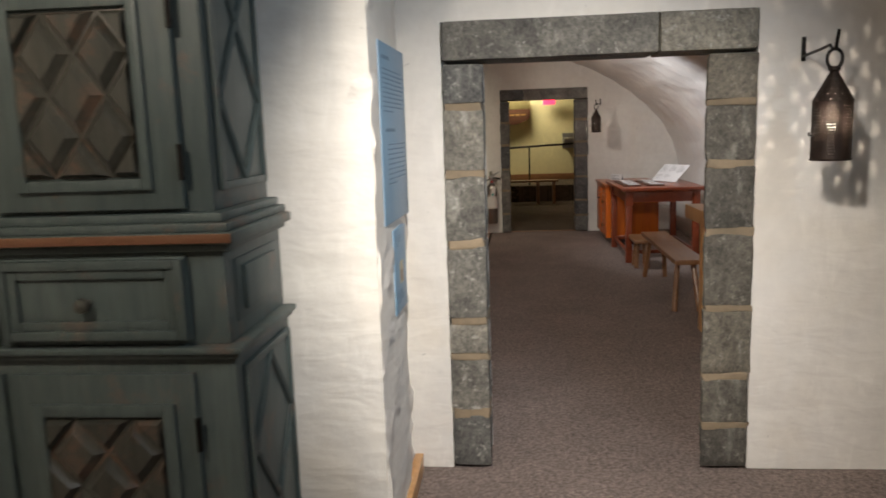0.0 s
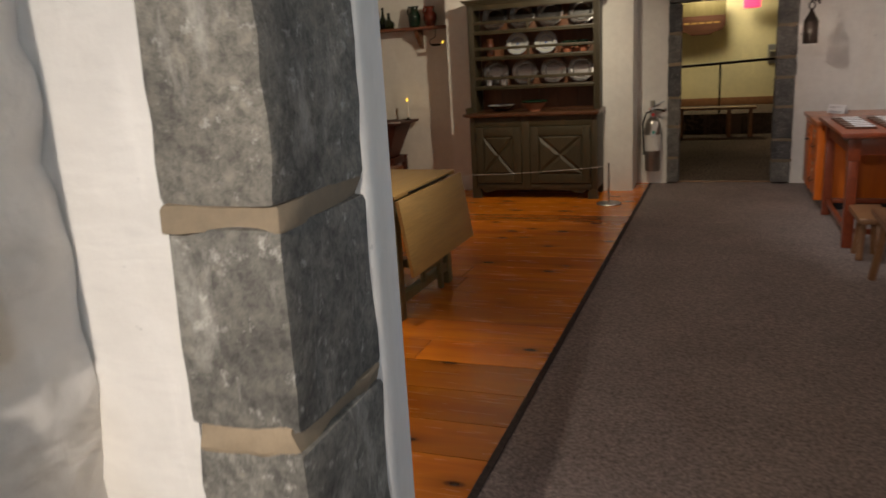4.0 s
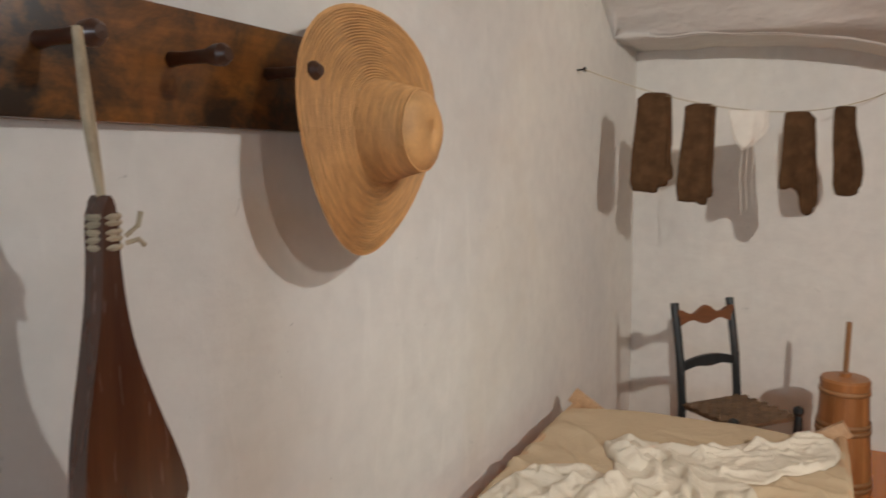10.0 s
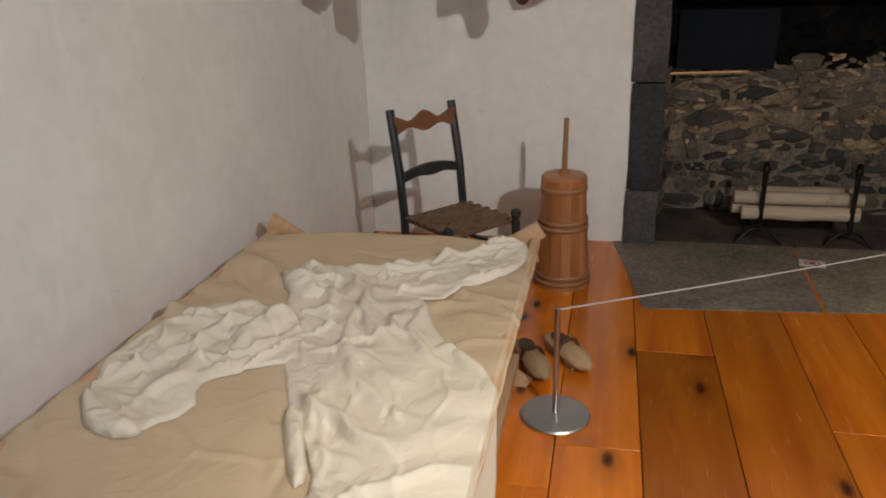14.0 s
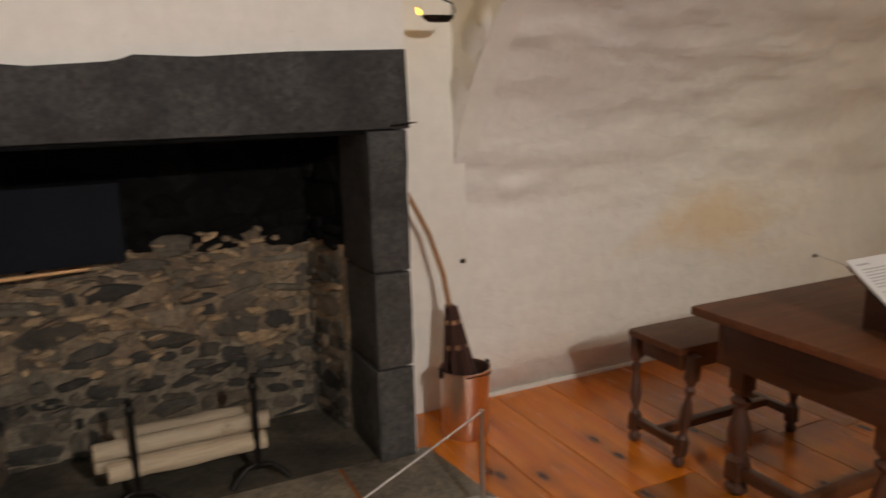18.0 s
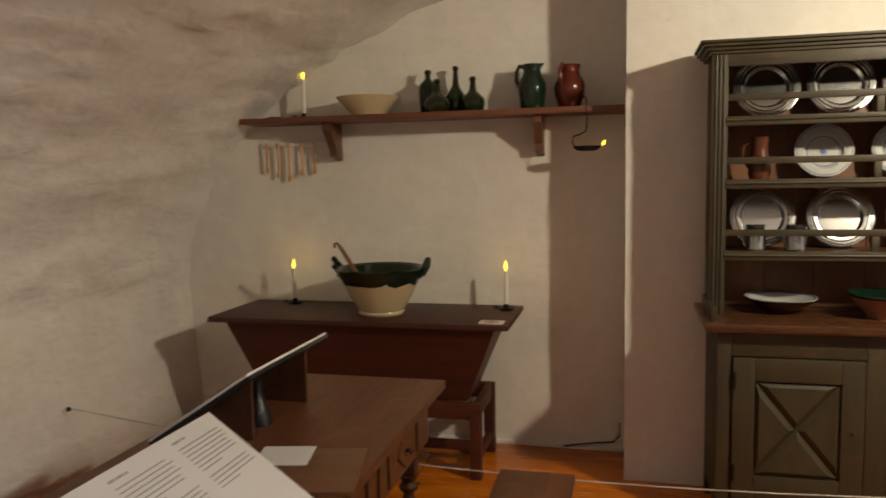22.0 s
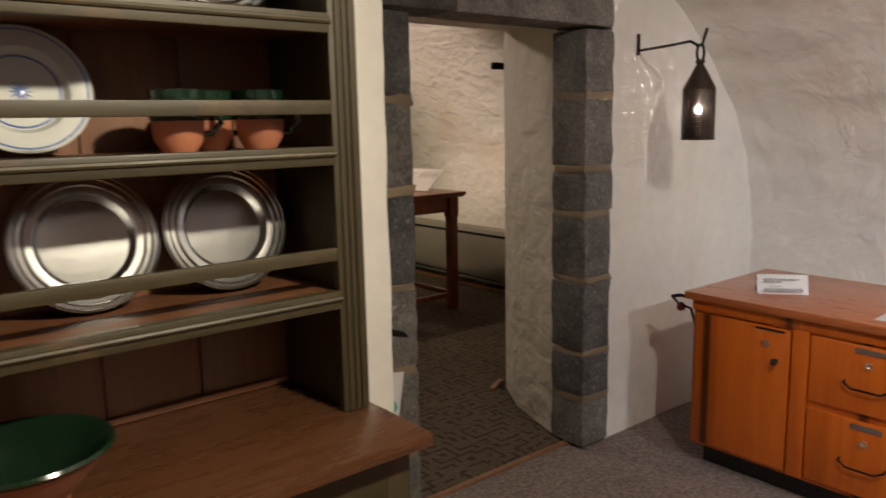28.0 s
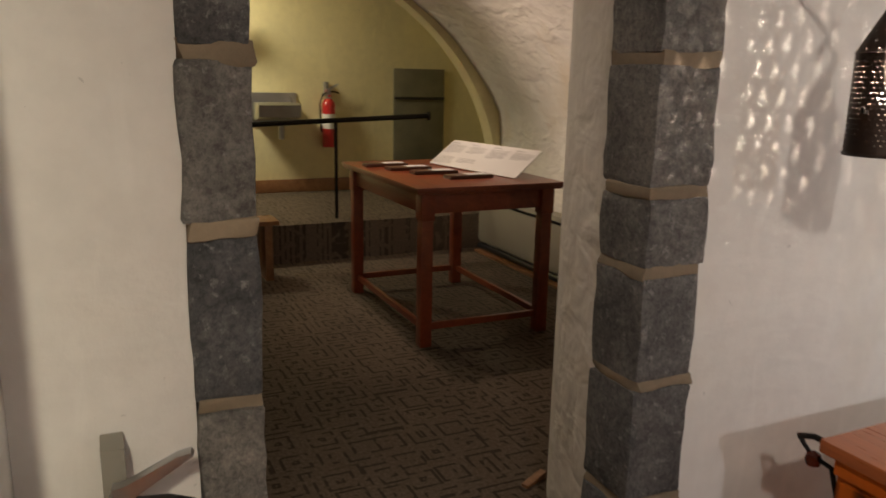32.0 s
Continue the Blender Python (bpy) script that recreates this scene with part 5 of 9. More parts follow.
def shirt():
    """A linen work shirt thrown on the cot: body, two sleeves, collar; each outline puffed and folded."""
    t = thing("linen_shirt", pose(-2.28, 4.265, 0), "crumpled unbleached linen work shirt thrown on the cot", "shirt")

    def sheet(name, poly, puff, fields, seed, lift=0.0, step=0.0055):
        def height(x, y, d):
            v = max(-1.0, min(1.0, y / 0.492))
            u = max(-0.92, min(0.92, x / (0.83 * canvas_edge(v))))
            rise = 1 - math.exp(-d / 0.006)
            folded = sum(f(x, y) for f in fields) + 0.006 * noise.noise(Vector((x * 9, y * 9, seed)))
            z = canvas_height(u, min(0.96, max(-0.96, v))) + 0.002 + lift * min(1, d / 0.010) + puff * rise + max(-0.002, folded) * (0.2 + 0.8 * min(1, d / 0.03)) 
            if y > 0.485:
                z, y = z - (y - 0.485) * 2.4, 0.485 + (y - 0.485) * 0.3
            return x, y, z
        shape = [(x + 0.006 * noise.noise(Vector((x * 14, y * 14, seed))), y + 0.006 * noise.noise(Vector((y * 14, x * 14, seed + 9)))) for x, y in rounded(poly, 1)]
        ob = part(name, cloth(shape, step, height), LINEN, t, "", 80)
        sol = ob.modifiers.new("thick", "SOLIDIFY")
        sol.thickness = 0.001

    whole = (-0.5, 0.85, -0.15, 0.55)
    body_folds = [ridges(21, 18, *whole, 42, 16, 0.28, 0.020, 0.038), ridges(22, 46, *whole, 35, 26, 0.13, 0.0065, 0.011), ridges(23, 22, -0.5, 0.0, -0.25, 0.2, 75, 35, 0.10, 0.008, 0.018)]
    sheet("body", [(-0.25, -0.20), (-0.44, -0.20), (-0.50, 0.0), (-0.48, 0.08), (-0.28, 0.21), (-0.08, 0.29), (0.06, 0.42), (0.20, 0.50), (0.34, 0.56), (0.50, 0.57), (0.64, 0.53), (0.61, 0.46), (0.68, 0.41), (0.76, 0.34), (0.80, 0.25), (0.765, 0.13), (0.61, 0.18), (0.55, 0.20), (0.42, 0.13), (0.30, 0.05), (0.12, -0.05), (-0.06, -0.12)], 0.002, body_folds, 2.0, 0.002)
    sheet("sleeve", [(-0.44, 0.0), (-0.52, 0.05), (-0.60, 0.20), (-0.66, 0.31), (-0.755, 0.32), (-0.755, 0.445), (-0.62, 0.47), (-0.46, 0.44), (-0.37, 0.33), (-0.27, 0.22), (-0.30, 0.08)], 0.004, [ridges(31, 22, -0.75, -0.25, 0.0, 0.47, 120, 14, 0.2, 0.011, 0.020), ridges(32, 20, -0.75, -0.4, 0.2, 0.47, 60, 30, 0.07, 0.007, 0.012)], 11.0, 0.003)
    sheet("sleeve", [(-0.16, -0.14), (-0.20, -0.34), (0.0, -0.445), (0.15, -0.475), (0.25, -0.46), (0.40, -0.385), (0.455, -0.32), (0.46, -0.235), (0.345, -0.16), (0.25, -0.20), (0.205, -0.18), (0.13, -0.105), (0.10, -0.02), (-0.06, -0.05)], 0.006, [ridges(41, 26, -0.2, 0.5, -0.47, -0.1, -22, 14, 0.2, 0.011, 0.022), ridges(42, 24, 0.1, 0.48, -0.45, -0.15, 50, 30, 0.07, 0.007, 0.013)], 21.0, 0.003)
    sheet("collar", [(-0.27, -0.21), (-0.36, -0.26), (-0.44, -0.22), (-0.47, -0.10), (-0.40, -0.04), (-0.30, -0.06), (-0.22, -0.12)], 0.008, [ridges(51, 12, -0.47, -0.2, -0.26, -0.02, 60, 40, 0.09, 0.010, 0.028)], 31.0, 0.016)
    sheet("cuff", [(0.33, -0.42), (0.40, -0.40), (0.465, -0.33), (0.48, -0.24), (0.43, -0.21), (0.40, -0.32)], 0.010, [ridges(61, 8, 0.33, 0.48, -0.42, -0.2, -20, 25, 0.06, 0.008, 0.014)], 41.0, 0.018)
    sheet("placket", [(0.30, 0.03), (0.285, 0.065), (0.43, 0.135), (0.53, 0.185), (0.565, 0.16), (0.44, 0.095)], 0.006, [ridges(71, 3, 0.3, 0.55, 0.03, 0.18, 28, 6, 0.2, 0.010, 0.008)], 51.0, 0.014)


shirt()


# ladder-back chair
def chair():
    t = thing("ladder_back_chair", pose(-3.70, 4.342, 0, 0, 0, -40.0), "black-green ladder-back chair with carved brown crest and woven splint seat", "chair")
    # local: back rail along x, seat runs to +y
    w, dep = 0.165, 0.17
    for s in (-1, 1):
        bm = B()
        wire(bm, [(s * w, -dep, 0), (s * w, -dep + 0.005, 0.42), (s * w, -dep - 0.015, 0.62), (s * w, -dep - 0.065, 0.88)], 0.019, 10)
        part("back_post", bm, BLACK_WOOD, t)
        part("front_leg", lathe(B(), [(0.001, 0), (0.014, 0), (0.019, 0.05), (0.019, 0.40), (0.015, 0.42), (0.023, 0.435), (0.02, 0.455), (0.001, 0.465)], 12, pose(s * (w + 0.02), dep, 0)), BLACK_WOOD, t)
        for z in (0.12, 0.27):
            part("side_rung", tube(B(), (s * w, -dep, z), (s * (w + 0.02), dep, z), 0.011, n=8), BLACK_WOOD, t)
    for z in (0.14, 0.28):
        part("front_rung", tube(B(), (-w, dep, z), (w, dep, z), 0.012, n=8), BLACK_WOOD, t)
    part("back_rung", tube(B(), (-w, -dep, 0.18), (w, -dep, 0.18), 0.011, n=8), BLACK_WOOD, t)

    def slat(z, top, bottom, y, mat_, name):
        n = 14
        up = [(-w + 2 * w * i / n, z + top(i / n)) for i in range(n + 1)]
        lo = [(-w + 2 * w * i / n, z + bottom(i / n)) for i in range(n, -1, -1)]
        bm = prism(B(), up + lo, -0.009, 0.009)
        bm.transform(pose(0, y, 0))
        part(name, bm, mat_, t)
    slat(0.79, lambda u: 0.05 + 0.022 * math.cos((u - 0.5) * 4 * math.pi) * (1 - abs(u - 0.5)), lambda u: -0.012 * math.cos((u - 0.5) * 4 * math.pi) - 0.005, -dep - 0.045, CARVED_BROWN, "crest")
    slat(0.585, lambda u: 0.022 + 0.028 * math.sin(u * math.pi), lambda u: -0.018 + 0.026 * math.sin(u * math.pi) - 0.014 * max(0, math.cos((u - 0.5) * 8)), -dep - 0.012, BLACK_WOOD, "slat")
    n = 11
    for i in range(n):
        u = -dep + 0.01 + (2 * dep - 0.02) * (i + 0.5) / n
        bm = B()
        k = 12
        top = []
        for j in range(k + 1):
            x = -w + 2 * w * j / k
            top.append((x * 1.06, 0.428 + 0.004 * (1 if (i + j) % 2 else -1) - 0.008 * (1 - (2 * j / k - 1) ** 2)))
        prism(bm, top + [(x, z - 0.006) for x, z in top[::-1]], u - 0.0135, u + 0.0135)
        part("splint", bm, RUSH, t)
    part("seat_frame", bx(-w, w, -dep, dep, 0.40, 0.42, 0.006), RUSH, t)


chair()


def churn():
    t = thing("butter_churn", pose(-4.04, 4.775, 0) @ Matrix.Diagonal((0.98, 0.98, 0.95, 1)), "tall orange coopered butter churn with wooden hoops and dasher", "churn")
    n = 16
    for i in range(n):
        a0, a1 = 2 * math.pi * i / n, 2 * math.pi * (i + 0.97) / n
        bm = B()
        rows = []
        for z, r in ((0, 0.132), (0.2, 0.122), (0.4, 0.108), (0.53, 0.104)):
            rows.append([bm.verts.new((rr * math.cos(a), rr * math.sin(a), z)) for a, rr in ((a0, r), ((a0 + a1) / 2, r * 1.006), (a1, r), (a1, r - 0.012), (a0, r - 0.012))])
        for p, q in zip(rows, rows[1:]):
            for k in range(5):
                bm.faces.new((p[k], p[(k + 1) % 5], q[(k + 1) % 5], q[k]))
        bm.faces.new(rows[0][::-1])
        bm.faces.new(rows[-1])
        part("stave", bm, COOPER, t)
    for z, r in ((0.035, 0.137), (0.065, 0.135), (0.31, 0.121), (0.34, 0.119), (0.50, 0.111)):
        bm = B()
        bmesh.ops.create_cone(bm, segments=28, radius1=r, radius2=r - 0.001, depth=0.022, cap_ends=False)
        bm.transform(pose(0, 0, z))
        ob = part("hoop", bm, HOOP, t)
        s = ob.modifiers.new("t", "SOLIDIFY")
        s.thickness = 0.006
    part("lid", lathe(B(), [(0.001, 0.515), (0.106, 0.515), (0.108, 0.55), (0.10, 0.562), (0.024, 0.566), (0.024, 0.585), (0.001, 0.586)], 28), COOPER, t)
    part("dasher", tube(B(), (0, 0, 0.58), (0.004, 0.004, 0.835), 0.0125, 0.012, 12), HOOP, t)


churn()

# ================================================================ fireplace
def pebble(w, d, h, seed):
    """A rough stone: an irregular cut outline with a broken face; local x along the wall, y out of it."""
    r = random.Random(seed)
    bm = B()
    pts = []
    n = 11
    for k in range(n):
        a = 2 * math.pi * (k + r.uniform(-0.4, 0.4)) / n
        q = (abs(math.cos(a)) ** 4 + abs(math.sin(a)) ** 4) ** -0.25 * r.uniform(0.72, 1.10)
        pts.append((w / 2 * q * math.cos(a), h / 2 * q * math.sin(a)))
    back = [bm.verts.new((x, 0, z)) for x, z in pts]
    mid = [bm.verts.new((x, -d * r.uniform(0.4, 0.7), z)) for x, z in pts]
    face = [bm.verts.new((x * r.uniform(0.72, 0.92), -d * r.uniform(0.75, 1.15), z * r.uniform(0.7, 0.9))) for x, z in pts]
    for a, b in ((back, mid), (mid, face)):
        for i in range(n):
            bm.faces.new((a[i], a[(i + 1) % n], b[(i + 1) % n], b[i]))
    c = bm.verts.new((r.uniform(-0.2, 0.2) * w, -d * r.uniform(0.9, 1.2), r.uniform(-0.2, 0.2) * h))
    for i in range(n):
        bm.faces.new((face[i], face[(i + 1) % n], c))
    return bm


def fireplace():
    t = thing("fireplace", pose(W_BREAST, 5.95, 0), "large open fireplace with dark sooted limestone surround and rubble back", "fireplace", kind="structure")
    ox, oy = W_BREAST, 5.95

    def lp(bm):
        bm.transform(pose(-ox, -oy, 0))
        return bm
    F = W_BREAST + 0.022
    for (y0, y1), hs in (((5.065, 5.235), [0, 0.3, 0.86, 1.36]), ((6.69, 6.85), [0, 0.4, 0.8, 1.36])):
        for k, (a, b) in enumerate(zip(hs, hs[1:])):
            part("jamb_stone", lp(stone_block(B(), -5.02, F, y0 + 0.004 * (k % 2), y1, a + 0.003, b - 0.003, k + y0, 0.006)), DARK_STONE, t)
    top = [(5.06, 1.62), (5.3, 1.625), (5.6, 1.60), (5.82, 1.605), (5.90, 1.635), (6.1, 1.628), (6.4, 1.645), (6.85, 1.655)]
    bm = prism(B(), [(5.05, 1.362)] + [(y, z) for y, z in top] + [(6.86, 1.362)], -5.02, F + 0.012, 0, 0.008)
    part("lintel", lp(bm), DARK_STONE, t, "single dark limestone lintel with an uneven top edge")
    part("lintel_strip", lp(bx(F - 0.05, F + 0.004, 5.24, 6.68, 1.345, 1.3615, 0.002)), SOOT, t)
    part("spike", lp(tube(B(), (F, 6.76, 1.37), (F + 0.05, 6.87, 1.385), 0.006, 0.003, 6)), IRON, t)
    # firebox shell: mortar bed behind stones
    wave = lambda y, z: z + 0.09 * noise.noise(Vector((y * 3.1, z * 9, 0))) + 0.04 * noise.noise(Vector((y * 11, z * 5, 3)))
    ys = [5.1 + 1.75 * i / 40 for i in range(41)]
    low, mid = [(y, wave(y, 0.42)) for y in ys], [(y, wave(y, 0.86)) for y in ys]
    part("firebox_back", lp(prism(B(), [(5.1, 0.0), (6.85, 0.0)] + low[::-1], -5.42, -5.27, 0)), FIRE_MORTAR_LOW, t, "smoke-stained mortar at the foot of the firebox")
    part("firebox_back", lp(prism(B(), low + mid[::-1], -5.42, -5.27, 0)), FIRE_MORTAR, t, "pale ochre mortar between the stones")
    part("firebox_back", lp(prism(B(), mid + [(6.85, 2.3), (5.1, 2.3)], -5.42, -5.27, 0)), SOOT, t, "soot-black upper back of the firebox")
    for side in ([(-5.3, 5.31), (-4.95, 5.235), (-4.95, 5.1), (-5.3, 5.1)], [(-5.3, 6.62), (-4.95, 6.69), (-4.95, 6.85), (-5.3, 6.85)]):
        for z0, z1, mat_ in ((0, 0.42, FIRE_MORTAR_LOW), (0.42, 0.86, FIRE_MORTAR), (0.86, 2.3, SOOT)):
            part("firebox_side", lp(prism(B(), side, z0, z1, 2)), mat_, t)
    part("firebox_head", lp(bx(-5.42, -5.0, 5.1, 6.85, 2.25, 2.3)), SOOT, t)
    part("firebox_front", lp(bx(-5.05, -5.02, 5.1, 6.85, 1.63, 2.3)), SOOT, t)
    part("firebox_floor", lp(bx(-5.3, W_BREAST - 0.02, 5.2, 6.72, -0.1, 0.004)), RUBBLE_SOOT, t)
    r = random.Random(5)

    def courses(p0, p1, zmax, key):
        """Thin uneven courses: tan and grey stones in pale mortar, smoked below and soot-black above."""
        d = Vector(p1) - Vector(p0)
        L, ang = d.length, math.degrees(math.atan2(d.y, d.x))
        z, row = 0.0, 0
        while z < zmax:
            high = z > 0.92
            h = r.uniform(0.11, 0.17) if high else r.choice((0.035, 0.045, 0.055, 0.07, 0.09))
            u = -r.uniform(0, 0.06)
            while u < L:
                w = min((r.uniform(0.14, 0.3) if high else r.uniform(0.05, 0.13) if r.random() < 0.55 else r.uniform(0.13, 0.30)), L - u)
                if w > 0.035:
                    bm = pebble(w - r.uniform(0.003, 0.015), r.uniform(0.006, 0.024), min(h, zmax - z) * r.uniform(0.75, 1.45) - r.uniform(0.006, 0.015), key + row * 40 + int(u * 100))
                    c = Vector(p0) + d * ((u + w / 2) / L)
                    bm.transform(pose(c.x, c.y, z + h / 2 + r.uniform(-0.018, 0.018), 0, r.uniform(-11, 11), ang))
                    q = r.random()
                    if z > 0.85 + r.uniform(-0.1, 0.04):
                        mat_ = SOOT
                    elif z < 0.40 + r.uniform(-0.1, 0.1):
                        mat_ = RUBBLE_SOOT if q < 0.42 else RUBBLE_GREY if q < 0.75 else RUBBLE
                    else:
                        mat_ = RUBBLE if q < 0.42 else RUBBLE_GREY if q < 0.72 else RUBBLE_SOOT if q < 0.90 else FIRE_MORTAR
                    part("stone", lp(bm), mat_, t, smooth=20)
                u += w
            z += h
            row += 1
    for k in range(170):
        # crumbling mortar that laps over the edges of the stones
        y, z = r.uniform(5.33, 6.6), r.uniform(0.12, 0.93) ** 0.8
        if z > wave(y, 0.90):
            continue
        bm = pebble(r.uniform(0.02, 0.10), r.uniform(0.016, 0.034), r.uniform(0.012, 0.036), 7000 + k)
        bm.transform(pose(-5.272, y, z, 0, r.uniform(-25, 25), 90))
        part("mortar_lump", lp(bm), FIRE_MORTAR if z > 0.36 else FIRE_MORTAR_LOW, t, smooth=20)
    courses((-5.272, 5.31, 0), (-5.272, 6.62, 0), 1.5, 1000)
    courses((-4.97, 5.236, 0), (-5.28, 5.308, 0), 1.45, 3000)
    courses((-5.28, 6.622, 0), (-4.97, 6.69, 0), 1.45, 5000)


fireplace()


def hearth():
    t = thing("hearth", pose(-4.3, 6.0, 0), "worn grey flagstone hearth set in front of the fireplace", "hearth", kind="structure")
    slabs = [[(-0.36, -0.99), (0.51, -0.85), (0.44, -0.1), (-0.36, -0.06)], [(-0.36, -0.05), (0.44, -0.085), (0.37, 0.5), (-0.36, 0.52)], [(-0.36, 0.53), (0.365, 0.51), (0.29, 0.99), (-0.36, 0.92)]]
    for k, poly in enumerate(slabs):
        bm = prism(B(), poly, -0.09, 0.006 - 0.0015 * k, 2, 0.006)
        part("flagstone", bm, HEARTH_STONE, t)


hearth()


def logs():
    t = thing("birch_logs", pose(-4.76, 5.97, 0.0), "small stack of birch logs lying on the fire dogs", "firewood")
    for x, y0, y1, z, r in ((0.03, -0.29, 0.28, 0.165, 0.038), (-0.055, -0.33, 0.24, 0.17, 0.04), (-0.005, -0.33, 0.30, 0.235, 0.036), (-0.085, -0.25, 0.27, 0.245, 0.034)):
        bm = B()
        wire(bm, [(x, y0 + (y1 - y0) * i / 8, z + 0.006 * noise.noise(Vector((x * 50, i * 0.7, 1)))) for i in range(9)], r, 14)
        lg = part("log", bm, BIRCH, t)
        part("cut_end", lathe(B(), [(0.001, 0), (r * 0.9, 0), (r * 0.9, 0.003), (0.001, 0.003)], 14, pose(x, y0 - 0.001, z, 90)), BIRCH_CUT, lg)


logs()


def fire_dog(y):
    t = thing("fire_dog", pose(-4.72, y, 0.006), "black wrought iron fire dog with arched feet", "andiron", "pair of fire dogs")
    part("shaft", wire(B(), [(0.02, 0, 0.06), (0.02, 0, 0.2), (0.02, 0, 0.38)], 0.013, 8), IRON, t)
    part("finial", lathe(B(), [(0.001, 0.38), (0.016, 0.38), (0.02, 0.4), (0.012, 0.415), (0.018, 0.43), (0.001, 0.445)], 10, pose(0.02, 0, 0)), IRON, t)
    for s in (-1, 1):
        part("foot", wire(B(), [(0.02, 0, 0.075), (0.03, s * 0.05, 0.07), (0.04, s * 0.09, 0.035), (0.05, s * 0.115, 0.008)], 0.011, 8), IRON, t)
    part("bar", wire(B(), [(0.02, 0, 0.115), (-0.1, 0, 0.115), (-0.3, 0, 0.115), (-0.31, 0, 0.0)], 0.011, 8), IRON, t)


fire_dog(5.77)
fire_dog(6.21)

b = thing("chimney_board", pose(-5.2, 5.58, 0.85), "dark navy board hung inside the fireplace", "board")
part("panel", bx(0, 0.018, -0.26, 0.26, 0.0, 0.32, 0.004), NAVY_BOARD, b)
part("batten", bx(-0.03, 0.0, -0.2, 0.2, 0.1, 0.14, 0.002), DARK_OAK_Y, b)
solo("roasting_stick", tube(B(), (0, -0.28, 0), (0, 0.2, 0.012), 0.008, 0.007, 10), LIGHT_PINE, pose(-5.14, 5.5, 0.832), "slim orange wooden stick hung across the firebox", "stick")


def hand_tag(name, x, y, z, rz, surface):
    t = thing(name, pose(x, y, z, 0, 0, rz), f"small white do-not-touch card with red ring lying on the {surface}", "sign", "do-not-touch cards")
    part("card", bx(-0.06, 0.06, -0.045, 0.045, 0, 0.0025, 0.0005), CHALK_MARK, t)
    bm = B()
    lathe(bm, [(0.030, 0.003), (0.036, 0.003), (0.036, 0.0036), (0.030, 0.0036), (0.030, 0.003)], 24)
    box(bm, -0.03, 0.03, -0.003, 0.003, 0.003, 0.0037, m=pose(0, 0, 0, 0, 0, -40))
    part("red_ring", bm, RED_PAINT, t, "printed red prohibition ring")
    part("hand_print", bx(-0.012, 0.012, -0.016, 0.016, 0.0026, 0.003), BLACK_PLASTIC, t)


hand_tag("warning_card", -4.42, 5.98, 0.006, 80, "hearth")
hand_tag("warning_card", -3.06, 10.36, 0.80, 0, "dough trough")


def bucket():
    t = thing("copper_bucket", pose(-4.70, 7.13, 0), "polished copper bucket holding a broom", "bucket")
    part("pail", lathe(B(), [(0.001, 0.004), (0.098, 0.0), (0.104, 0.02), (0.112, 0.30), (0.116, 0.312), (0.110, 0.312), (0.106, 0.30), (0.098, 0.02), (0.001, 0.012)], 32), COPPER, t)
    part("handle", wire(B(), [(0.112 * math.cos(a), 0.114 * math.sin(a) * 1.0, 0.305 - 0.02 * abs(math.sin(a))) for a in [math.pi * i / 10 - 0.4 for i in range(11)]], 0.0035, 6), IRON, t)
    for s in (-1, 1):
        part("ear", bx(-0.012, 0.012, s * 0.116 - 0.004, s * 0.116 + 0.004, 0.28, 0.325, 0.002), IRON, t)


bucket()


def broom():
    t = thing("birch_broom", pose(-4.71, 7.14, 0.03), "twig broom with a long bent handle standing in the bucket", "broom")
    r = random.Random(3)
    for i in range(70):
        a, q = r.uniform(0, 6.28), 0.075 * math.sqrt(r.uniform(0, 1))
        x0, y0 = q * math.cos(a), q * math.sin(a)
        bm = wire(B(), [(x0 * 1.2 + 0.01, y0 * 1.2, r.uniform(0.0, 0.03)), (x0 * 0.95 - 0.03, y0 * 0.95 - 0.012, 0.27), (x0 * 0.35 - 0.07, y0 * 0.35 - 0.03, 0.5 + r.uniform(0, 0.05))], 0.0048, 5)
        part("twig", bm, BROOM_TWIG, t)
    for z, w in ((0.36, 0.016), (0.47, 0.002)):
        k = z / 0.5
        part("binding", lathe(B(), [(0.032 + w, -0.012), (0.037 + w, -0.006), (0.036 + w, 0.006), (0.030 + w, 0.012)], 14, pose(-0.065 * k, -0.028 * k, z, 0, -8)), HOOP, t)
    part("handle", wire(B(), [(-0.07, -0.03, 0.5), (-0.1, -0.05, 0.68), (-0.13, -0.1, 0.86), (-0.155, -0.19, 1.05), (-0.17, -0.24, 1.14)], 0.012, 10), HOOP, t)


broom()


def betty_lamp(x, y, z, rz, label):
    """An iron oil lamp on a hook: shallow pan, curl, hanger, small amber flame."""
    t = thing("betty_lamp", pose(x, y, z, 0, 0, rz), label, "lamp", "hanging iron lamps")
    part("pan", lathe(B(), [(0.001, 0), (0.03, 0.002), (0.044, 0.016), (0.046, 0.026), (0.04, 0.024), (0.028, 0.01), (0.001, 0.006)], 20, pose(0, 0, 0) @ Matrix.Diagonal((1.5, 0.8, 1, 1))), IRON, t)
    part("curl", wire(B(), [(0.055, 0, 0.018), (0.075, 0, 0.045), (0.065, 0, 0.075), (0.03, 0, 0.085), (0.005, 0, 0.10), (0.0, 0, 0.13)], 0.004, 8), IRON, t)
    part("hanger", wire(B(), [(0.0, 0, 0.125), (0.0, 0, 0.22), (0.004, 0, 0.26), (0.02, 0, 0.275)], 0.0035, 8), IRON, t)
    f = part("flame", lathe(B(), [(0.001, 0), (0.009, 0.008), (0.007, 0.018), (0.001, 0.032)], 10, pose(-0.075, 0, 0.026, 0, -30)), FLAME, t, "small amber flame")
    return t


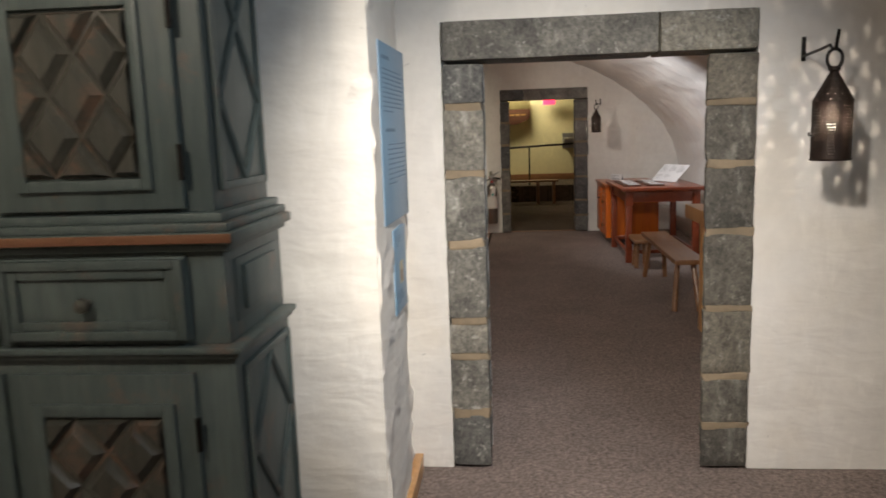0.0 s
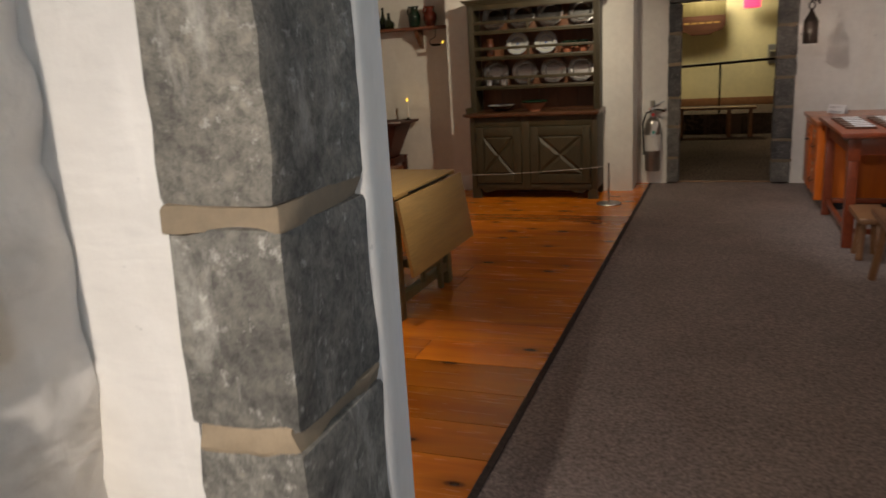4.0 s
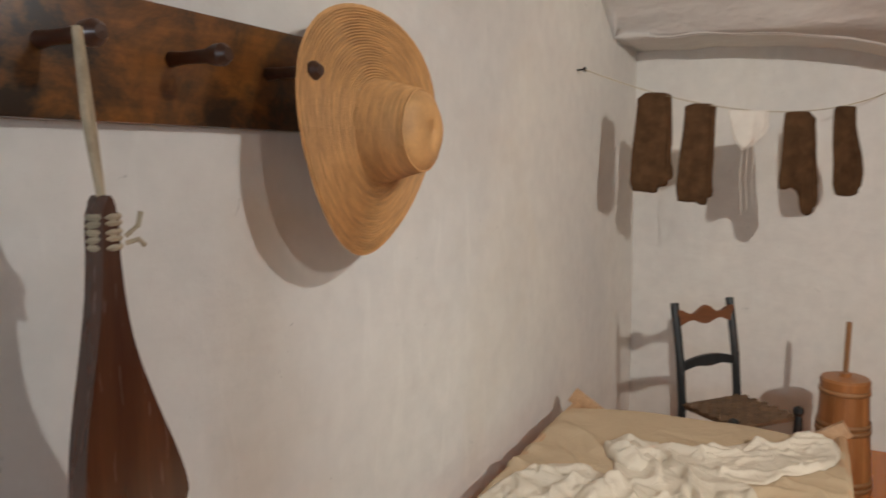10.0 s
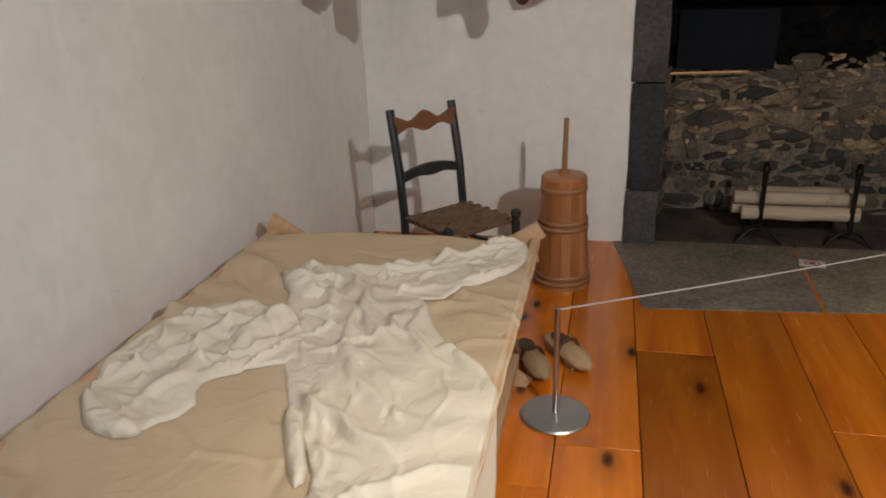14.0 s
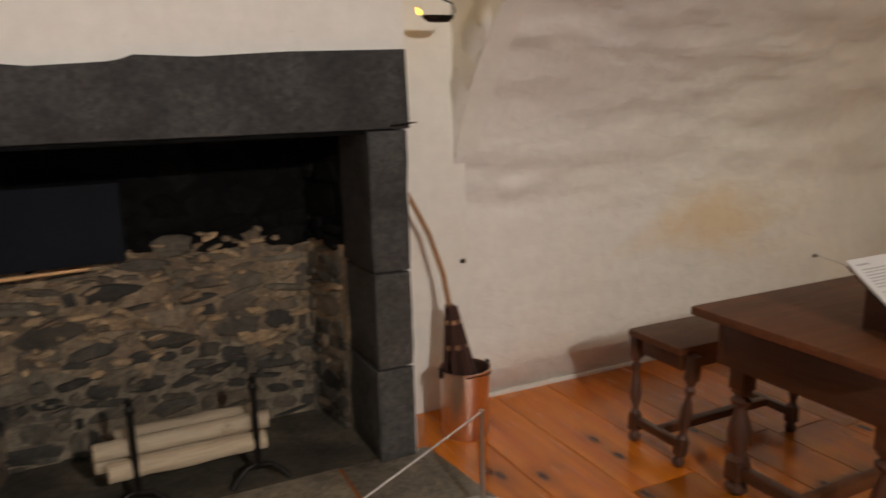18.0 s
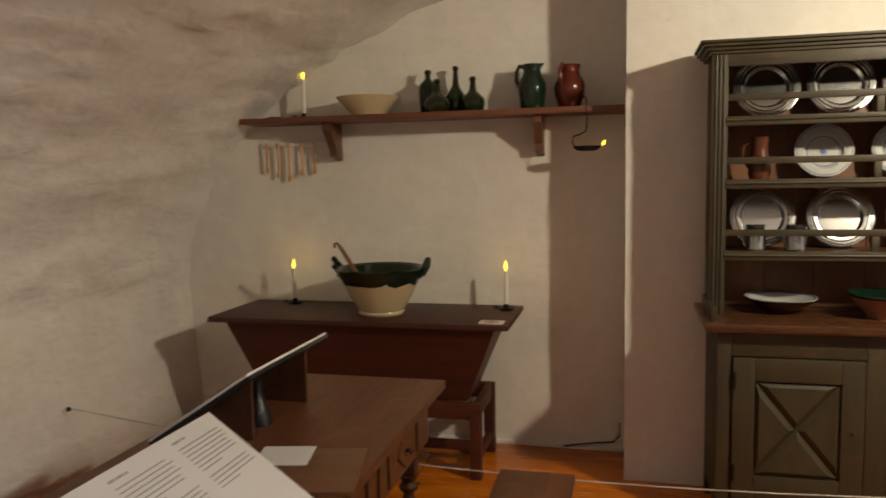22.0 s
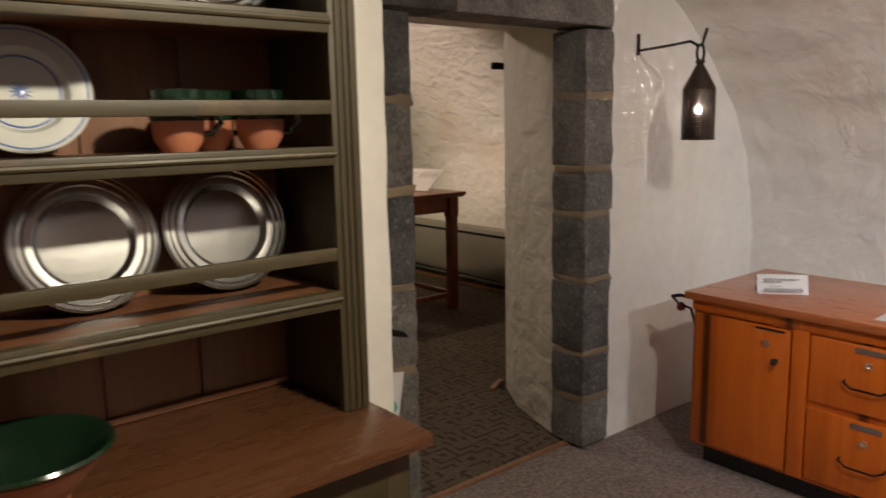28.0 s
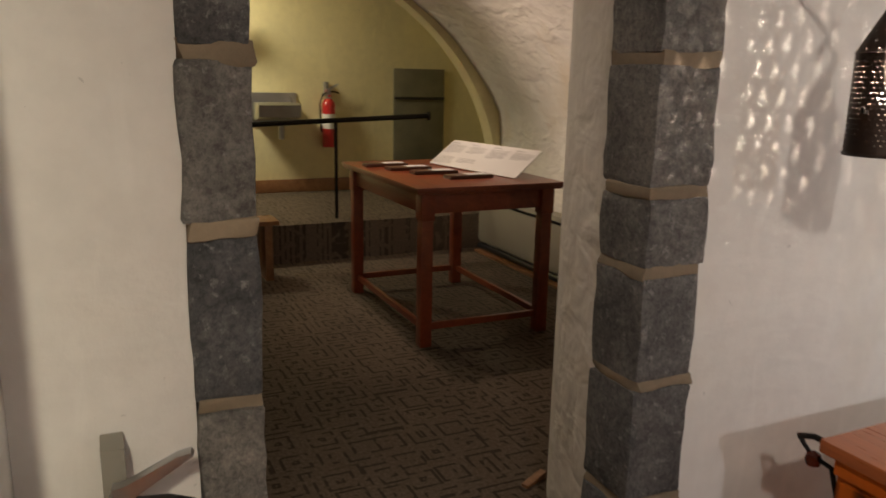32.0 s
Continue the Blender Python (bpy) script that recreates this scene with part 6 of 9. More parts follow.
betty_lamp(-4.72, 7.05, 1.765, 90, "small black iron oil lamp with amber flame hung above the broom")
bulb(-4.72, 6.96, 1.82, 0.25, (1.0, 0.62, 0.1), 0.01)
betty_lamp(-2.62, 10.66, 1.625, 180, "small black iron oil lamp with amber flame hung from the shelf")

# stanchions and cord
def stanchion(x, y):
    t = thing("stanchion", pose(x, y, 0), "low grey steel barrier post on a round base", "barrier post", "cord barrier posts")
    part("base", lathe(B(), [(0.001, 0), (0.116, 0), (0.119, 0.006), (0.114, 0.012), (0.012, 0.016), (0.001, 0.016)], 32), STEEL, t)
    part("post", tube(B(), (0, 0, 0.012), (0, 0, 0.405), 0.0095, n=12), STEEL, t)
    return t


for x, y in ((-2.89, 4.83), (-4.08, 6.87), (-0.575, 9.78)):
    stanchion(x, y)


def cord(a, b, sag, label):
    a, b = Vector(a), Vector(b)
    pts = [a.lerp(b, i / 14) - Vector((0, 0, sag * 4 * (i / 14) * (1 - i / 14))) for i in range(15)]
    o = a.copy()
    solo("barrier_cord", wire(B(), [p - o for p in pts], 0.003, 6), CORD, Matrix.Translation(o), label, "cord", "barrier cords")


cord((-2.89, 4.83, 0.40), (-4.08, 6.87, 0.40), 0.012, "thin pale barrier cord strung between two steel posts")
cord((-0.575, 9.78, 0.375), (-4.965, 9.74, 0.455), 0.125, "thin pale barrier cord from a steel post to a wall pin")


# ================================================================ alcove wall: peg rail, hat, hook board, washing line
def peg_rail():
    t = thing("peg_rail", pose(-1.14, S1 + 0.004, 1.60), "worn brown wooden peg rail with turned pegs", "coat rack")
    part("board", bx(-0.40, 0.36, 0.0, 0.022, 0, 0.19, 0.004), wood("worn_brown_black_paint", (0.16, 0.055, 0.010), (0.36, 0.14, 0.026), 0.35, 8, 0, wear=(0.010, 0.008, 0.006), wear_amount=0.95, wear_from=0.42, coat=0.3), t)
    for x in (0.242, 0.013, -0.225):
        part("peg", lathe(B(), [(0.001, 0), (0.013, 0), (0.010, 0.03), (0.0115, 0.08), (0.017, 0.096), (0.018, 0.112), (0.010, 0.124), (0.001, 0.125)], 14, pose(x, 0.02, 0.105, -90)), DARK_OAK, t)


peg_rail()


def straw_hat():
    t = thing("straw_hat", pose(-1.56, S1 + 0.13, 1.60, -90, 0, 0), "plaited straw hat with a wide brim hung on a peg", "hat")
    bm, n = B(), 56
    brim = [(0.255, -0.004), (0.258, 0.0), (0.2, 0.006), (0.15, 0.012), (0.105, 0.02)]
    crown = [(0.105, 0.02), (0.098, 0.05), (0.088, 0.10), (0.078, 0.125), (0.055, 0.14), (0.001, 0.145)]
    for name, prof in (("brim", brim), ("crown", crown)):
        bm = lathe(B(), prof, n)
        for v in bm.verts:
            a = math.atan2(v.co.y, v.co.x)
            v.co.z += (0.025 * math.sin(2 * a + 0.6) * (v.co.x ** 2 + v.co.y ** 2) / 0.065) if name == "brim" else 0
        ob = part(name, bm, STRAW, t, "", 60)
        s = ob.modifiers.new("t", "SOLIDIFY")
        s.thickness = 0.005
    for i in range(26):
        r0 = 0.105 + i * 0.0058
        bm = B()
        wire(bm, [(r0 * math.cos(2 * math.pi * k / 48), r0 * math.sin(2 * math.pi * k / 48), 0.024 - (r0 - 0.105) * 0.145 + 0.025 * math.sin(4 * math.pi * k / 48 + 0.6) * r0 * r0 / 0.065) for k in range(49)], 0.0026, 5)
        part("braid", bm, STRAW, t)
    for i in range(20):
        z0 = 0.022 + i * 0.0052
        r0 = 0.106 - i * 0.0013
        part("braid", wire(B(), [(r0 * math.cos(2 * math.pi * k / 40), r0 * math.sin(2 * math.pi * k / 40), z0) for k in range(41)], 0.0026, 5), STRAW, t)


straw_hat()


def hook_board():
    """A carved wooden neck yoke half: narrow neck, wide belly, hooked notch below."""
    t = thing("wooden_yoke", pose(-0.872, S1 + 0.145, 0.196) @ Matrix.Diagonal((0.875, 0.875, 0.875, 1)), "dark polished wooden yoke piece hung on a rope", "yoke")
    poly = [(0.022, 1.49), (-0.022, 1.49), (-0.02, 1.40), (-0.035, 1.28), (-0.08, 1.17), (-0.125, 1.06), (-0.14, 1.005), (-0.13, 0.985), (-0.085, 0.965), (-0.045, 0.935), (-0.03, 0.895), (-0.035, 0.86), (-0.06, 0.84),
            (-0.10, 0.845), (-0.125, 0.865), (-0.13, 0.80), (-0.11, 0.74), (-0.05, 0.70), (0.01, 0.70), (0.05, 0.76), (0.07, 0.86), (0.082, 1.0), (0.08, 1.12), (0.055, 1.25), (0.03, 1.36)]
    slim = lambda z: 0.60 + 0.27 * max(0.0, min(1.0, (1.38 - z) / 0.3))
    poly = [(x * slim(z) + 0.004, z) for x, z in poly]
    part("body", prism(B(), rounded(poly, 2), 0.002, 0.04, 1, 0.014), YOKE_WOOD, t)
    part("rope", wire(B(), [(0.0, 0.02, 1.47), (0.012, 0.022, 1.6), (0.03, 0.03, 1.72)], 0.006, 8), ROPE, t)
    part("rope", wire(B(), [(0.0, 0.02, 1.47), (0.024, 0.026, 1.6), (0.038, 0.036, 1.72)], 0.006, 8), ROPE, t)
    bm = B()
    for k in range(5):
        lathe(bm, [(0.022, -0.005), (0.026, 0.0), (0.022, 0.005)], 12, pose(0, 0.02, 1.415 + k * 0.011, 8 * (k % 2)) @ Matrix.Diagonal((1, 0.95, 1, 1)))
    wire(bm, [(-0.015, 0.045, 1.43), (-0.03, 0.055, 1.445), (-0.036, 0.055, 1.465)], 0.004, 6)
    wire(bm, [(-0.015, 0.045, 1.42), (-0.03, 0.055, 1.425), (-0.04, 0.055, 1.415)], 0.004, 6)
    part("knot", bm, ROPE, t)
    part("thong", wire(B(), [(-0.04, 0.02, 0.93), (-0.047, 0.02, 0.84)], 0.004, 6), ROPE, t)


hook_board()

LINE_A, LINE_B = Vector((-3.47, S1 + 0.03, 1.93)), Vector((W_BREAST + 0.03, 5.05, 1.945))


def on_line(s):
    k = 4 * s * (1 - s)
    return LINE_A.lerp(LINE_B, s) + Vector((0.127 * k, 0.105 * k, -0.195 * k))


solo("washing_line", wire(B(), [on_line(i / 24) - LINE_A for i in range(25)], 0.0025, 6), ROPE, Matrix.Translation(LINE_A), "thin hemp washing line tied across the alcove corner", "line")
for p, q in ((LINE_A, (0, -1, 0)), (LINE_B, (-1, 0, 0))):
    bm = lathe(B(), [(0.001, 0), (0.004, 0), (0.004, 0.03), (0.012, 0.034), (0.012, 0.04), (0.001, 0.042)], 10)
    d = Vector(q)
    solo("wall_nail", bm, IRON, Matrix.Translation(p + d * 0.034) @ (-d).to_track_quat("Z", "Y").to_matrix().to_4x4(), "small black iron nail in the plaster holding the line", "nail", "line nails")


def hanging(name, s, w, poly, material, label, group, bulge=0.012, wide=0.92, lean=0.0):
    """Cloth pegged over the line: an outline in (along, down) with soft swells, doubled."""
    d = (on_line(s + 0.02) - on_line(s - 0.02)).normalized()
    d.z = 0
    m = Matrix.Translation(on_line(s)) @ Matrix.Rotation(math.atan2(d.y, d.x), 4, "Z")
    t = thing(name, m, label, "clothing", group)
    for k, side in enumerate((-1, 1)):
        pl = rounded([(x * (1 if side < 0 else 0.9) + (0.026 if side > 0 else -0.006), (0.05 if z > -0.001 else z) * (1 if side < 0 else 0.93)) for x, z in poly], 1)
        pl = [(x * wide * (0.84 + 0.42 * min(0.4, -min(z, 0.0))) + lean * z, min(z, 0.0)) for x, z in pl]
        bm = cloth(pl, 0.012, lambda x, z, e: (x, side * (0.004 + 0.006 * min(1, e / 0.02) * min(1, -z / 0.1)) + bulge * noise.noise(Vector((x * 22, z * 6, s * 30 + k))) * min(1, -z / 0.08), z))
        ob = part("front_layer" if side < 0 else "back_layer", bm, material, t, "", 80)
        sol = ob.modifiers.new("t", "SOLIDIFY")
        sol.thickness = 0.004
    return t


SOCK_A = [(-0.081, 0.0), (0.081, 0.0), (0.086, -0.2), (0.07, -0.31), (0.088, -0.36), (0.08, -0.41), (0.04, -0.405), (0.03, -0.44), (-0.03, -0.43), (-0.105, -0.425), (-0.095, -0.25)]
SOCK_B = [(-0.078, 0.0), (0.078, 0.0), (0.068, -0.2), (0.05, -0.33), (0.062, -0.44), (0.02, -0.445), (0.0, -0.43), (-0.05, -0.43), (-0.108, -0.42), (-0.095, -0.2)]
SOCK_C = [(-0.093, 0.0), (0.093, 0.0), (0.107, -0.27), (0.117, -0.34), (0.105, -0.36), (0.117, -0.42), (0.10, -0.465), (0.055, -0.47), (0.025, -0.435), (0.02, -0.36), (-0.03, -0.335), (-0.07, -0.35), (-0.114, -0.34), (-0.10, -0.18)]
SOCK_D = [(-0.079, 0.0), (0.079, 0.0), (0.10, -0.15), (0.15, -0.28), (0.155, -0.36), (0.12, -0.385), (0.13, -0.40), (0.05, -0.415), (-0.05, -0.40), (-0.065, -0.2)]
for s, poly in ((0.162, SOCK_A), (0.276, SOCK_B), (0.545, SOCK_C), (0.685, SOCK_D)):
    hanging("wool_stocking", s, 0.14, poly, WOOL, "brown knitted wool stocking hung over the line", "stockings on the line", 0.012)
hanging("white_coif", 0.397, 0.17, [(-0.12, 0.0), (0.12, 0.0), (0.13, -0.06), (0.09, -0.12), (0.03, -0.15), (-0.01, -0.185), (-0.06, -0.13), (-0.10, -0.05)], WHITE_CLOTH, "white cotton cap with long ties hung over the line", "", 0.02)
m = on_line(0.397)
for k, off in enumerate((-0.015, 0.012, 0.04)):
    part("tie", wire(B(), [(off, 0, -0.14), (off - 0.006, 0.004, -0.3), (off + 0.004, 0, -0.46 + 0.02 * k)], 0.0022, 5), WHITE_CLOTH, bpy.data.objects["white_coif"])


def clog(x, y, rz):
    t = thing("wooden_clog", pose(x, y, 0, 0, 0, rz), "pale carved wooden clog with leather strap beside the cot", "shoe", "pair of clogs")
    bm = B()
    sec = [(-0.13, 0.035, 0.06, 0.035), (-0.11, 0.04, 0.07, 0.03), (-0.03, 0.042, 0.065, 0.02), (0.04, 0.048, 0.075, 0.012), (0.09, 0.045, 0.075, 0.01), (0.125, 0.03, 0.06, 0.016), (0.15, 0.008, 0.05, 0.034)]
    rings = []
    for px, w, h, z0 in sec:
        rings.append([bm.verts.new((px, w * math.cos(a), z0 + (h - z0) * (0.5 + 0.5 * math.sin(a)))) for a in [2 * math.pi * i / 14 for i in range(14)]])
    for a, c in zip(rings, rings[1:]):
        for i in range(14):
            bm.faces.new((a[i], a[(i + 1) % 14], c[(i + 1) % 14], c[i]))
    bm.faces.new(rings[0][::-1])
    bm.faces.new(rings[-1])
    part("sole", bm, TAN_LEATHER, t)
    # the sole is solid: a dark disc paints the shade of its hollow
    part("opening", lathe(B(), [(0.001, 0.0), (0.028, 0.0), (0.03, 0.006), (0.001, 0.003)], 16, pose(-0.06, 0, 0.066) @ Matrix.Diagonal((1.7, 1, 1, 1))), DARK_OAK, t)
    part("heel", bx(-0.125, -0.07, -0.03, 0.03, 0.0, 0.04, 0.006), TAN_LEATHER, t)
    part("ball", bx(0.02, 0.08, -0.035, 0.035, 0.0, 0.03, 0.006), TAN_LEATHER, t)
    part("strap", wire(B(), [(0.0, -0.046, 0.05), (0.005, -0.03, 0.085), (0.01, 0.0, 0.098), (0.005, 0.03, 0.085), (0.0, 0.046, 0.05)], 0.007, 8), DARK_OAK, t)


clog(-3.2, 4.72, 25)
clog(-3.28, 4.85, 35)

# pins and wires in the west wall
for x, y, z in ((W_WALL + 0.03, 7.27, 0.72), (-4.985, 9.74, 0.45)):
    solo("wall_pin", lathe(B(), [(0.001, 0), (0.010, 0), (0.012, 0.006), (0.010, 0.014), (0.004, 0.02), (0.001, 0.02)], 12), IRON, pose(x, y, z, 0, 90), "small dark metal pin fixed in the plaster wall", "pin", "wall pins")
solo("baseboard_west", bx(-5.03, -4.985, 7.26, 10.88, -0.02, 0.02, 0.004), PLASTER_SMOOTH, Matrix(), "narrow white fillet along the foot of the wall", "skirting", kind="structure")

solo("baseboard_north", bx(-4.98, -2.44, N_SHELF - 0.02, N_SHELF + 0.01, -0.02, 0.022, 0.004), PLASTER_SMOOTH, Matrix(), "narrow white fillet along the foot of the north wall", "skirting", kind="structure")
solo("power_cable", wire(B(), [(0, 0, 0.16), (0.0, -0.01, 0.09), (-0.03, -0.015, 0.055), (-0.12, -0.012, 0.045), (-0.24, -0.01, 0.025), (-0.30, -0.01, 0.012)], 0.005, 6), BLACK_PLASTIC, pose(-2.455, N_SHELF - 0.015, 0.0), "short black cable along the wall foot", "cable")

# ================================================================ entry room: armoire
def diamond_panel(t, mat_hi, mat_lo, cols, rows, x0, x1, z0, z1, y, parent):
    """A field of pyramid-cut lozenges in a recessed panel, half lozenges along the edges."""
    part("field", bx(x0, x1, y, y + 0.01, z0, z1, 0.001), mat_lo, parent)
    w, h = (x1 - x0) / cols, (z1 - z0) / rows
    cells = []
    for i in range(cols + 1):
        for j in range(rows * 2 + 1):
            cx, cz = x0 + (i + 0.5 * (j % 2)) * w, z0 + j * h / 2
            cells.append((cx, cz))
    for cx, cz in cells:
        poly = [(cx - w / 2, cz), (cx, cz - h / 2), (cx + w / 2, cz), (cx, cz + h / 2)]
        clip = [(min(x1, max(x0, px)), min(z1, max(z0, pz))) for px, pz in poly]
        uniq = []
        for p in clip:
            if not any(abs(p[0] - q[0]) < 1e-4 and abs(p[1] - q[1]) < 1e-4 for q in uniq):
                uniq.append(p)
        if len(uniq) < 3:
            continue
        mx, mz = sum(p[0] for p in uniq) / len(uniq), sum(p[1] for p in uniq) / len(uniq)
        bm = B()
        lo = [bm.verts.new((mx + (px - mx) * 0.93, y, mz + (pz - mz) * 0.93)) for px, pz in uniq]
        hi = [bm.verts.new((mx + (px - mx) * 0.6, y - 0.019, mz + (pz - mz) * 0.6)) for px, pz in uniq]
        n = len(uniq)
        for i in range(n):
            bm.faces.new((lo[i], lo[(i + 1) % n], hi[(i + 1) % n], hi[i]))
        bm.faces.new(hi)
        part("lozenge", bm, mat_hi, parent, smooth=15)


def armoire():
    t = thing("armoire", pose(-1.19, 1.82, 0), "tall two-part armoire in worn blue-green paint with diamond-point doors", "wardrobe")
    # lower body, waist, upper body; local x -0.56..0.56, y -0.23 (front)..0.21
    part("lower_body", bx(-0.555, 0.555, -0.205, 0.21, 0.08, 1.0, 0.004), BLUE_PAINT, t)
    part("plinth", bx(-0.58, 0.58, -0.235, 0.21, 0.0, 0.08, 0.006), BLUE_PAINT, t)
    part("drawer_body", bx(-0.545, 0.545, -0.205, 0.21, 1.03, 1.25, 0.004), BLUE_PAINT, t)
    part("upper_body", bx(-0.52, 0.52, -0.175, 0.21, 1.335, 2.22, 0.004), BLUE_PAINT, t)
    for z, p, h, mm in ((1.0, 0.02, 0.014, BLUE_PAINT), (1.014, 0.032, 0.016, BLUE_PAINT)):
        part("mid_moulding", bx(-0.55 - p, 0.55 + p, -0.205 - p, 0.21, z, z + h, 0.005), mm, t)
    for z, p, h, mm in ((1.25, 0.02, 0.018, BLUE_PAINT), (1.268, 0.038, 0.026, BLUE_PAINT), (1.294, 0.024, 0.02, BLUE_PAINT), (1.314, 0.005, 0.021, BLUE_PAINT)):
        part("waist_moulding", bx(-0.545 - p, 0.545 + p, -0.205 - p, 0.21, z, z + h, 0.006), mm, t)
    part("rubbed_edge", bx(-0.58, 0.58, -0.247, -0.2425, 1.271, 1.292, 0.002), EDGE_WOOD, t, "orange wood where the paint has rubbed off")
    for z, p, h in ((2.22, 0.02, 0.03), (2.25, 0.05, 0.03), (2.28, 0.08, 0.03)):
        part("cornice", bx(-0.52 - p, 0.52 + p, -0.175 - p, 0.21, z, z + h, 0.006), BLUE_PAINT, t)
    for s in (-1, 1):
        c = 0.235 * s
        # upper door
        y = -0.20
        d = part("upper_door", bx(c - 0.225, c + 0.225, y, y + 0.024, 1.345, 2.17, 0.004), BLUE_PAINT, t)
        for z0, z1 in ((1.42, 1.785), (1.845, 2.12)):
            bm = B()
            for a, b_, e, f in ((c - 0.16, c - 0.135, z0 - 0.03, z1 + 0.03), (c + 0.135, c + 0.16, z0 - 0.03, z1 + 0.03), (c - 0.135, c + 0.135, z0 - 0.03, z0 - 0.005), (c - 0.135, c + 0.135, z1 + 0.005, z1 + 0.03)):
                box(bm, a, b_, y - 0.014, y, e, f, 0.004)
            part("panel_moulding", bm, BLUE_PAINT, d)
            diamond_panel(t, BLUE_PAINT_DARK, BLUE_PAINT_DARK, 2, 2, c - 0.135, c + 0.135, z0, z1, y - 0.002, d)
        for z in (1.45, 1.78, 2.08):
            part("hinge", tube(B(), (c + s * 0.229, y - 0.006, z - 0.04), (c + s * 0.229, y - 0.006, z + 0.04), 0.007, n=8), IRON, d)
        # drawer
        y = -0.225
        dr = part("drawer", bx(c - 0.22, c + 0.225, y, y + 0.02, 1.045, 1.24, 0.003), BLUE_PAINT, t)
        bm = B()
        for k, (g, dep) in enumerate(((0.0, 0.018), (0.022, 0.011))):
            a, b_, e, f, q = c - 0.22 + g, c + 0.225 - g, 1.05 + g, 1.236 - g, 0.022
            for r_ in ((a, a + q, e, f), (b_ - q, b_, e, f), (a + q, b_ - q, e, e + q), (a + q, b_ - q, f - q, f)):
                box(bm, r_[0], r_[1], y - dep, y, r_[2], r_[3], 0.004)
        part("drawer_moulding", bm, BLUE_PAINT, dr)
        part("knob", lathe(B(), [(0.001, 0), (0.009, 0), (0.008, 0.012), (0.018, 0.024), (0.016, 0.036), (0.001, 0.042)], 16, pose(c - 0.01, y, 1.135, 90)), BLUE_PAINT_DARK, dr)
        # lower door
        y = -0.225
        d = part("lower_door", bx(c - 0.222, c + 0.222, y, y + 0.02, 0.14, 0.965, 0.004), BLUE_PAINT, t)
        for z0, z1 in ((0.52, 0.86), (0.2, 0.45)):
            bm = B()
            for a, b_, e, f in ((c - 0.175, c - 0.145, z0 - 0.035, z1 + 0.035), (c + 0.145, c + 0.175, z0 - 0.035, z1 + 0.035), (c - 0.145, c + 0.145, z0 - 0.035, z0 - 0.005), (c - 0.145, c + 0.145, z1 + 0.005, z1 + 0.035)):
                box(bm, a, b_, y - 0.014, y, e, f, 0.004)
            part("panel_moulding", bm, BLUE_PAINT, d)
            diamond_panel(t, BLUE_PAINT_DARK, BLUE_PAINT_DARK, 2, 2, c - 0.145, c + 0.145, z0, z1, y - 0.002, d)
        for z in (0.25, 0.82):
            part("hinge", tube(B(), (c + s * 0.228, y - 0.006, z - 0.04), (c + s * 0.228, y - 0.006, z + 0.04), 0.007, n=8), IRON, d)
    # side panels facing the door: lozenges framed by raised strips
    for x, z0, z1, y0, y1 in ((0.52, 1.40, 2.16, -0.12, 0.16), (0.555, 0.16, 0.95, -0.15, 0.16)):
        sp = part("side_panel", bx(x, x + 0.006, y0, y1, z0, z1, 0.002), BLUE_PAINT, t)
        bm = B()
        for a, b_, e, f in ((y0 - 0.02, y0, z0 - 0.02, z1 + 0.02), (y1, y1 + 0.02, z0 - 0.02, z1 + 0.02), (y0, y1, z0 - 0.02, z0), (y0, y1, z1, z1 + 0.02)):
            box(bm, x, x + 0.014, a, b_, e, f, 0.004)
        part("panel_moulding", bm, BLUE_PAINT, sp)
        cy = (y0 + y1) / 2
        zs = (z0, (z0 + z1) / 2, z1)
        for za, zb in ((zs[0], zs[1]), (zs[1], zs[2])):
            zm = (za + zb) / 2
            for p, q in (((y0, zm), (cy, za)), ((cy, za), (y1, zm)), ((y1, zm), (cy, zb)), ((cy, zb), (y0, zm))):
                part("lozenge_strip", tube(B(), (x + 0.007, *p), (x + 0.007, *q), 0.011, n=6), BLUE_PAINT, sp)
    sp = part("side_panel", bx(0.545, 0.549, -0.15, 0.16, 1.07, 1.22, 0.002), BLUE_PAINT, t)
    part("raised_field", bx(0.549, 0.562, -0.11, 0.12, 1.09, 1.2, 0.012), BLUE_PAINT, sp)


armoire()


def text_lines(parent, m, w, lines, size, gap, material, seed):
    """Unreadable print as thin bars of ragged length."""
    r = random.Random(seed)
    bm = B()
    for k in range(lines):
        length = w * (r.uniform(0.88, 1.0) if k < lines - 1 else 0.45)
        x = 0
        while x < length - size:
            ww = min(r.uniform(size * 1.5, size * 5), length - x)
            box(bm, x, x + ww, -k * gap - size / 2, -k * gap + size / 2, 0, 0.0006)
            x += ww + size * 0.8
    ob = part("print", bm, material, parent, smooth=0)
    ob.matrix_local = m
    return ob


def wall_panel(name, y0, y1, z0, z1, x, blocks, label):
    t = thing(name, pose(x, (y0 + y1) / 2, (z0 + z1) / 2, 90, 0, 88.1), label, "sign", "blue exhibit panels", "")
    w, h = y1 - y0, z1 - z0
    # local x runs north along the wall, y up, z out of the wall
    part("board", bx(-w / 2, w / 2, -h / 2, h / 2, 0, 0.012, 0.002), BLUE_PANEL, t)
    part("backing", bx(-w / 2 + 0.002, w / 2 - 0.002, -h / 2 + 0.002, h / 2 - 0.002, -0.022, 0), BLACK_PLASTIC, t)
    for k, (u, v, ww, n, s, g) in enumerate(blocks):
        text_lines(t, pose(-w / 2 + u, h / 2 - v, 0.0122), ww, n, s, g, PANEL_INK, k + 3)
    return t


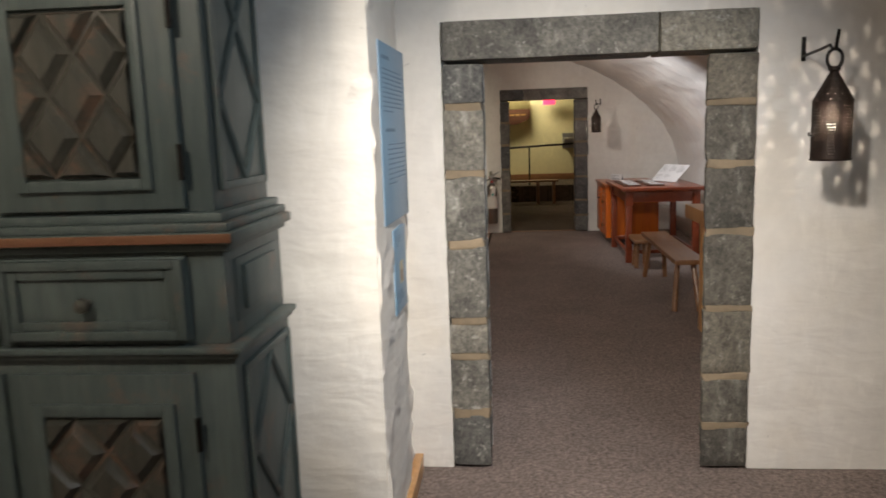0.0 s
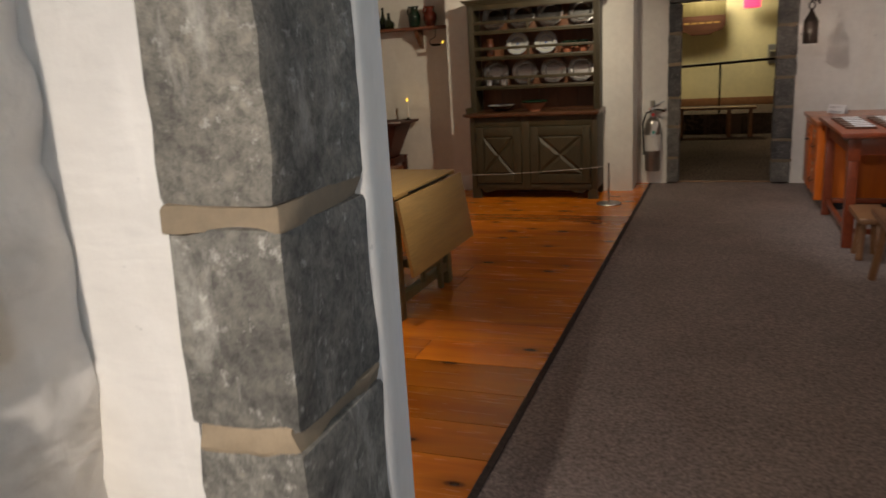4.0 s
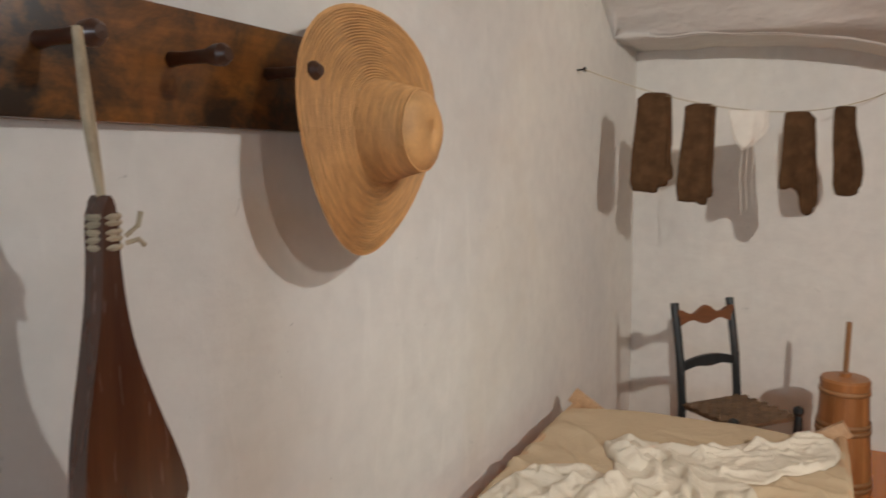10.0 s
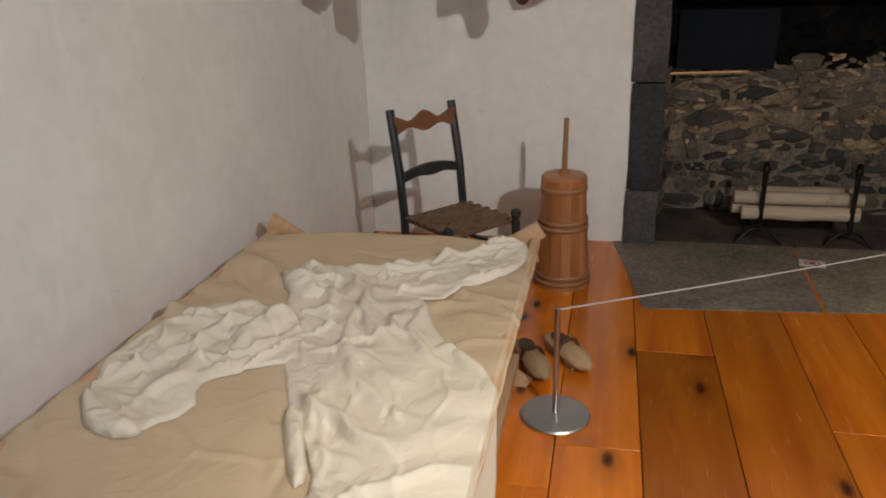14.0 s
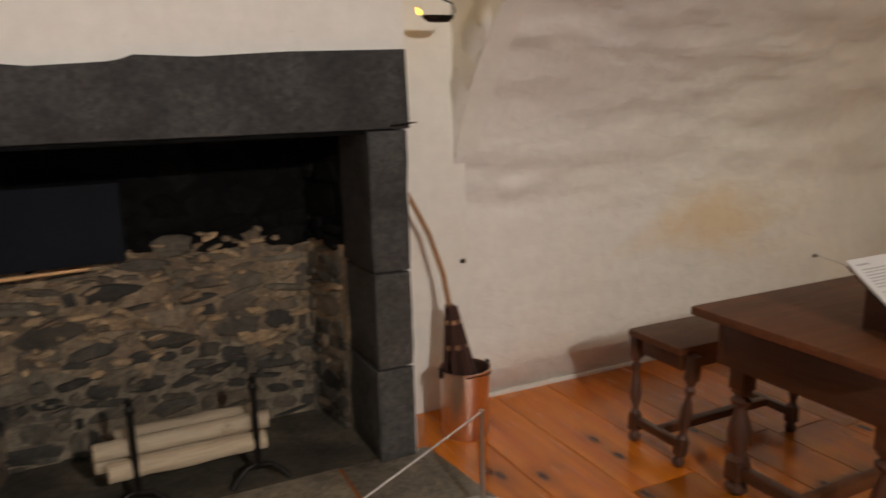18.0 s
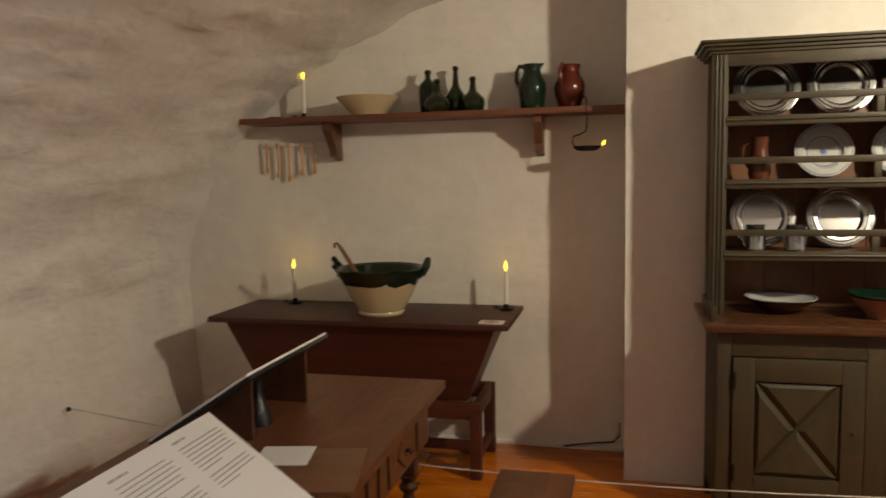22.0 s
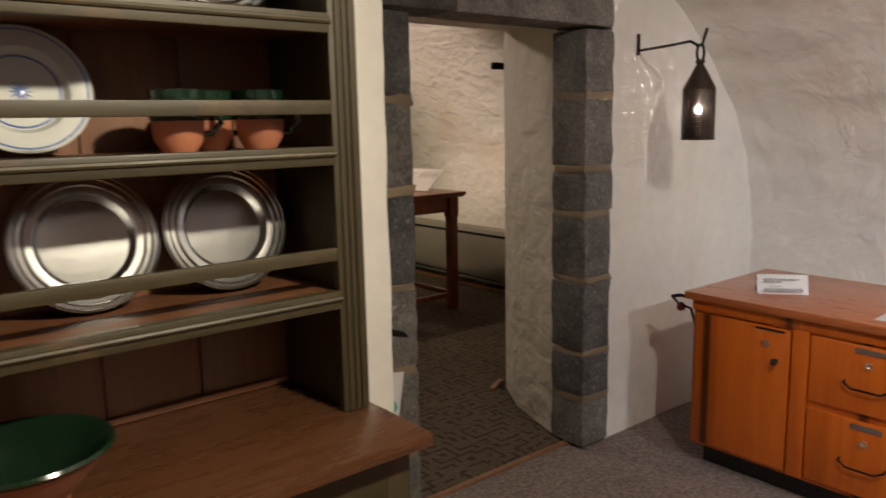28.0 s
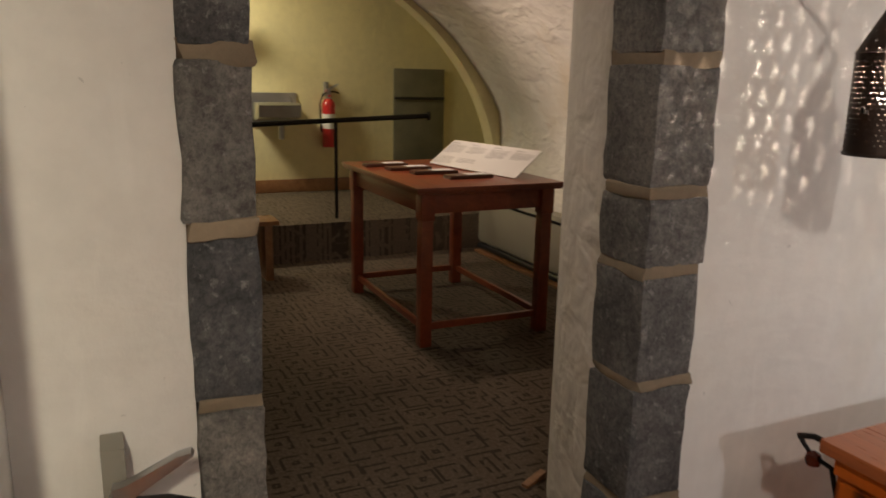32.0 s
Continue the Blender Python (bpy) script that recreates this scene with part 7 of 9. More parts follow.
wall_panel("exhibit_panel", 2.521, 3.009, 1.18, 1.81, -0.427, [(0.05, 0.05, 0.3, 1, 0.013, 0.02), (0.05, 0.09, 0.4, 10, 0.004, 0.016), (0.08, 0.30, 0.36, 1, 0.012, 0.02), (0.10, 0.35, 0.36, 9, 0.004, 0.0175)], "large blue exhibit text panel on the rough plaster")
small = wall_panel("exhibit_panel", 2.675, 2.915, 0.825, 1.145, -0.430, [(0.03, 0.03, 0.12, 4, 0.0032, 0.011), (0.05, 0.24, 0.11, 5, 0.0032, 0.011)], "small blue exhibit panel with a pale drawing")
part("drawing", bx(-0.02, 0.045, -0.055, 0.03, 0.0121, 0.0127), plain("pale_drawing", (0.55, 0.5, 0.34), 0.6), small)
part("drawing_shade", bx(-0.015, 0.035, -0.05, -0.005, 0.0128, 0.0132), plain("brown_drawing", (0.35, 0.26, 0.18), 0.6), small)


def number_card():
    t = thing("number_card", pose(-0.1585, 3.57, 1.405, 90, 0, 110.5), "small white card with the number 12 on the door reveal", "sign")
    part("card", bx(-0.048, 0.048, -0.048, 0.048, -0.008, 0.003, 0.001), PAPER, t)
    cu = bpy.data.curves.new("digits", "FONT")
    cu.body, cu.size, cu.extrude, cu.align_x, cu.align_y = "12", 0.032, 0.0004, "CENTER", "CENTER"
    tmp = bpy.data.objects.new("digits", cu)
    scene.collection.objects.link(tmp)
    me = bpy.data.meshes.new_from_object(tmp.evaluated_get(bpy.context.evaluated_depsgraph_get()))
    bpy.data.objects.remove(tmp)
    me.materials.append(INK)
    ob = new("digits", me)
    ob.parent = t
    ob.matrix_local = pose(0, 0.0, 0.0036)
    part("rule", bx(-0.03, 0.04, -0.033, -0.029, 0.003, 0.0035), INK, t)
    part("rule", bx(-0.034, 0.0, 0.028, 0.032, 0.003, 0.0035), INK, t)


number_card()
def lantern(x, y, zb, wall_y, wall_x, watts, group):
    """Punched-tin lantern: real holes in the shell, cone roof, ring, iron wall bracket."""
    t = thing("tin_lantern", pose(x, y, zb), "rusty punched-tin lantern hung on an iron wall bracket", "lantern", group)
    r, h = 0.066, 0.205
    n, m_ = 160, 80
    bm, g = B(), {}

    def v(i, j):
        i %= n
        if (i, j) not in g:
            a = 2 * math.pi * i / n
            g[i, j] = bm.verts.new((r * math.cos(a), r * math.sin(a), h * j / m_))
        return g[i, j]
    for i in range(n):
        for j in range(m_):
            if j % 4 == 1 and i % 4 == j // 4 % 2 * 2 and 6 < j < m_ - 4 and i % 40 > 2:
                continue
            bm.faces.new((v(i, j), v(i + 1, j), v(i + 1, j + 1), v(i, j + 1)))
    part("shell", bm, RUST_TIN, t, "punched tin shell", 60)
    part("floor_plate", lathe(B(), [(0.001, 0), (r, 0), (r + 0.003, 0.004), (r, 0.008), (0.001, 0.006)], 40), RUST_TIN, t)
    bm, g = B(), {}
    n2, m2 = 120, 36
    for i in range(n2):
        for j in range(m2):
            if j % 6 == 2 and i % 8 == j // 6 % 2 * 4 and j < m2 - 6:
                continue
            q = []
            for a, b_ in ((i, j), (i + 1, j), (i + 1, j + 1), (i, j + 1)):
                a %= n2
                if (a, b_) not in g:
                    rad = r * 1.03 + (0.012 - r * 1.03) * b_ / m2
                    g[a, b_] = bm.verts.new((rad * math.cos(2 * math.pi * a / n2), rad * math.sin(2 * math.pi * a / n2), h + 0.105 * b_ / m2))
                q.append(g[a, b_])
            bm.faces.new(q)
    part("roof", bm, RUST_TIN, t, "punched conical roof", 60)
    part("collar", lathe(B(), [(0.012, h + 0.1), (0.02, h + 0.108), (0.02, h + 0.114), (0.012, h + 0.12), (0.001, h + 0.12)], 16), RUST_TIN, t)
    part("ring", wire(B(), [(0.026 * math.cos(a), 0, h + 0.145 + 0.034 * math.sin(a)) for a in [2 * math.pi * k / 20 for k in range(21)]], 0.006, 8), IRON, t)
    part("latch", wire(B(), [(-r, -0.01, 0.09), (-r - 0.014, -0.012, 0.09), (-r - 0.016, -0.012, 0.1)], 0.004, 6), IRON, t)
    fz, fw, fh = 0.142, 0.0036, 0.0075
    fil = B()
    for s_ in (-1, 1):
        tube(fil, (0, 0, fz - fh / 2), (s_ * fw * 0.7, s_ * fw * 0.7, fz + fh / 2), 0.0004, n=4, cap=False)
    part("filament", fil, emitter("lamp_filament", (1.0, 0.84, 0.68), watts / (math.pi * 2 * 0.009 * 2 * math.pi * 0.0004)), t, "bright V-shaped lamp filament")
    part("lamp_glass", lathe(B(), [(0.001, 0.137), (0.008, 0.135), (0.016, 0.126), (0.017, 0.116), (0.010, 0.106), (0.001, 0.105)], 20), emitter("frosted_lamp_glass", (1.0, 0.86, 0.72), 14.0), t, "small glowing frosted bulb")
    part("lamp_base", lathe(B(), [(0.001, 0.008), (0.012, 0.008), (0.012, 0.09), (0.009, 0.105), (0.001, 0.108)], 16), CANDLE_WAX, t, "pale candle-shaped lamp base")
    br = thing("lantern_bracket", pose(wall_x, wall_y, zb + h + 0.19), "black wrought iron wall bracket with upturned hook", "bracket", group + " brackets")
    dx, dy = x - wall_x, y - wall_y
    part("plate", bx(-0.008, 0.008, -0.008, 0.0, -0.02, 0.075, 0.002), IRON, br)
    part("arm", wire(B(), [(0, -0.004, 0.0), (dx * 0.6, dy * 0.6, 0.004), (dx * 0.85, dy * 0.85, 0.008), (dx * 0.95, dy * 0.95, -0.012), (dx * 1.02, dy * 1.02, -0.012), (dx * 1.05, dy * 1.05, 0.02), (dx * 1.07, dy * 1.08, 0.05)], 0.006, 8), IRON, br)


lantern(1.135, 2.76, 1.352, S0 - 0.004, 1.18, 19.0, "lantern by the entry door")
lantern(1.225, 10.60, 1.425, N_DOOR - 0.004, 1.33, 17.0, "lantern by the north door")


# ================================================================ east side of the hall
def plain_table(name, x, y, w, l, h, top_mat, leg_mat, label, leg=0.075, over=0.05):
    t = thing(name, pose(x, y, 0), label, "table")
    part("tabletop", bx(-w / 2, w / 2, -l / 2, l / 2, h - 0.03, h, 0.006), top_mat, t)
    part("top_moulding", bx(-w / 2 + 0.012, w / 2 - 0.012, -l / 2 + 0.012, l / 2 - 0.012, h - 0.042, h - 0.03, 0.004), top_mat, t)
    a, b_ = w / 2 - over, l / 2 - over
    for s in (-1, 1):
        part("apron", bx(s * a - 0.012 - s * leg * 0.4, s * a + 0.012 - s * leg * 0.4, -b_ + leg, b_ - leg, h - 0.16, h - 0.042, 0.003), leg_mat, t)
        part("end_apron", bx(-a + leg, a - leg, s * b_ - 0.012 - s * leg * 0.4, s * b_ + 0.012 - s * leg * 0.4, h - 0.16, h - 0.042, 0.003), leg_mat, t)
        part("stretcher", bx(s * (a - leg / 2) - 0.014, s * (a - leg / 2) + 0.014, -b_ + leg, b_ - leg, 0.10, 0.14, 0.003), leg_mat, t)
        part("end_stretcher", bx(-a + leg, a - leg, s * (b_ - leg / 2) - 0.014, s * (b_ - leg / 2) + 0.014, 0.10, 0.14, 0.003), leg_mat, t)
        for q in (-1, 1):
            cx, cy = s * (a - leg / 2), q * (b_ - leg / 2)
            bm = B()
            k = leg / 2
            box(bm, cx - k, cx + k, cy - k, cy + k, h - 0.2, h - 0.042, 0.004)
            box(bm, cx - k * 0.86, cx + k * 0.86, cy - k * 0.86, cy + k * 0.86, 0.0, h - 0.2, 0.006)
            part("leg", bm, leg_mat, t)
    return t


def card_set(x, y, z, rows, cols, dx, dy, group):
    """Small wooden blocks with printed cards, laid in rows."""
    for i in range(rows):
        for j in range(cols):
            t = thing("sample_card", pose(x + i * dx, y + j * dy, z, 0, 0, 3 * ((i + j) % 3 - 1)), "small dark wooden tray with a printed buff card", "card", group)
            part("tray", bx(-0.1, 0.1, -0.042, 0.042, 0, 0.016, 0.003), DARK_OAK, t)
            part("card", bx(-0.04, 0.085, -0.034, 0.034, 0.016, 0.0185, 0.0005), PAPER, t)


def lectern_board(name, x, y, z, rz, w, h, tilt, label, seed, cols=3):
    """A printed board leaning back on a wedge."""
    t = thing(name, pose(x, y, z, 0, 0, rz), label, "sign")
    m = pose(0, 0, 0.004, tilt)
    bd = bx(-w / 2, w / 2, 0, h, 0, 0.006, 0.001)
    bd.transform(m)
    b0 = part("board", bd, PAPER, t)
    for c in range(cols):
        cw = w / cols
        text_lines(t, m @ pose(-w / 2 + 0.02 + c * cw, h - 0.03, 0.0064), cw - 0.035, 1, 0.006, 0.01, INK, seed + c)
        text_lines(t, m @ pose(-w / 2 + 0.02 + c * cw, h - 0.05, 0.0064), cw - 0.035, 9 - 2 * (c % 2), 0.0032, 0.0105, INK, seed + 10 + c)
        if c < 2:
            text_lines(t, m @ pose(-w / 2 + 0.02 + c * cw, h - 0.175, 0.0064), cw - 0.035, 8 - 3 * c, 0.0032, 0.0105, INK, seed + 20 + c)
    sup = prism(B(), [(0.03, -0.004), (h * math.cos(radians(tilt)) * 0.85, -0.004), (h * math.cos(radians(tilt)) * 0.85, h * math.sin(radians(tilt)) * 0.82)], -w * 0.3, -w * 0.3 + 0.012, 0)
    part("wedge", sup, DARK_OAK, t)
    return t


plain_table("display_table", 1.67, 8.87, 0.90, 1.32, 0.83, CHERRY, CHERRY, "brown cherry display table with square legs and stretchers", 0.08, 0.05)
card_set(1.38, 8.52, 0.83, 2, 6, 0.25, 0.135, "sample cards on the display table")
lectern_board("reading_board", 1.83, 9.05, 0.83, -62, 0.44, 0.28, 42, "white printed reading board propped on the display table", 40)
plank_bench("plank_bench", 1.43, 6.76, -1, 0.24, 1.68, 0.44, MID_OAK, "brown plank bench with four splayed round legs", MID_OAK, 0.1, "benches by the walkway")
plank_bench("plank_bench", 1.40, 8.05, -1, 0.2, 0.5, 0.32, MID_OAK, "small brown footstool beside the display table", MID_OAK, 0.05, "benches by the walkway")


def desk():
    t = thing("pine_desk", pose(1.73, 5.33, 0), "light pine work table with thick top and slab end", "table")
    part("tabletop", bx(-0.40, 0.42, -0.78, 0.44, 0.80, 0.90, 0.006), LIGHT_PINE, t)
    for y in (-0.62, 0.06):
        part("slab_leg", bx(-0.36, -0.27, y, y + 0.09, 0.0, 0.80, 0.005), LIGHT_PINE, t)
        part("slab_leg", bx(0.28, 0.37, y, y + 0.09, 0.0, 0.80, 0.005), LIGHT_PINE, t)
        part("cross_rail", bx(-0.27, 0.28, y + 0.02, y + 0.07, 0.1, 0.22, 0.004), LIGHT_PINE, t)
    part("apron", bx(-0.345, -0.31, -0.53, 0.06, 0.72, 0.80, 0.004), LIGHT_PINE, t)
    part("long_rail", bx(-0.02, 0.03, -0.56, 0.1, 0.12, 0.2, 0.004), LIGHT_PINE, t)


desk()


def pine_cabinet():
    t = thing("pine_cabinet", pose(1.57, 10.1, 0), "orange pine counter cabinet with a door, drawers and black pulls", "cabinet")
    L, R, N, S = -0.32, 0.32, 0.5, -0.5          # west face at L
    part("body", bx(L, R, S, N, 0.09, 0.745, 0.004), ORANGE_PINE, t)
    part("top", bx(L - 0.035, R + 0.03, S - 0.03, N + 0.03, 0.745, 0.778, 0.005), PINE_TOP, t)
    part("toe_board", bx(L + 0.05, R - 0.03, S + 0.04, N - 0.04, 0.0, 0.09), BLACK_PLASTIC, t)
    f = L - 0.004
    d = part("door", bx(f - 0.014, f, 0.07, 0.48, 0.11, 0.69, 0.004), ORANGE_PINE, t)
    part("door_knob", lathe(B(), [(0.001, 0), (0.006, 0), (0.005, 0.014), (0.014, 0.022), (0.014, 0.03), (0.001, 0.038)], 14, pose(f - 0.014, 0.115, 0.56, 0, -90)), BLACK_PLASTIC, d)
    part("lock", lathe(B(), [(0.001, 0), (0.015, 0), (0.015, 0.005), (0.006, 0.006), (0.001, 0.003)], 16, pose(f - 0.014, 0.165, 0.62, 0, -90)), COPPER, d)
    part("label_slot", bx(f - 0.016, f - 0.013, 0.09, 0.21, 0.675, 0.684), BLACK_PLASTIC, d)
    part("top_rail", bx(f - 0.012, f, S, N, 0.70, 0.744, 0.003), ORANGE_PINE, t)
    part("mullion", bx(f - 0.012, f, 0.0, 0.06, 0.1, 0.70, 0.003), ORANGE_PINE, t)
    part("corner_post", bx(f - 0.016, f + 0.05, S - 0.006, S + 0.075, 0.09, 0.744, 0.004), ORANGE_PINE, t)
    for k, (z0, z1) in enumerate(((0.43, 0.69), (0.11, 0.40))):
        w = part("drawer", bx(f - 0.008, f + 0.004, S + 0.085, -0.01, z0, z1, 0.005), ORANGE_PINE, t)
        zc = z0 + (z1 - z0) * 0.72
        part("lock", lathe(B(), [(0.001, 0), (0.014, 0), (0.014, 0.006), (0.006, 0.007), (0.001, 0.003)], 16, pose(f - 0.008, -0.22, zc, 0, -90)), COPPER, w)
        zh = z0 + (z1 - z0) * 0.45
        part("bail_pull", wire(B(), [(f - 0.008, -0.14, zh), (f - 0.022, -0.14, zh - 0.006), (f - 0.03, -0.17, zh - 0.022), (f - 0.03, -0.27, zh - 0.022), (f - 0.022, -0.3, zh - 0.006), (f - 0.008, -0.3, zh)], 0.0045, 8), IRON, w)
        part("label_holder", bx(f - 0.011, f - 0.007, -0.28, -0.17, z1 - 0.032, z1 - 0.012, 0.001), STEEL, w)
    part("end_rail", wire(B(), [(L + 0.04, N + 0.03, 0.735), (L + 0.04, N + 0.1, 0.735), (L + 0.02, N + 0.13, 0.728)], 0.008, 8), IRON, t)
    part("rail_knob", lathe(B(), [(0.001, -0.022), (0.016, -0.014), (0.02, 0), (0.016, 0.014), (0.001, 0.022)], 14, pose(L + 0.02, N + 0.08, 0.69)), RED_GLAZE, t)
    part("rail_hook", wire(B(), [(L + 0.02, N + 0.12, 0.725), (L + 0.02, N + 0.09, 0.70), (L + 0.02, N + 0.03, 0.69), (L + 0.02, N + 0.005, 0.62)], 0.006, 8), IRON, t)


pine_cabinet()


def tent_card():
    t = thing("tent_card", pose(1.47, 10.33, 0.778, 0, 0, -52), "white folded tent card with dark print on the cabinet", "sign")
    for s in (-1, 1):
        bm = bx(-0.1, 0.1, -0.0012, 0.0012, 0, 0.085)
        bm.transform(pose(0, s * 0.028, 0, 20 * s))
        part("leaf", bm, PAPER, t)
    m = pose(-0.075, -0.0175, 0.062, 70)
    text_lines(t, m, 0.15, 2, 0.006, 0.011, INK, 4)
    text_lines(t, m @ pose(0.02, -0.03, 0), 0.11, 1, 0.003, 0.01, INK, 5)
    bm = B()
    for k in range(9):
        box(bm, k * 0.017, k * 0.017 + 0.015, -0.007, 0.007, 0, 0.0008)
    ob = part("dark_band", bm, INK, t, smooth=0)
    ob.matrix_local = m @ pose(0, -0.046, 0)


tent_card()
sh = thing("info_sheet", pose(1.40, 9.76, 0.7785, 0, 0, -88), "white printed information sheet lying on the cabinet", "paper")
part("sheet", bx(-0.14, 0.14, -0.1, 0.1, 0, 0.0012), PAPER, sh)
text_lines(sh, pose(-0.12, 0.03, 0.0014), 0.12, 5, 0.004, 0.014, INK, 8)
text_lines(sh, pose(0.03, 0.06, 0.0014), 0.1, 8, 0.003, 0.014, INK, 9)


def heater(name, x, y0, y1, face, label):
    t = thing(name, pose(x, (y0 + y1) / 2, 0), label, "radiator", "baseboard heaters")
    l = (y1 - y0) / 2
    s = -1 if face < 0 else 1
    part("cover", prism(B(), [(0, 0.10), (s * 0.07, 0.10), (s * 0.085, 0.14), (s * 0.085, 0.44), (s * 0.05, 0.54), (0, 0.56)], -l, l, 1, 0.004), RADIATOR, t)
    k = -l + 0.06
    bm = B()
    while k < l - 0.05:
        box(bm, s * 0.0655 - 0.012, s * 0.0655 + 0.012, k, k + 0.018, 0.485, 0.505, m=None)
        k += 0.03
    part("grille", bm, BLACK_PLASTIC, t)
    part("pipe", tube(B(), (s * 0.06, -l, 0.06), (s * 0.06, l, 0.06), 0.03, n=14), BLACK_PLASTIC, t)
    part("fillet", bx(min(0, s * 0.12), max(0, s * 0.12), -l, l, 0.0, 0.025, 0.003), MID_OAK, t)


heater("baseboard_heater", 2.40, 7.6, 9.6, -1, "cream enamelled baseboard heater along the wall")


# fire extinguishers
def extinguisher(x, y, z0, s, body_mat, label):
    t = thing("fire_extinguisher", pose(x, y, z0), label, "extinguisher", "fire extinguishers")
    r, h = 0.072 * s, 0.52 * s
    part("cylinder", lathe(B(), [(0.001, 0), (r * 0.92, 0.0), (r, 0.02), (r, h * 0.84), (r * 0.93, h * 0.9), (r * 0.6, h * 0.97), (r * 0.3, h), (0.001, h)], 32), body_mat, t)
    part("neck", tube(B(), (0, 0, h), (0, 0, h + 0.06 * s), 0.017 * s, n=14), STEEL, t)
    part("valve", bx(-0.018 * s, 0.02 * s, -0.015 * s, 0.015 * s, h + 0.04 * s, h + 0.085 * s, 0.004), STEEL, t)
    bar = lambda pts: at(prism(B(), [(x_ * s, h + z_ * s) for x_, z_ in pts], -0.011 * s, 0.011 * s, 1, 0.002), 0, 0, 0, 0, 0, -10)
    part("handle", bar([(0.005, 0.055), (0.06, 0.062), (0.105, 0.048), (0.122, 0.046), (0.108, 0.064), (0.07, 0.076), (0.005, 0.078)]), IRON, t, "dark carrying handle")
    part("lever", bar([(-0.012, 0.083), (0.02, 0.084), (0.095, 0.138), (0.112, 0.146), (0.108, 0.154), (0.085, 0.148), (0.01, 0.106), (-0.012, 0.104)]), STEEL, t, "bright squeeze lever")
    part("collar", lathe(B(), [(r * 0.3, h), (r * 0.42, h - 0.004), (r * 0.42, h + 0.012), (r * 0.25, h + 0.016)], 20), STEEL, t)
    part("gauge", lathe(B(), [(0.001, 0), (0.017 * s, 0), (0.017 * s, 0.012), (0.001, 0.014)], 18, pose(0.005, -0.016 * s, h + 0.02 * s, 90)), RED_PAINT, t)
    part("pull_pin", lathe(B(), [(0.010, -0.004), (0.014, 0), (0.010, 0.004)], 12, pose(-0.024 * s, -0.014, h + 0.075 * s, 90)), RED_PAINT, t)
    part("hose", wire(B(), [(-0.015 * s, 0, h + 0.055 * s), (-0.06 * s, 0, h + 0.04 * s), (-0.095 * s, 0, h - 0.06 * s), (-0.09 * s, 0, h * 0.6), (-0.08 * s, 0, h * 0.3)], 0.009 * s, 8), BLACK_PLASTIC, t)
    lb = part("label_band", lathe(B(), [(r + 0.0006, h * 0.38), (r + 0.0012, h * 0.4), (r + 0.0012, h * 0.66), (r + 0.0006, h * 0.68)], 32), WHITE_PLASTIC, t)
    part("wall_hook", bx(-0.028, 0.012, 0.03, 0.105, h + 0.02, h + 0.17, 0.003), RADIATOR, t)
    return t


ex = extinguisher(-0.245, N_DOOR - 0.115, 0.16, 1.12, metal("stainless_cylinder", (0.40, 0.375, 0.34), 0.30), "polished stainless fire extinguisher hung low beside the stone doorway")
tg = part("tag", at(bx(-0.03, 0.03, -0.001, 0.001, -0.17, 0.0), 0.04, -0.092, 0.545, 0, 12, 12), PAPER, ex, "white inspection tag")
part("tag_mark", at(prism(B(), [(-0.018, -0.12), (0, -0.145), (0.018, -0.12), (0, -0.095)], -0.0018, -0.0012), 0.04, -0.092, 0.545, 0, 12, 12), TEAL, tg)
solo("thermostat", bx(-0.026, 0.026, -0.018, 0, -0.03, 0.03, 0.004), WHITE_PLASTIC, pose(-0.28, N_DOOR - 0.003, 2.38), "small white plastic box high on the plaster wall", "sensor")
solo("thermostat", bx(-0.022, 0.022, -0.02, 0, -0.03, 0.03, 0.004), WHITE_PLASTIC, pose(-0.30, N_DOOR - 0.003, 2.12), "small white plastic box on the wall near the ceiling", "sensor")

# ================================================================ crockery on the dresser
def plate_profile(r, depth=0.016):
    return [(0.001, 0.0), (r * 0.60, 0.0), (r * 0.64, depth * 0.5), (r * 0.68, depth), (r * 0.96, depth * 1.25), (r, depth * 1.15), (r * 0.985, depth * 0.95), (r * 0.69, depth * 0.72), (r * 0.62, -0.004), (0.001, -0.004)]


def leaning(x, z, y=10.40, lean=14):
    """A plate stands on the shelf behind the rail and leans on the back boards."""
    return pose(x, y, z, 90 - lean)


def pewter_plate(x, zs, r=0.137):
    t = thing("pewter_plate", leaning(x, zs + r * math.cos(radians(14)) + 0.003, 10.385), "polished pewter plate with a ringed rim leaning in the rack", "plate", "pewter plates in the rack")
    part("dish", lathe(B(), plate_profile(r), 48), PEWTER, t)
    for k in (0.80, 0.90, 0.97):
        part("rim_bead", lathe(B(), [(r * k - 0.003, 0.0185), (r * k, 0.0212), (r * k + 0.003, 0.0185)], 48), PEWTER, t)


for x, z in [(x, 1.735) for x in (-1.838, -1.542, -1.25, -0.923)] + [(x, 1.17) for x in (-1.843, -1.528, -1.216, -0.934)]:
    pewter_plate(x, z)


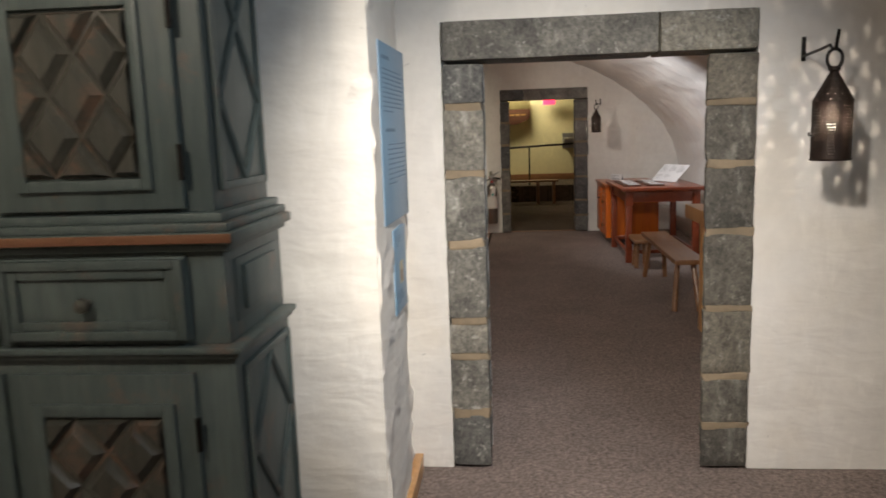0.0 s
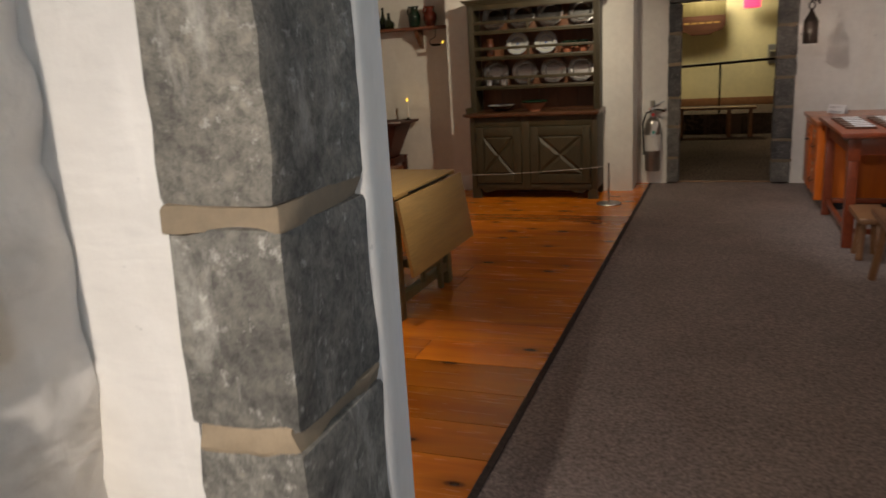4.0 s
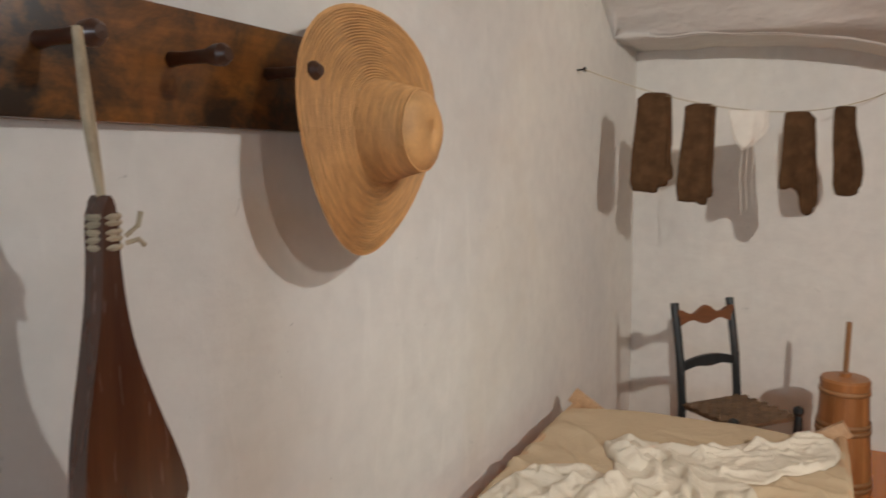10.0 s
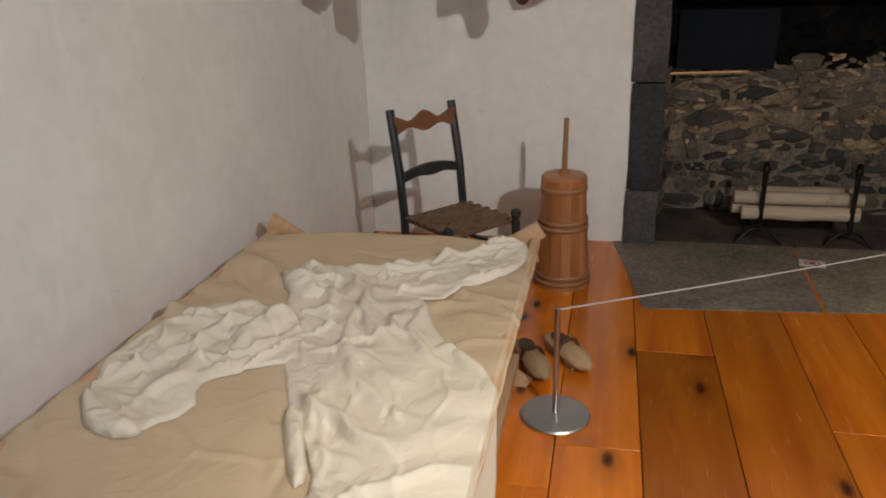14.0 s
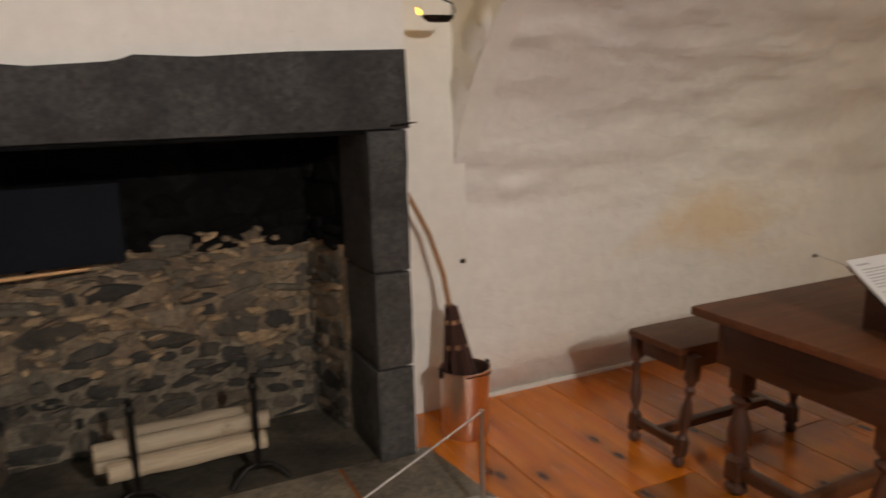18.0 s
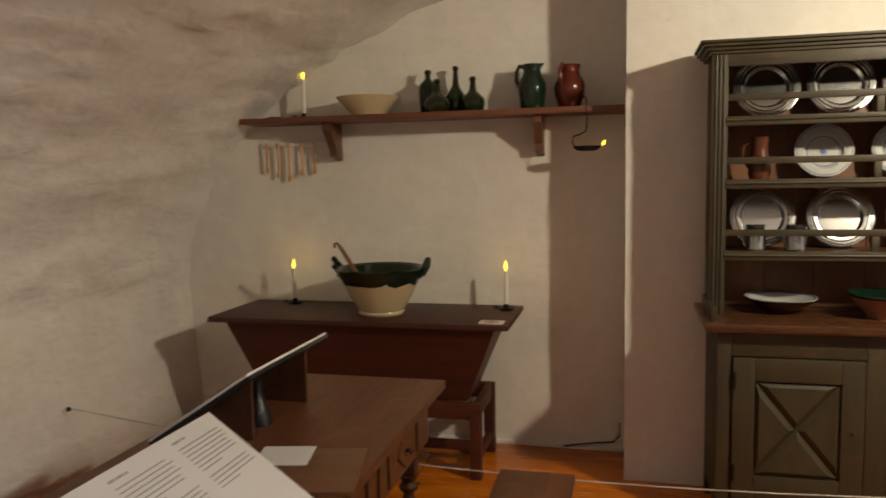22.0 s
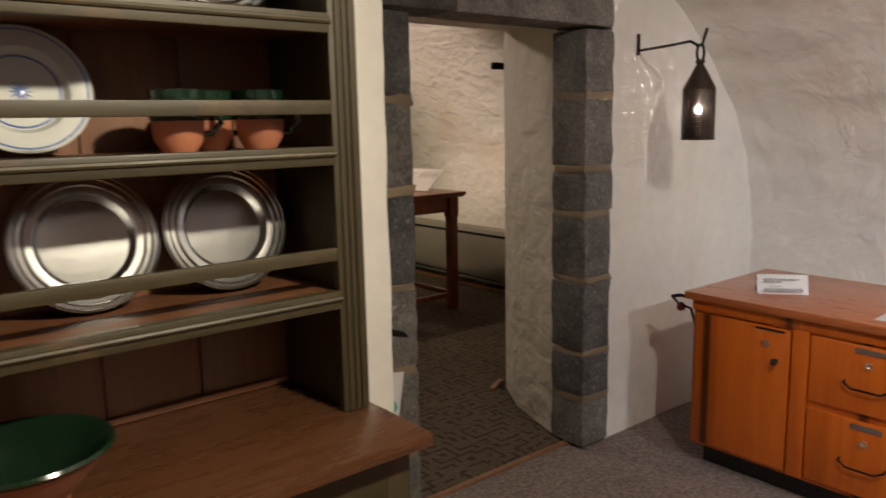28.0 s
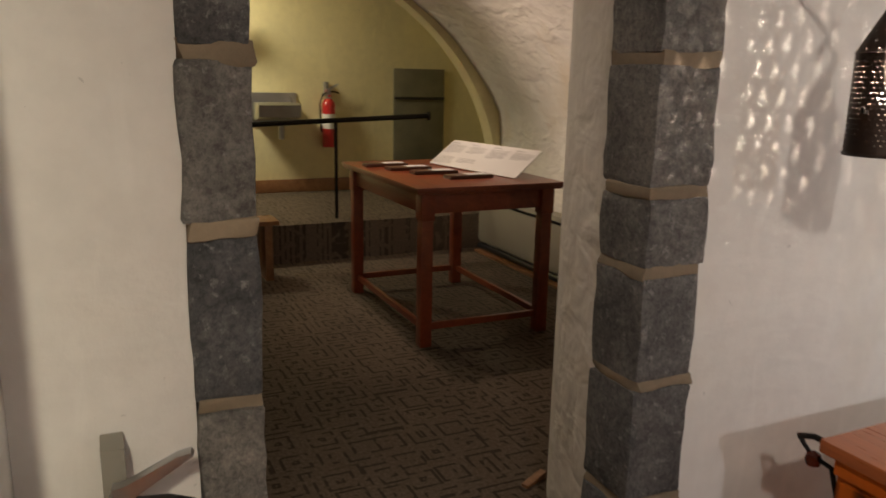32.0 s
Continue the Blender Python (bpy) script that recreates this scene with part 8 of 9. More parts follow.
def faience_plate(x, zs, r=0.118):
    t = thing("faience_plate", leaning(x, zs + r * math.cos(radians(14)) + 0.003, 10.385), "white faience plate with blue rim line and blue centre flower", "plate", "faience plates in the rack")
    part("dish", lathe(B(), plate_profile(r), 48), FAIENCE, t)
    for k, zz in ((0.93, 0.0195), (0.56, 0.0006)):
        part("blue_line", lathe(B(), [(r * k - 0.0018, zz), (r * k, zz + 0.0008), (r * k + 0.0018, zz)], 48), BLUE_GLAZE, t)
    bm = B()
    for i in range(12):
        a = 2 * math.pi * i / 12
        prism(bm, [(0.004 * math.cos(a + 1), 0.004 * math.sin(a + 1)), (0.021 * math.cos(a), 0.021 * math.sin(a)), (0.004 * math.cos(a - 1), 0.004 * math.sin(a - 1))], 0.0003, 0.0012, 2)
    lathe(bm, [(0.001, 0.0015), (0.007, 0.0012), (0.007, 0.0003)], 12)
    part("blue_flower", bm, BLUE_GLAZE, t)


faience_plate(-1.60, 1.473)
faience_plate(-1.296, 1.473)


def vessel(name, x, y, z, prof, material, label, category, group="", n=32, extra=None, rz=0):
    t = thing(name, pose(x, y, z, 0, 0, rz), label, category, group)
    part("body", lathe(B(), prof, n), material, t)
    if extra:
        extra(t)
    return t


def loop_handle(t, material, pts, r=0.006, name="handle"):
    part(name, wire(B(), pts, r, 8), material, t)


# pewter mugs, brown jug, green-brown cups
for x in (-1.887, -1.727):
    t = vessel("pewter_mug", x, 10.25, 1.17, [(0.001, 0.002), (0.043, 0.0), (0.045, 0.01), (0.042, 0.02), (0.039, 0.104), (0.041, 0.111), (0.037, 0.111), (0.035, 0.02), (0.001, 0.012)], PEWTER, "small shiny pewter mug on the dresser shelf", "mug", "pewter mugs", extra=lambda t: loop_handle(t, PEWTER, [(-0.033, 0, 0.09), (-0.055, 0, 0.085), (-0.06, 0, 0.055), (-0.05, 0, 0.028), (-0.035, 0, 0.022)], 0.005), rz=20)
vessel("brown_jug", -1.873, 10.28, 1.473, [(0.001, 0.002), (0.04, 0.0), (0.047, 0.03), (0.045, 0.07), (0.034, 0.12), (0.034, 0.165), (0.038, 0.182), (0.034, 0.182), (0.03, 0.165), (0.03, 0.12), (0.04, 0.06), (0.001, 0.01)], JUG_GLAZE, "brown turned jug with loop handle on the dresser shelf", "jug", extra=lambda t: loop_handle(t, JUG_GLAZE, [(-0.033, 0, 0.16), (-0.065, 0, 0.15), (-0.07, 0, 0.1), (-0.045, 0, 0.055)], 0.007))
for x, y in ((-1.056, 10.275), (-0.975, 10.325), (-0.888, 10.275)):
    def cup_extra(t):
        part("glazed_rim", lathe(B(), [(0.0485, 0.058), (0.0515, 0.066), (0.0495, 0.112), (0.050, 0.118), (0.0455, 0.119), (0.043, 0.11), (0.044, 0.068), (0.001, 0.066)], 28), GREEN_GLAZE, t, "green glazed upper half")
        loop_handle(t, GREEN_GLAZE, [(0.045, 0, 0.085), (0.075, 0, 0.08), (0.08, 0, 0.055), (0.06, 0, 0.035), (0.044, 0, 0.035)], 0.006)
    vessel("earthenware_cup", x, y, 1.473, [(0.001, 0.002), (0.03, 0.0), (0.045, 0.025), (0.0495, 0.062), (0.001, 0.062)], TERRACOTTA, "terracotta cup with green glazed rim on the dresser shelf", "cup", "earthenware cups", extra=cup_extra, rz=-15)


def white_dish_extra(t):
    part("white_inside", lathe(B(), [(0.001, 0.012), (0.07, 0.012), (0.12, 0.05), (0.142, 0.062), (0.147, 0.064), (0.145, 0.0665), (0.12, 0.0545), (0.07, 0.0165), (0.001, 0.0165)], 40), FAIENCE, t, "white glazed inside")
    part("rim_decor", lathe(B(), [(0.1335, 0.0635), (0.136, 0.0652), (0.139, 0.0662)], 40), BLUE_GLAZE, t)


vessel("white_dish", -1.775, 10.285, 0.902, [(0.001, 0.0), (0.06, 0.0), (0.075, 0.01), (0.125, 0.046), (0.15, 0.062), (0.118, 0.038), (0.07, 0.008), (0.001, 0.006)], BROWN_GLAZE, "wide dish, white glazed inside and dark brown outside", "dish", extra=white_dish_extra, n=40)


def green_bowl_extra(t):
    part("green_inside", lathe(B(), [(0.001, 0.016), (0.055, 0.018), (0.105, 0.06), (0.13, 0.098), (0.143, 0.104), (0.147, 0.098), (0.135, 0.088), (0.138, 0.094), (0.126, 0.09), (0.1, 0.052), (0.05, 0.012), (0.001, 0.011)], 40), GREEN_GLAZE, t, "green glazed inside and rim")


vessel("green_bowl", -1.392, 10.19, 0.902, [(0.001, 0.0), (0.066, 0.0), (0.07, 0.016), (0.075, 0.02), (0.115, 0.066), (0.136, 0.092), (0.10, 0.045), (0.05, 0.006), (0.001, 0.005)], TERRACOTTA, "terracotta bowl with dark green glazed inside", "bowl", extra=green_bowl_extra, n=40)


# ================================================================ wall shelf and trough
def candle(x, y, z, h, group):
    t = thing("candlestick", pose(x, y, z), "white battery candle with amber flame in a small iron holder", "candle", group)
    part("pan", lathe(B(), [(0.001, 0), (0.036, 0), (0.045, 0.008), (0.043, 0.01), (0.016, 0.005), (0.014, 0.03), (0.011, 0.03), (0.001, 0.01)], 24), IRON, t)
    part("ring_handle", wire(B(), [(-0.04, 0, 0.008), (-0.058, 0, 0.02), (-0.068, 0, 0.012), (-0.058, 0, 0.002)], 0.004, 6), IRON, t)
    part("candle", lathe(B(), [(0.001, 0.01), (0.011, 0.01), (0.0105, h), (0.006, h + 0.004), (0.001, h + 0.004)], 16), CANDLE_WAX, t)
    part("flame", lathe(B(), [(0.001, h + 0.003), (0.009, h + 0.014), (0.010, h + 0.024), (0.006, h + 0.04), (0.001, h + 0.056)], 12), FLAME, t, "glowing amber flame")
    bulb(x, y, z + h + 0.07, 0.1, (1.0, 0.62, 0.12), 0.008)


candle(-4.20, 10.80, 1.85, 0.215, "battery candles")
candle(-4.275, 10.75, 0.80, 0.20, "battery candles")
candle(-3.045, 10.72, 0.80, 0.205, "battery candles")
bm = lathe(B(), [(0.001, 0.0), (0.012, 0.002), (0.016, 0.008), (0.012, 0.012), (0.001, 0.012)], 12, Matrix.Diagonal((3, 1, 1, 1)))
solo("snuffer", bm, IRON, pose(-4.36, 10.75, 1.85), "small black iron candle snuffer on the shelf", "snuffer")

vessel("cream_bowl", -3.805, 10.77, 1.85, [(0.001, 0.0), (0.085, 0.0), (0.09, 0.01), (0.14, 0.06), (0.168, 0.09), (0.175, 0.1), (0.168, 0.1), (0.135, 0.066), (0.08, 0.018), (0.001, 0.014)], CREAM_GLAZE, "shallow cream-yellow earthenware bowl on the wall shelf", "bowl", n=40)


def bottle(x, y, h, r, neck, tall=False):
    body = [(r * 0.96, h * 0.3), (r, h * 0.55), (r * 0.85, h * 0.68), (neck * 1.2, h * 0.78)] if tall else [(r * 0.93, h * 0.12), (r, h * 0.24), (r * 0.9, h * 0.38), (r * 0.55, h * 0.5), (neck * 1.4, h * 0.6)]
    t = thing("glass_bottle", pose(x, y, 1.85), "dark green blown glass bottle on the wall shelf", "bottle", "bottles on the wall shelf")
    part("glass", lathe(B(), [(0.001, 0.004), (r * 0.76, 0.0), (r * 0.86, 0.008)] + body + [(neck, h * 0.84), (neck * 0.92, h), (neck * 0.6, h), (0.001, h - 0.01)], 28), BOTTLE, t)
    part("lip", lathe(B(), [(neck, h - 0.022), (neck * 1.35, h - 0.017), (neck * 1.3, h - 0.008), (neck, h - 0.004)], 20), BOTTLE, t)


bottle(-3.475, 10.81, 0.235, 0.05, 0.015, True)
bottle(-3.40, 10.71, 0.172, 0.068, 0.014)
bottle(-3.325, 10.825, 0.25, 0.056, 0.013)
bottle(-3.215, 10.745, 0.18, 0.066, 0.014)


def pitcher(x, h, r, foot, turn, material, label):
    """A bellied jug with a narrow collar, a pinched lip and a strap handle close to the neck."""
    def extra(t):
        loop_handle(t, material, [(-r * 0.58, 0, h * 0.94), (-r * 0.92, 0, h * 0.99), (-r * 1.14, 0, h * 0.86), (-r * 1.16, 0, h * 0.66), (-r * 0.93, 0, h * 0.5)], 0.011)
        part("spout", prism(B(), [(r * 0.5, h * 0.84), (r * 0.86, h * 1.015), (r * 0.5, h * 1.0)], -0.016, 0.016, 1, 0.006), material, t)
    vessel("pitcher", x, 10.77, 1.85, [(0.001, 0.0), (foot, 0.0), (foot * 1.05, 0.012), (r * 0.93, h * 0.28), (r, h * 0.45), (r * 0.95, h * 0.58), (r * 0.68, h * 0.76), (r * 0.6, h * 0.86), (r * 0.68, h * 0.985), (r * 0.66, h), (r * 0.58, h * 0.98), (r * 0.5, h * 0.86), (r * 0.5, h * 0.6), (0.001, h * 0.3)], material, label, "pitcher", "pitchers on the wall shelf", extra=extra, rz=turn)


pitcher(-2.905, 0.23, 0.074, 0.060, -12, GREEN_GLAZE, "dark green glazed pitcher on the wall shelf")
pitcher(-2.712, 0.218, 0.080, 0.053, 62, RED_GLAZE, "red-brown glazed pitcher on the wall shelf")

# spoons on the peg rail under the shelf
for k, (dx, l) in enumerate(((-1.0, 0.15), (-0.93, 0.18), (-0.86, 0.2), (-0.78, 0.17), (-0.70, 0.16))):
    t = thing("wooden_spoon", pose(-3.475 + dx, N_SHELF - 0.03, 1.72), "slim pale wooden utensil hung under the shelf", "spoon", "utensils under the shelf")
    part("shaft", tube(B(), (0, 0, 0), (0.004 * (k % 2), 0, -l), 0.006, 0.007, 8), LIGHT_PINE, t)
    part("blade", lathe(B(), [(0.001, 0.02), (0.011, 0.012), (0.013, -0.005), (0.008, -0.02), (0.001, -0.024)], 10, pose(0, 0, -l) @ Matrix.Diagonal((1, 0.5, 1, 1))), LIGHT_PINE, t)


def mixing_bowl():
    t = thing("mixing_bowl", pose(-3.675, 10.52, 0.80), "large cream earthenware bowl with green glazed rim and two handles", "bowl")
    part("body", lathe(B(), [(0.001, 0.0), (0.115, 0.0), (0.122, 0.012), (0.118, 0.022), (0.16, 0.09), (0.205, 0.185), (0.19, 0.18), (0.001, 0.02)], 44), CREAM_GLAZE, t)
    rim = lathe(B(), [(0.197, 0.165), (0.207, 0.185), (0.222, 0.205), (0.228, 0.232), (0.235, 0.240), (0.225, 0.246), (0.205, 0.235), (0.17, 0.13), (0.09, 0.03), (0.001, 0.024)], 44)
    for v in rim.verts:
        if v.co.z < 0.18 and v.co.xy.length > 0.18:
            v.co.z += 0.018 * noise.noise(Vector((math.atan2(v.co.y, v.co.x) * 3, 0, 0)))
    part("green_rim", rim, GREEN_GLAZE, t, "dark green glazed rim and inside")
    for s in (-1, 1):
        part("handle", wire(B(), [(s * 0.215, -0.035, 0.20), (s * 0.245, -0.035, 0.25), (s * 0.258, 0.0, 0.285), (s * 0.245, 0.035, 0.25), (s * 0.215, 0.035, 0.20)], 0.016, 10), GREEN_GLAZE, t)


mixing_bowl()
sp = thing("wooden_ladle", pose(-3.75, 10.50, 0.83), "red-brown wooden ladle standing in the mixing bowl", "spoon")
part("shaft", tube(B(), (0.06, 0, 0.01), (-0.13, -0.03, 0.33), 0.012, 0.010, 10), CARVED_BROWN, sp)
part("hook", wire(B(), [(-0.13, -0.03, 0.33), (-0.145, -0.03, 0.345), (-0.16, -0.03, 0.338), (-0.155, -0.03, 0.32)], 0.007, 8), CARVED_BROWN, sp)

# ================================================================ on the long table
def reader():
    t = thing("reading_board", pose(-3.10, 8.08, 0.732, 0, 0, 90), "large white printed reading board leaning on the long table", "sign")
    w, h, tilt = 0.62, 0.37, 36
    m = pose(0, 0.005, 0.006, tilt)
    bd = bx(-w / 2, w / 2, 0, h, 0, 0.008, 0.001)
    bd.transform(m)
    part("board", bd, PAPER, t)
    bk = bx(-w / 2 + 0.01, w / 2 - 0.01, 0.02, h - 0.01, -0.012, 0)
    bk.transform(m)
    part("backing", bk, BLACK_PLASTIC, t)
    for c in range(3):
        cw = w / 3
        x0 = -w / 2 + 0.025 + c * cw
        text_lines(t, m @ pose(x0, h - 0.025, 0.0084), cw * 0.6, 1, 0.006, 0.01, INK, 60 + c)
        text_lines(t, m @ pose(x0, h - 0.045, 0.0084), cw - 0.035, 7, 0.0034, 0.0115, INK, 70 + c)
        text_lines(t, m @ pose(x0, h - 0.135, 0.0084), cw - 0.035, (9, 5, 4)[c], 0.0034, 0.0115, INK, 80 + c)
    part("wedge", prism(B(), [(0.04, 0.0), (0.3, 0.0), (0.3, 0.195), (0.04, 0.02)], -0.2, -0.185, 0), DARK_OAK, t)
    part("wedge", prism(B(), [(0.04, 0.0), (0.3, 0.0), (0.3, 0.195), (0.04, 0.02)], 0.185, 0.2, 0), DARK_OAK, t)


reader()


def rear_reader():
    t = thing("reading_board", pose(-3.815, 9.01, 0.732, 0, 0, -90), "white printed reading board turned to the wall side of the table", "sign")
    w, h, tilt = 0.58, 0.40, 33
    m = pose(0, 0.005, 0.006, tilt)
    for nm, z0, z1, mm in (("board", 0, 0.008, PAPER), ("backing", -0.012, -0.0005, BLACK_PLASTIC)):
        bd = bx(-w / 2, w / 2, 0, h, z0, z1, 0.001)
        bd.transform(m)
        part(nm, bd, mm, t)
    for c in range(3):
        text_lines(t, m @ pose(-w / 2 + 0.025 + c * w / 3, h - 0.03, 0.0084), w / 3 - 0.035, 10, 0.0034, 0.0115, INK, 90 + c)
    part("stand_bell", lathe(B(), [(0.001, 0), (0.045, 0), (0.042, 0.03), (0.025, 0.07), (0.012, 0.10), (0.012, 0.14), (0.001, 0.14)], 24, pose(0.05, 0.24, 0)), BLACK_PLASTIC, t)
    for x in (-0.2, 0.19):
        part("wedge", prism(B(), [(0.04, 0.0), (0.3, 0.0), (0.3, 0.185), (0.04, 0.018)], x, x + 0.014, 0), DARK_OAK, t)


rear_reader()
nb = thing("folder", pose(-3.22, 8.62, 0.732, 0, 0, 12), "thin red-brown folder lying on the long table", "folder")
part("cover", bx(-0.11, 0.11, -0.15, 0.15, 0, 0.012, 0.002), CARVED_BROWN, nb)
part("sheet", bx(-0.19, -0.04, 0.02, 0.16, 0.012, 0.014), PAPER, nb)


def headphones(y):
    t = thing("headphones", pose(-3.10, y, 0.585) @ Matrix.Diagonal((1.2, 1.25, 1.25, 1)), "black and silver headphones hung on the table front", "headphones", "headphones on the long table")
    part("hook", wire(B(), [(-0.03, 0, 0.075), (0.01, 0, 0.075), (0.03, 0, 0.07), (0.035, 0, 0.085)], 0.005, 8), IRON, t)
    part("headband", wire(B(), [(0.022 - 0.01 * abs(math.cos(a)), 0.072 * math.cos(a), -0.01 + 0.085 * math.sin(a)) for a in [math.pi * i / 16 for i in range(17)]], 0.009, 8), BLACK_PLASTIC, t)
    for s in (-1, 1):
        part("slider", bx(0.004, 0.018, s * 0.072 - 0.008, s * 0.072 + 0.008, -0.06, -0.01, 0.003), STEEL, t)
        c = part("ear_cup", lathe(B(), [(0.001, -0.022), (0.03, -0.022), (0.042, -0.012), (0.042, 0.01), (0.03, 0.016), (0.001, 0.016)], 24, pose(0.012, s * 0.05, -0.085, 90, 0, 25 * s)), BLACK_PLASTIC, t)
        part("cap", lathe(B(), [(0.001, 0.002), (0.020, 0.003), (0.024, 0.008), (0.031, 0.008), (0.033, 0.0), (0.001, 0.0)], 20, pose(0.012 + 0.004, s * 0.066, -0.085, -90 * s, 0, 25 * s)), STEEL, c)
    part("cable", wire(B(), [(0.012, -0.05, -0.12), (0.03, -0.06, -0.3), (0.0, -0.03, -0.5), (-0.05, 0.02, -0.59)], 0.003, 6), BLACK_PLASTIC, t)


headphones(7.83)
headphones(8.49)

# ================================================================ far room
ft = plain_table("display_table", 1.86, 14.08, 0.98, 1.42, 0.965, CHERRY, CHERRY, "brown cherry display table with square legs in the far room", 0.085, 0.045)
for k, (x, y, rz) in enumerate(((1.86, 13.72, 2), (1.74, 13.98, -3), (1.66, 14.22, 3), (1.58, 14.45, -2))):
    t = thing("sample_card", pose(x, y, 0.965, 0, 0, rz), "dark wooden tray with a printed buff card", "card", "sample cards in the far room")
    part("tray", bx(-0.15, 0.15, -0.055, 0.055, 0, 0.022, 0.003), DARK_OAK, t)
    part("card", bx(-0.02, 0.125, -0.042, 0.042, 0.022, 0.0245, 0.0005), PAPER, t)
lectern_board("reading_board", 2.02, 14.02, 0.965, -80, 0.95, 0.27, 36, "long white printed reading board on the far display table", 140, 4)
heater("baseboard_heater", 3.02, 12.6, 15.6, -1, "cream enamelled baseboard heater along the far room wall")
wb = thing("wall_bracket", pose(2.62, 13.1, 1.93), "short dark iron bracket with an upright rod on the wall", "bracket")
part("arm", bx(-0.22, 0.0, -0.02, 0.02, -0.025, 0.025, 0.004), IRON, wb)
part("rod", tube(B(), (-0.012, 0, -0.06), (-0.012, 0, 0.42), 0.009, n=8), IRON, wb)


ds = thing("door_stop", pose(1.25, 11.86, 0.0, 0, 0, 20), "small orange wooden wedge on the carpet by the reveal", "wedge")
part("wedge", prism(B(), [(-0.06, 0.0), (0.06, 0.0), (0.06, 0.03), (-0.06, 0.012)], -0.016, 0.016, 1, 0.003), MID_OAK, ds)


def handrail():
    t = thing("handrail", pose(0, 15.95, 0.33), "black metal handrail along the raised platform edge", "railing")
    part("top_rail", tube(B(), (-1.2, 0, 0.74), (2.55, 0, 0.90), 0.022, n=14), IRON, t)
    for x in (-0.9, 0.45, 1.68):
        part("post", tube(B(), (x, 0, 0.0), (x, 0, 0.74 + 0.16 * (x + 1.2) / 3.75), 0.016, n=12), IRON, t)
    part("end_flange", lathe(B(), [(0.001, 0), (0.04, 0), (0.038, 0.015), (0.02, 0.02), (0.001, 0.02)], 18, pose(2.57, 0, 0.9, 0, -90)), IRON, t)


handrail()


def corner_bench(x, y):
    t = thing("oak_bench", pose(x, y, 0), "low brown wooden bench before the platform", "bench")
    part("seat", bx(-0.75, 0.45, -0.14, 0.14, 0.44, 0.475, 0.005), MID_OAK, t)
    for s in (-0.68, 0.05, 0.37):
        part("leg", bx(s - 0.03, s + 0.03, -0.12, 0.12, 0, 0.44, 0.004), MID_OAK, t)


corner_bench(0.55, 15.35)
extinguisher(2.07, FAR_N - 0.1, 0.82, 1.0, RED_PAINT, "red fire extinguisher hung on the yellow wall")


def fountain():
    t = thing("drinking_fountain", pose(1.5, FAR_N - 0.004, 1.05), "wall-hung stainless drinking fountain", "fountain")
    part("basin", prism(B(), [(-0.32, 0.22), (-0.3, 0.10), (-0.12, 0.06), (0, 0.06), (0, 0.24), (-0.28, 0.24)], -0.22, 0.22, 0, 0.012), STEEL, t)
    part("backplate", bx(-0.24, 0.24, -0.012, 0, 0.0, 0.34, 0.004), STEEL, t)
    part("trap", tube(B(), (0.05, -0.12, 0.07), (0.05, -0.1, -0.14), 0.03, n=12), STEEL, t)
    part("spout", wire(B(), [(0.15, -0.2, 0.24), (0.15, -0.2, 0.30), (0.12, -0.2, 0.31)], 0.01, 8), STEEL, t)


fountain()


def exit_sign():
    t = thing("exit_sign", pose(0.95, FAR_N - 0.25, 2.12), "small lit red exit sign hung from the ceiling", "sign")
    part("housing", bx(-0.15, 0.15, -0.02, 0.02, -0.09, 0.09, 0.006), WHITE_PLASTIC, t)
    part("face", bx(-0.135, 0.135, -0.024, -0.0205, -0.075, 0.075, 0.002), EXIT_RED, t)
    part("stem", tube(B(), (0, 0, 0.09), (0, 0, 0.88), 0.01, n=8), WHITE_PLASTIC, t)


exit_sign()


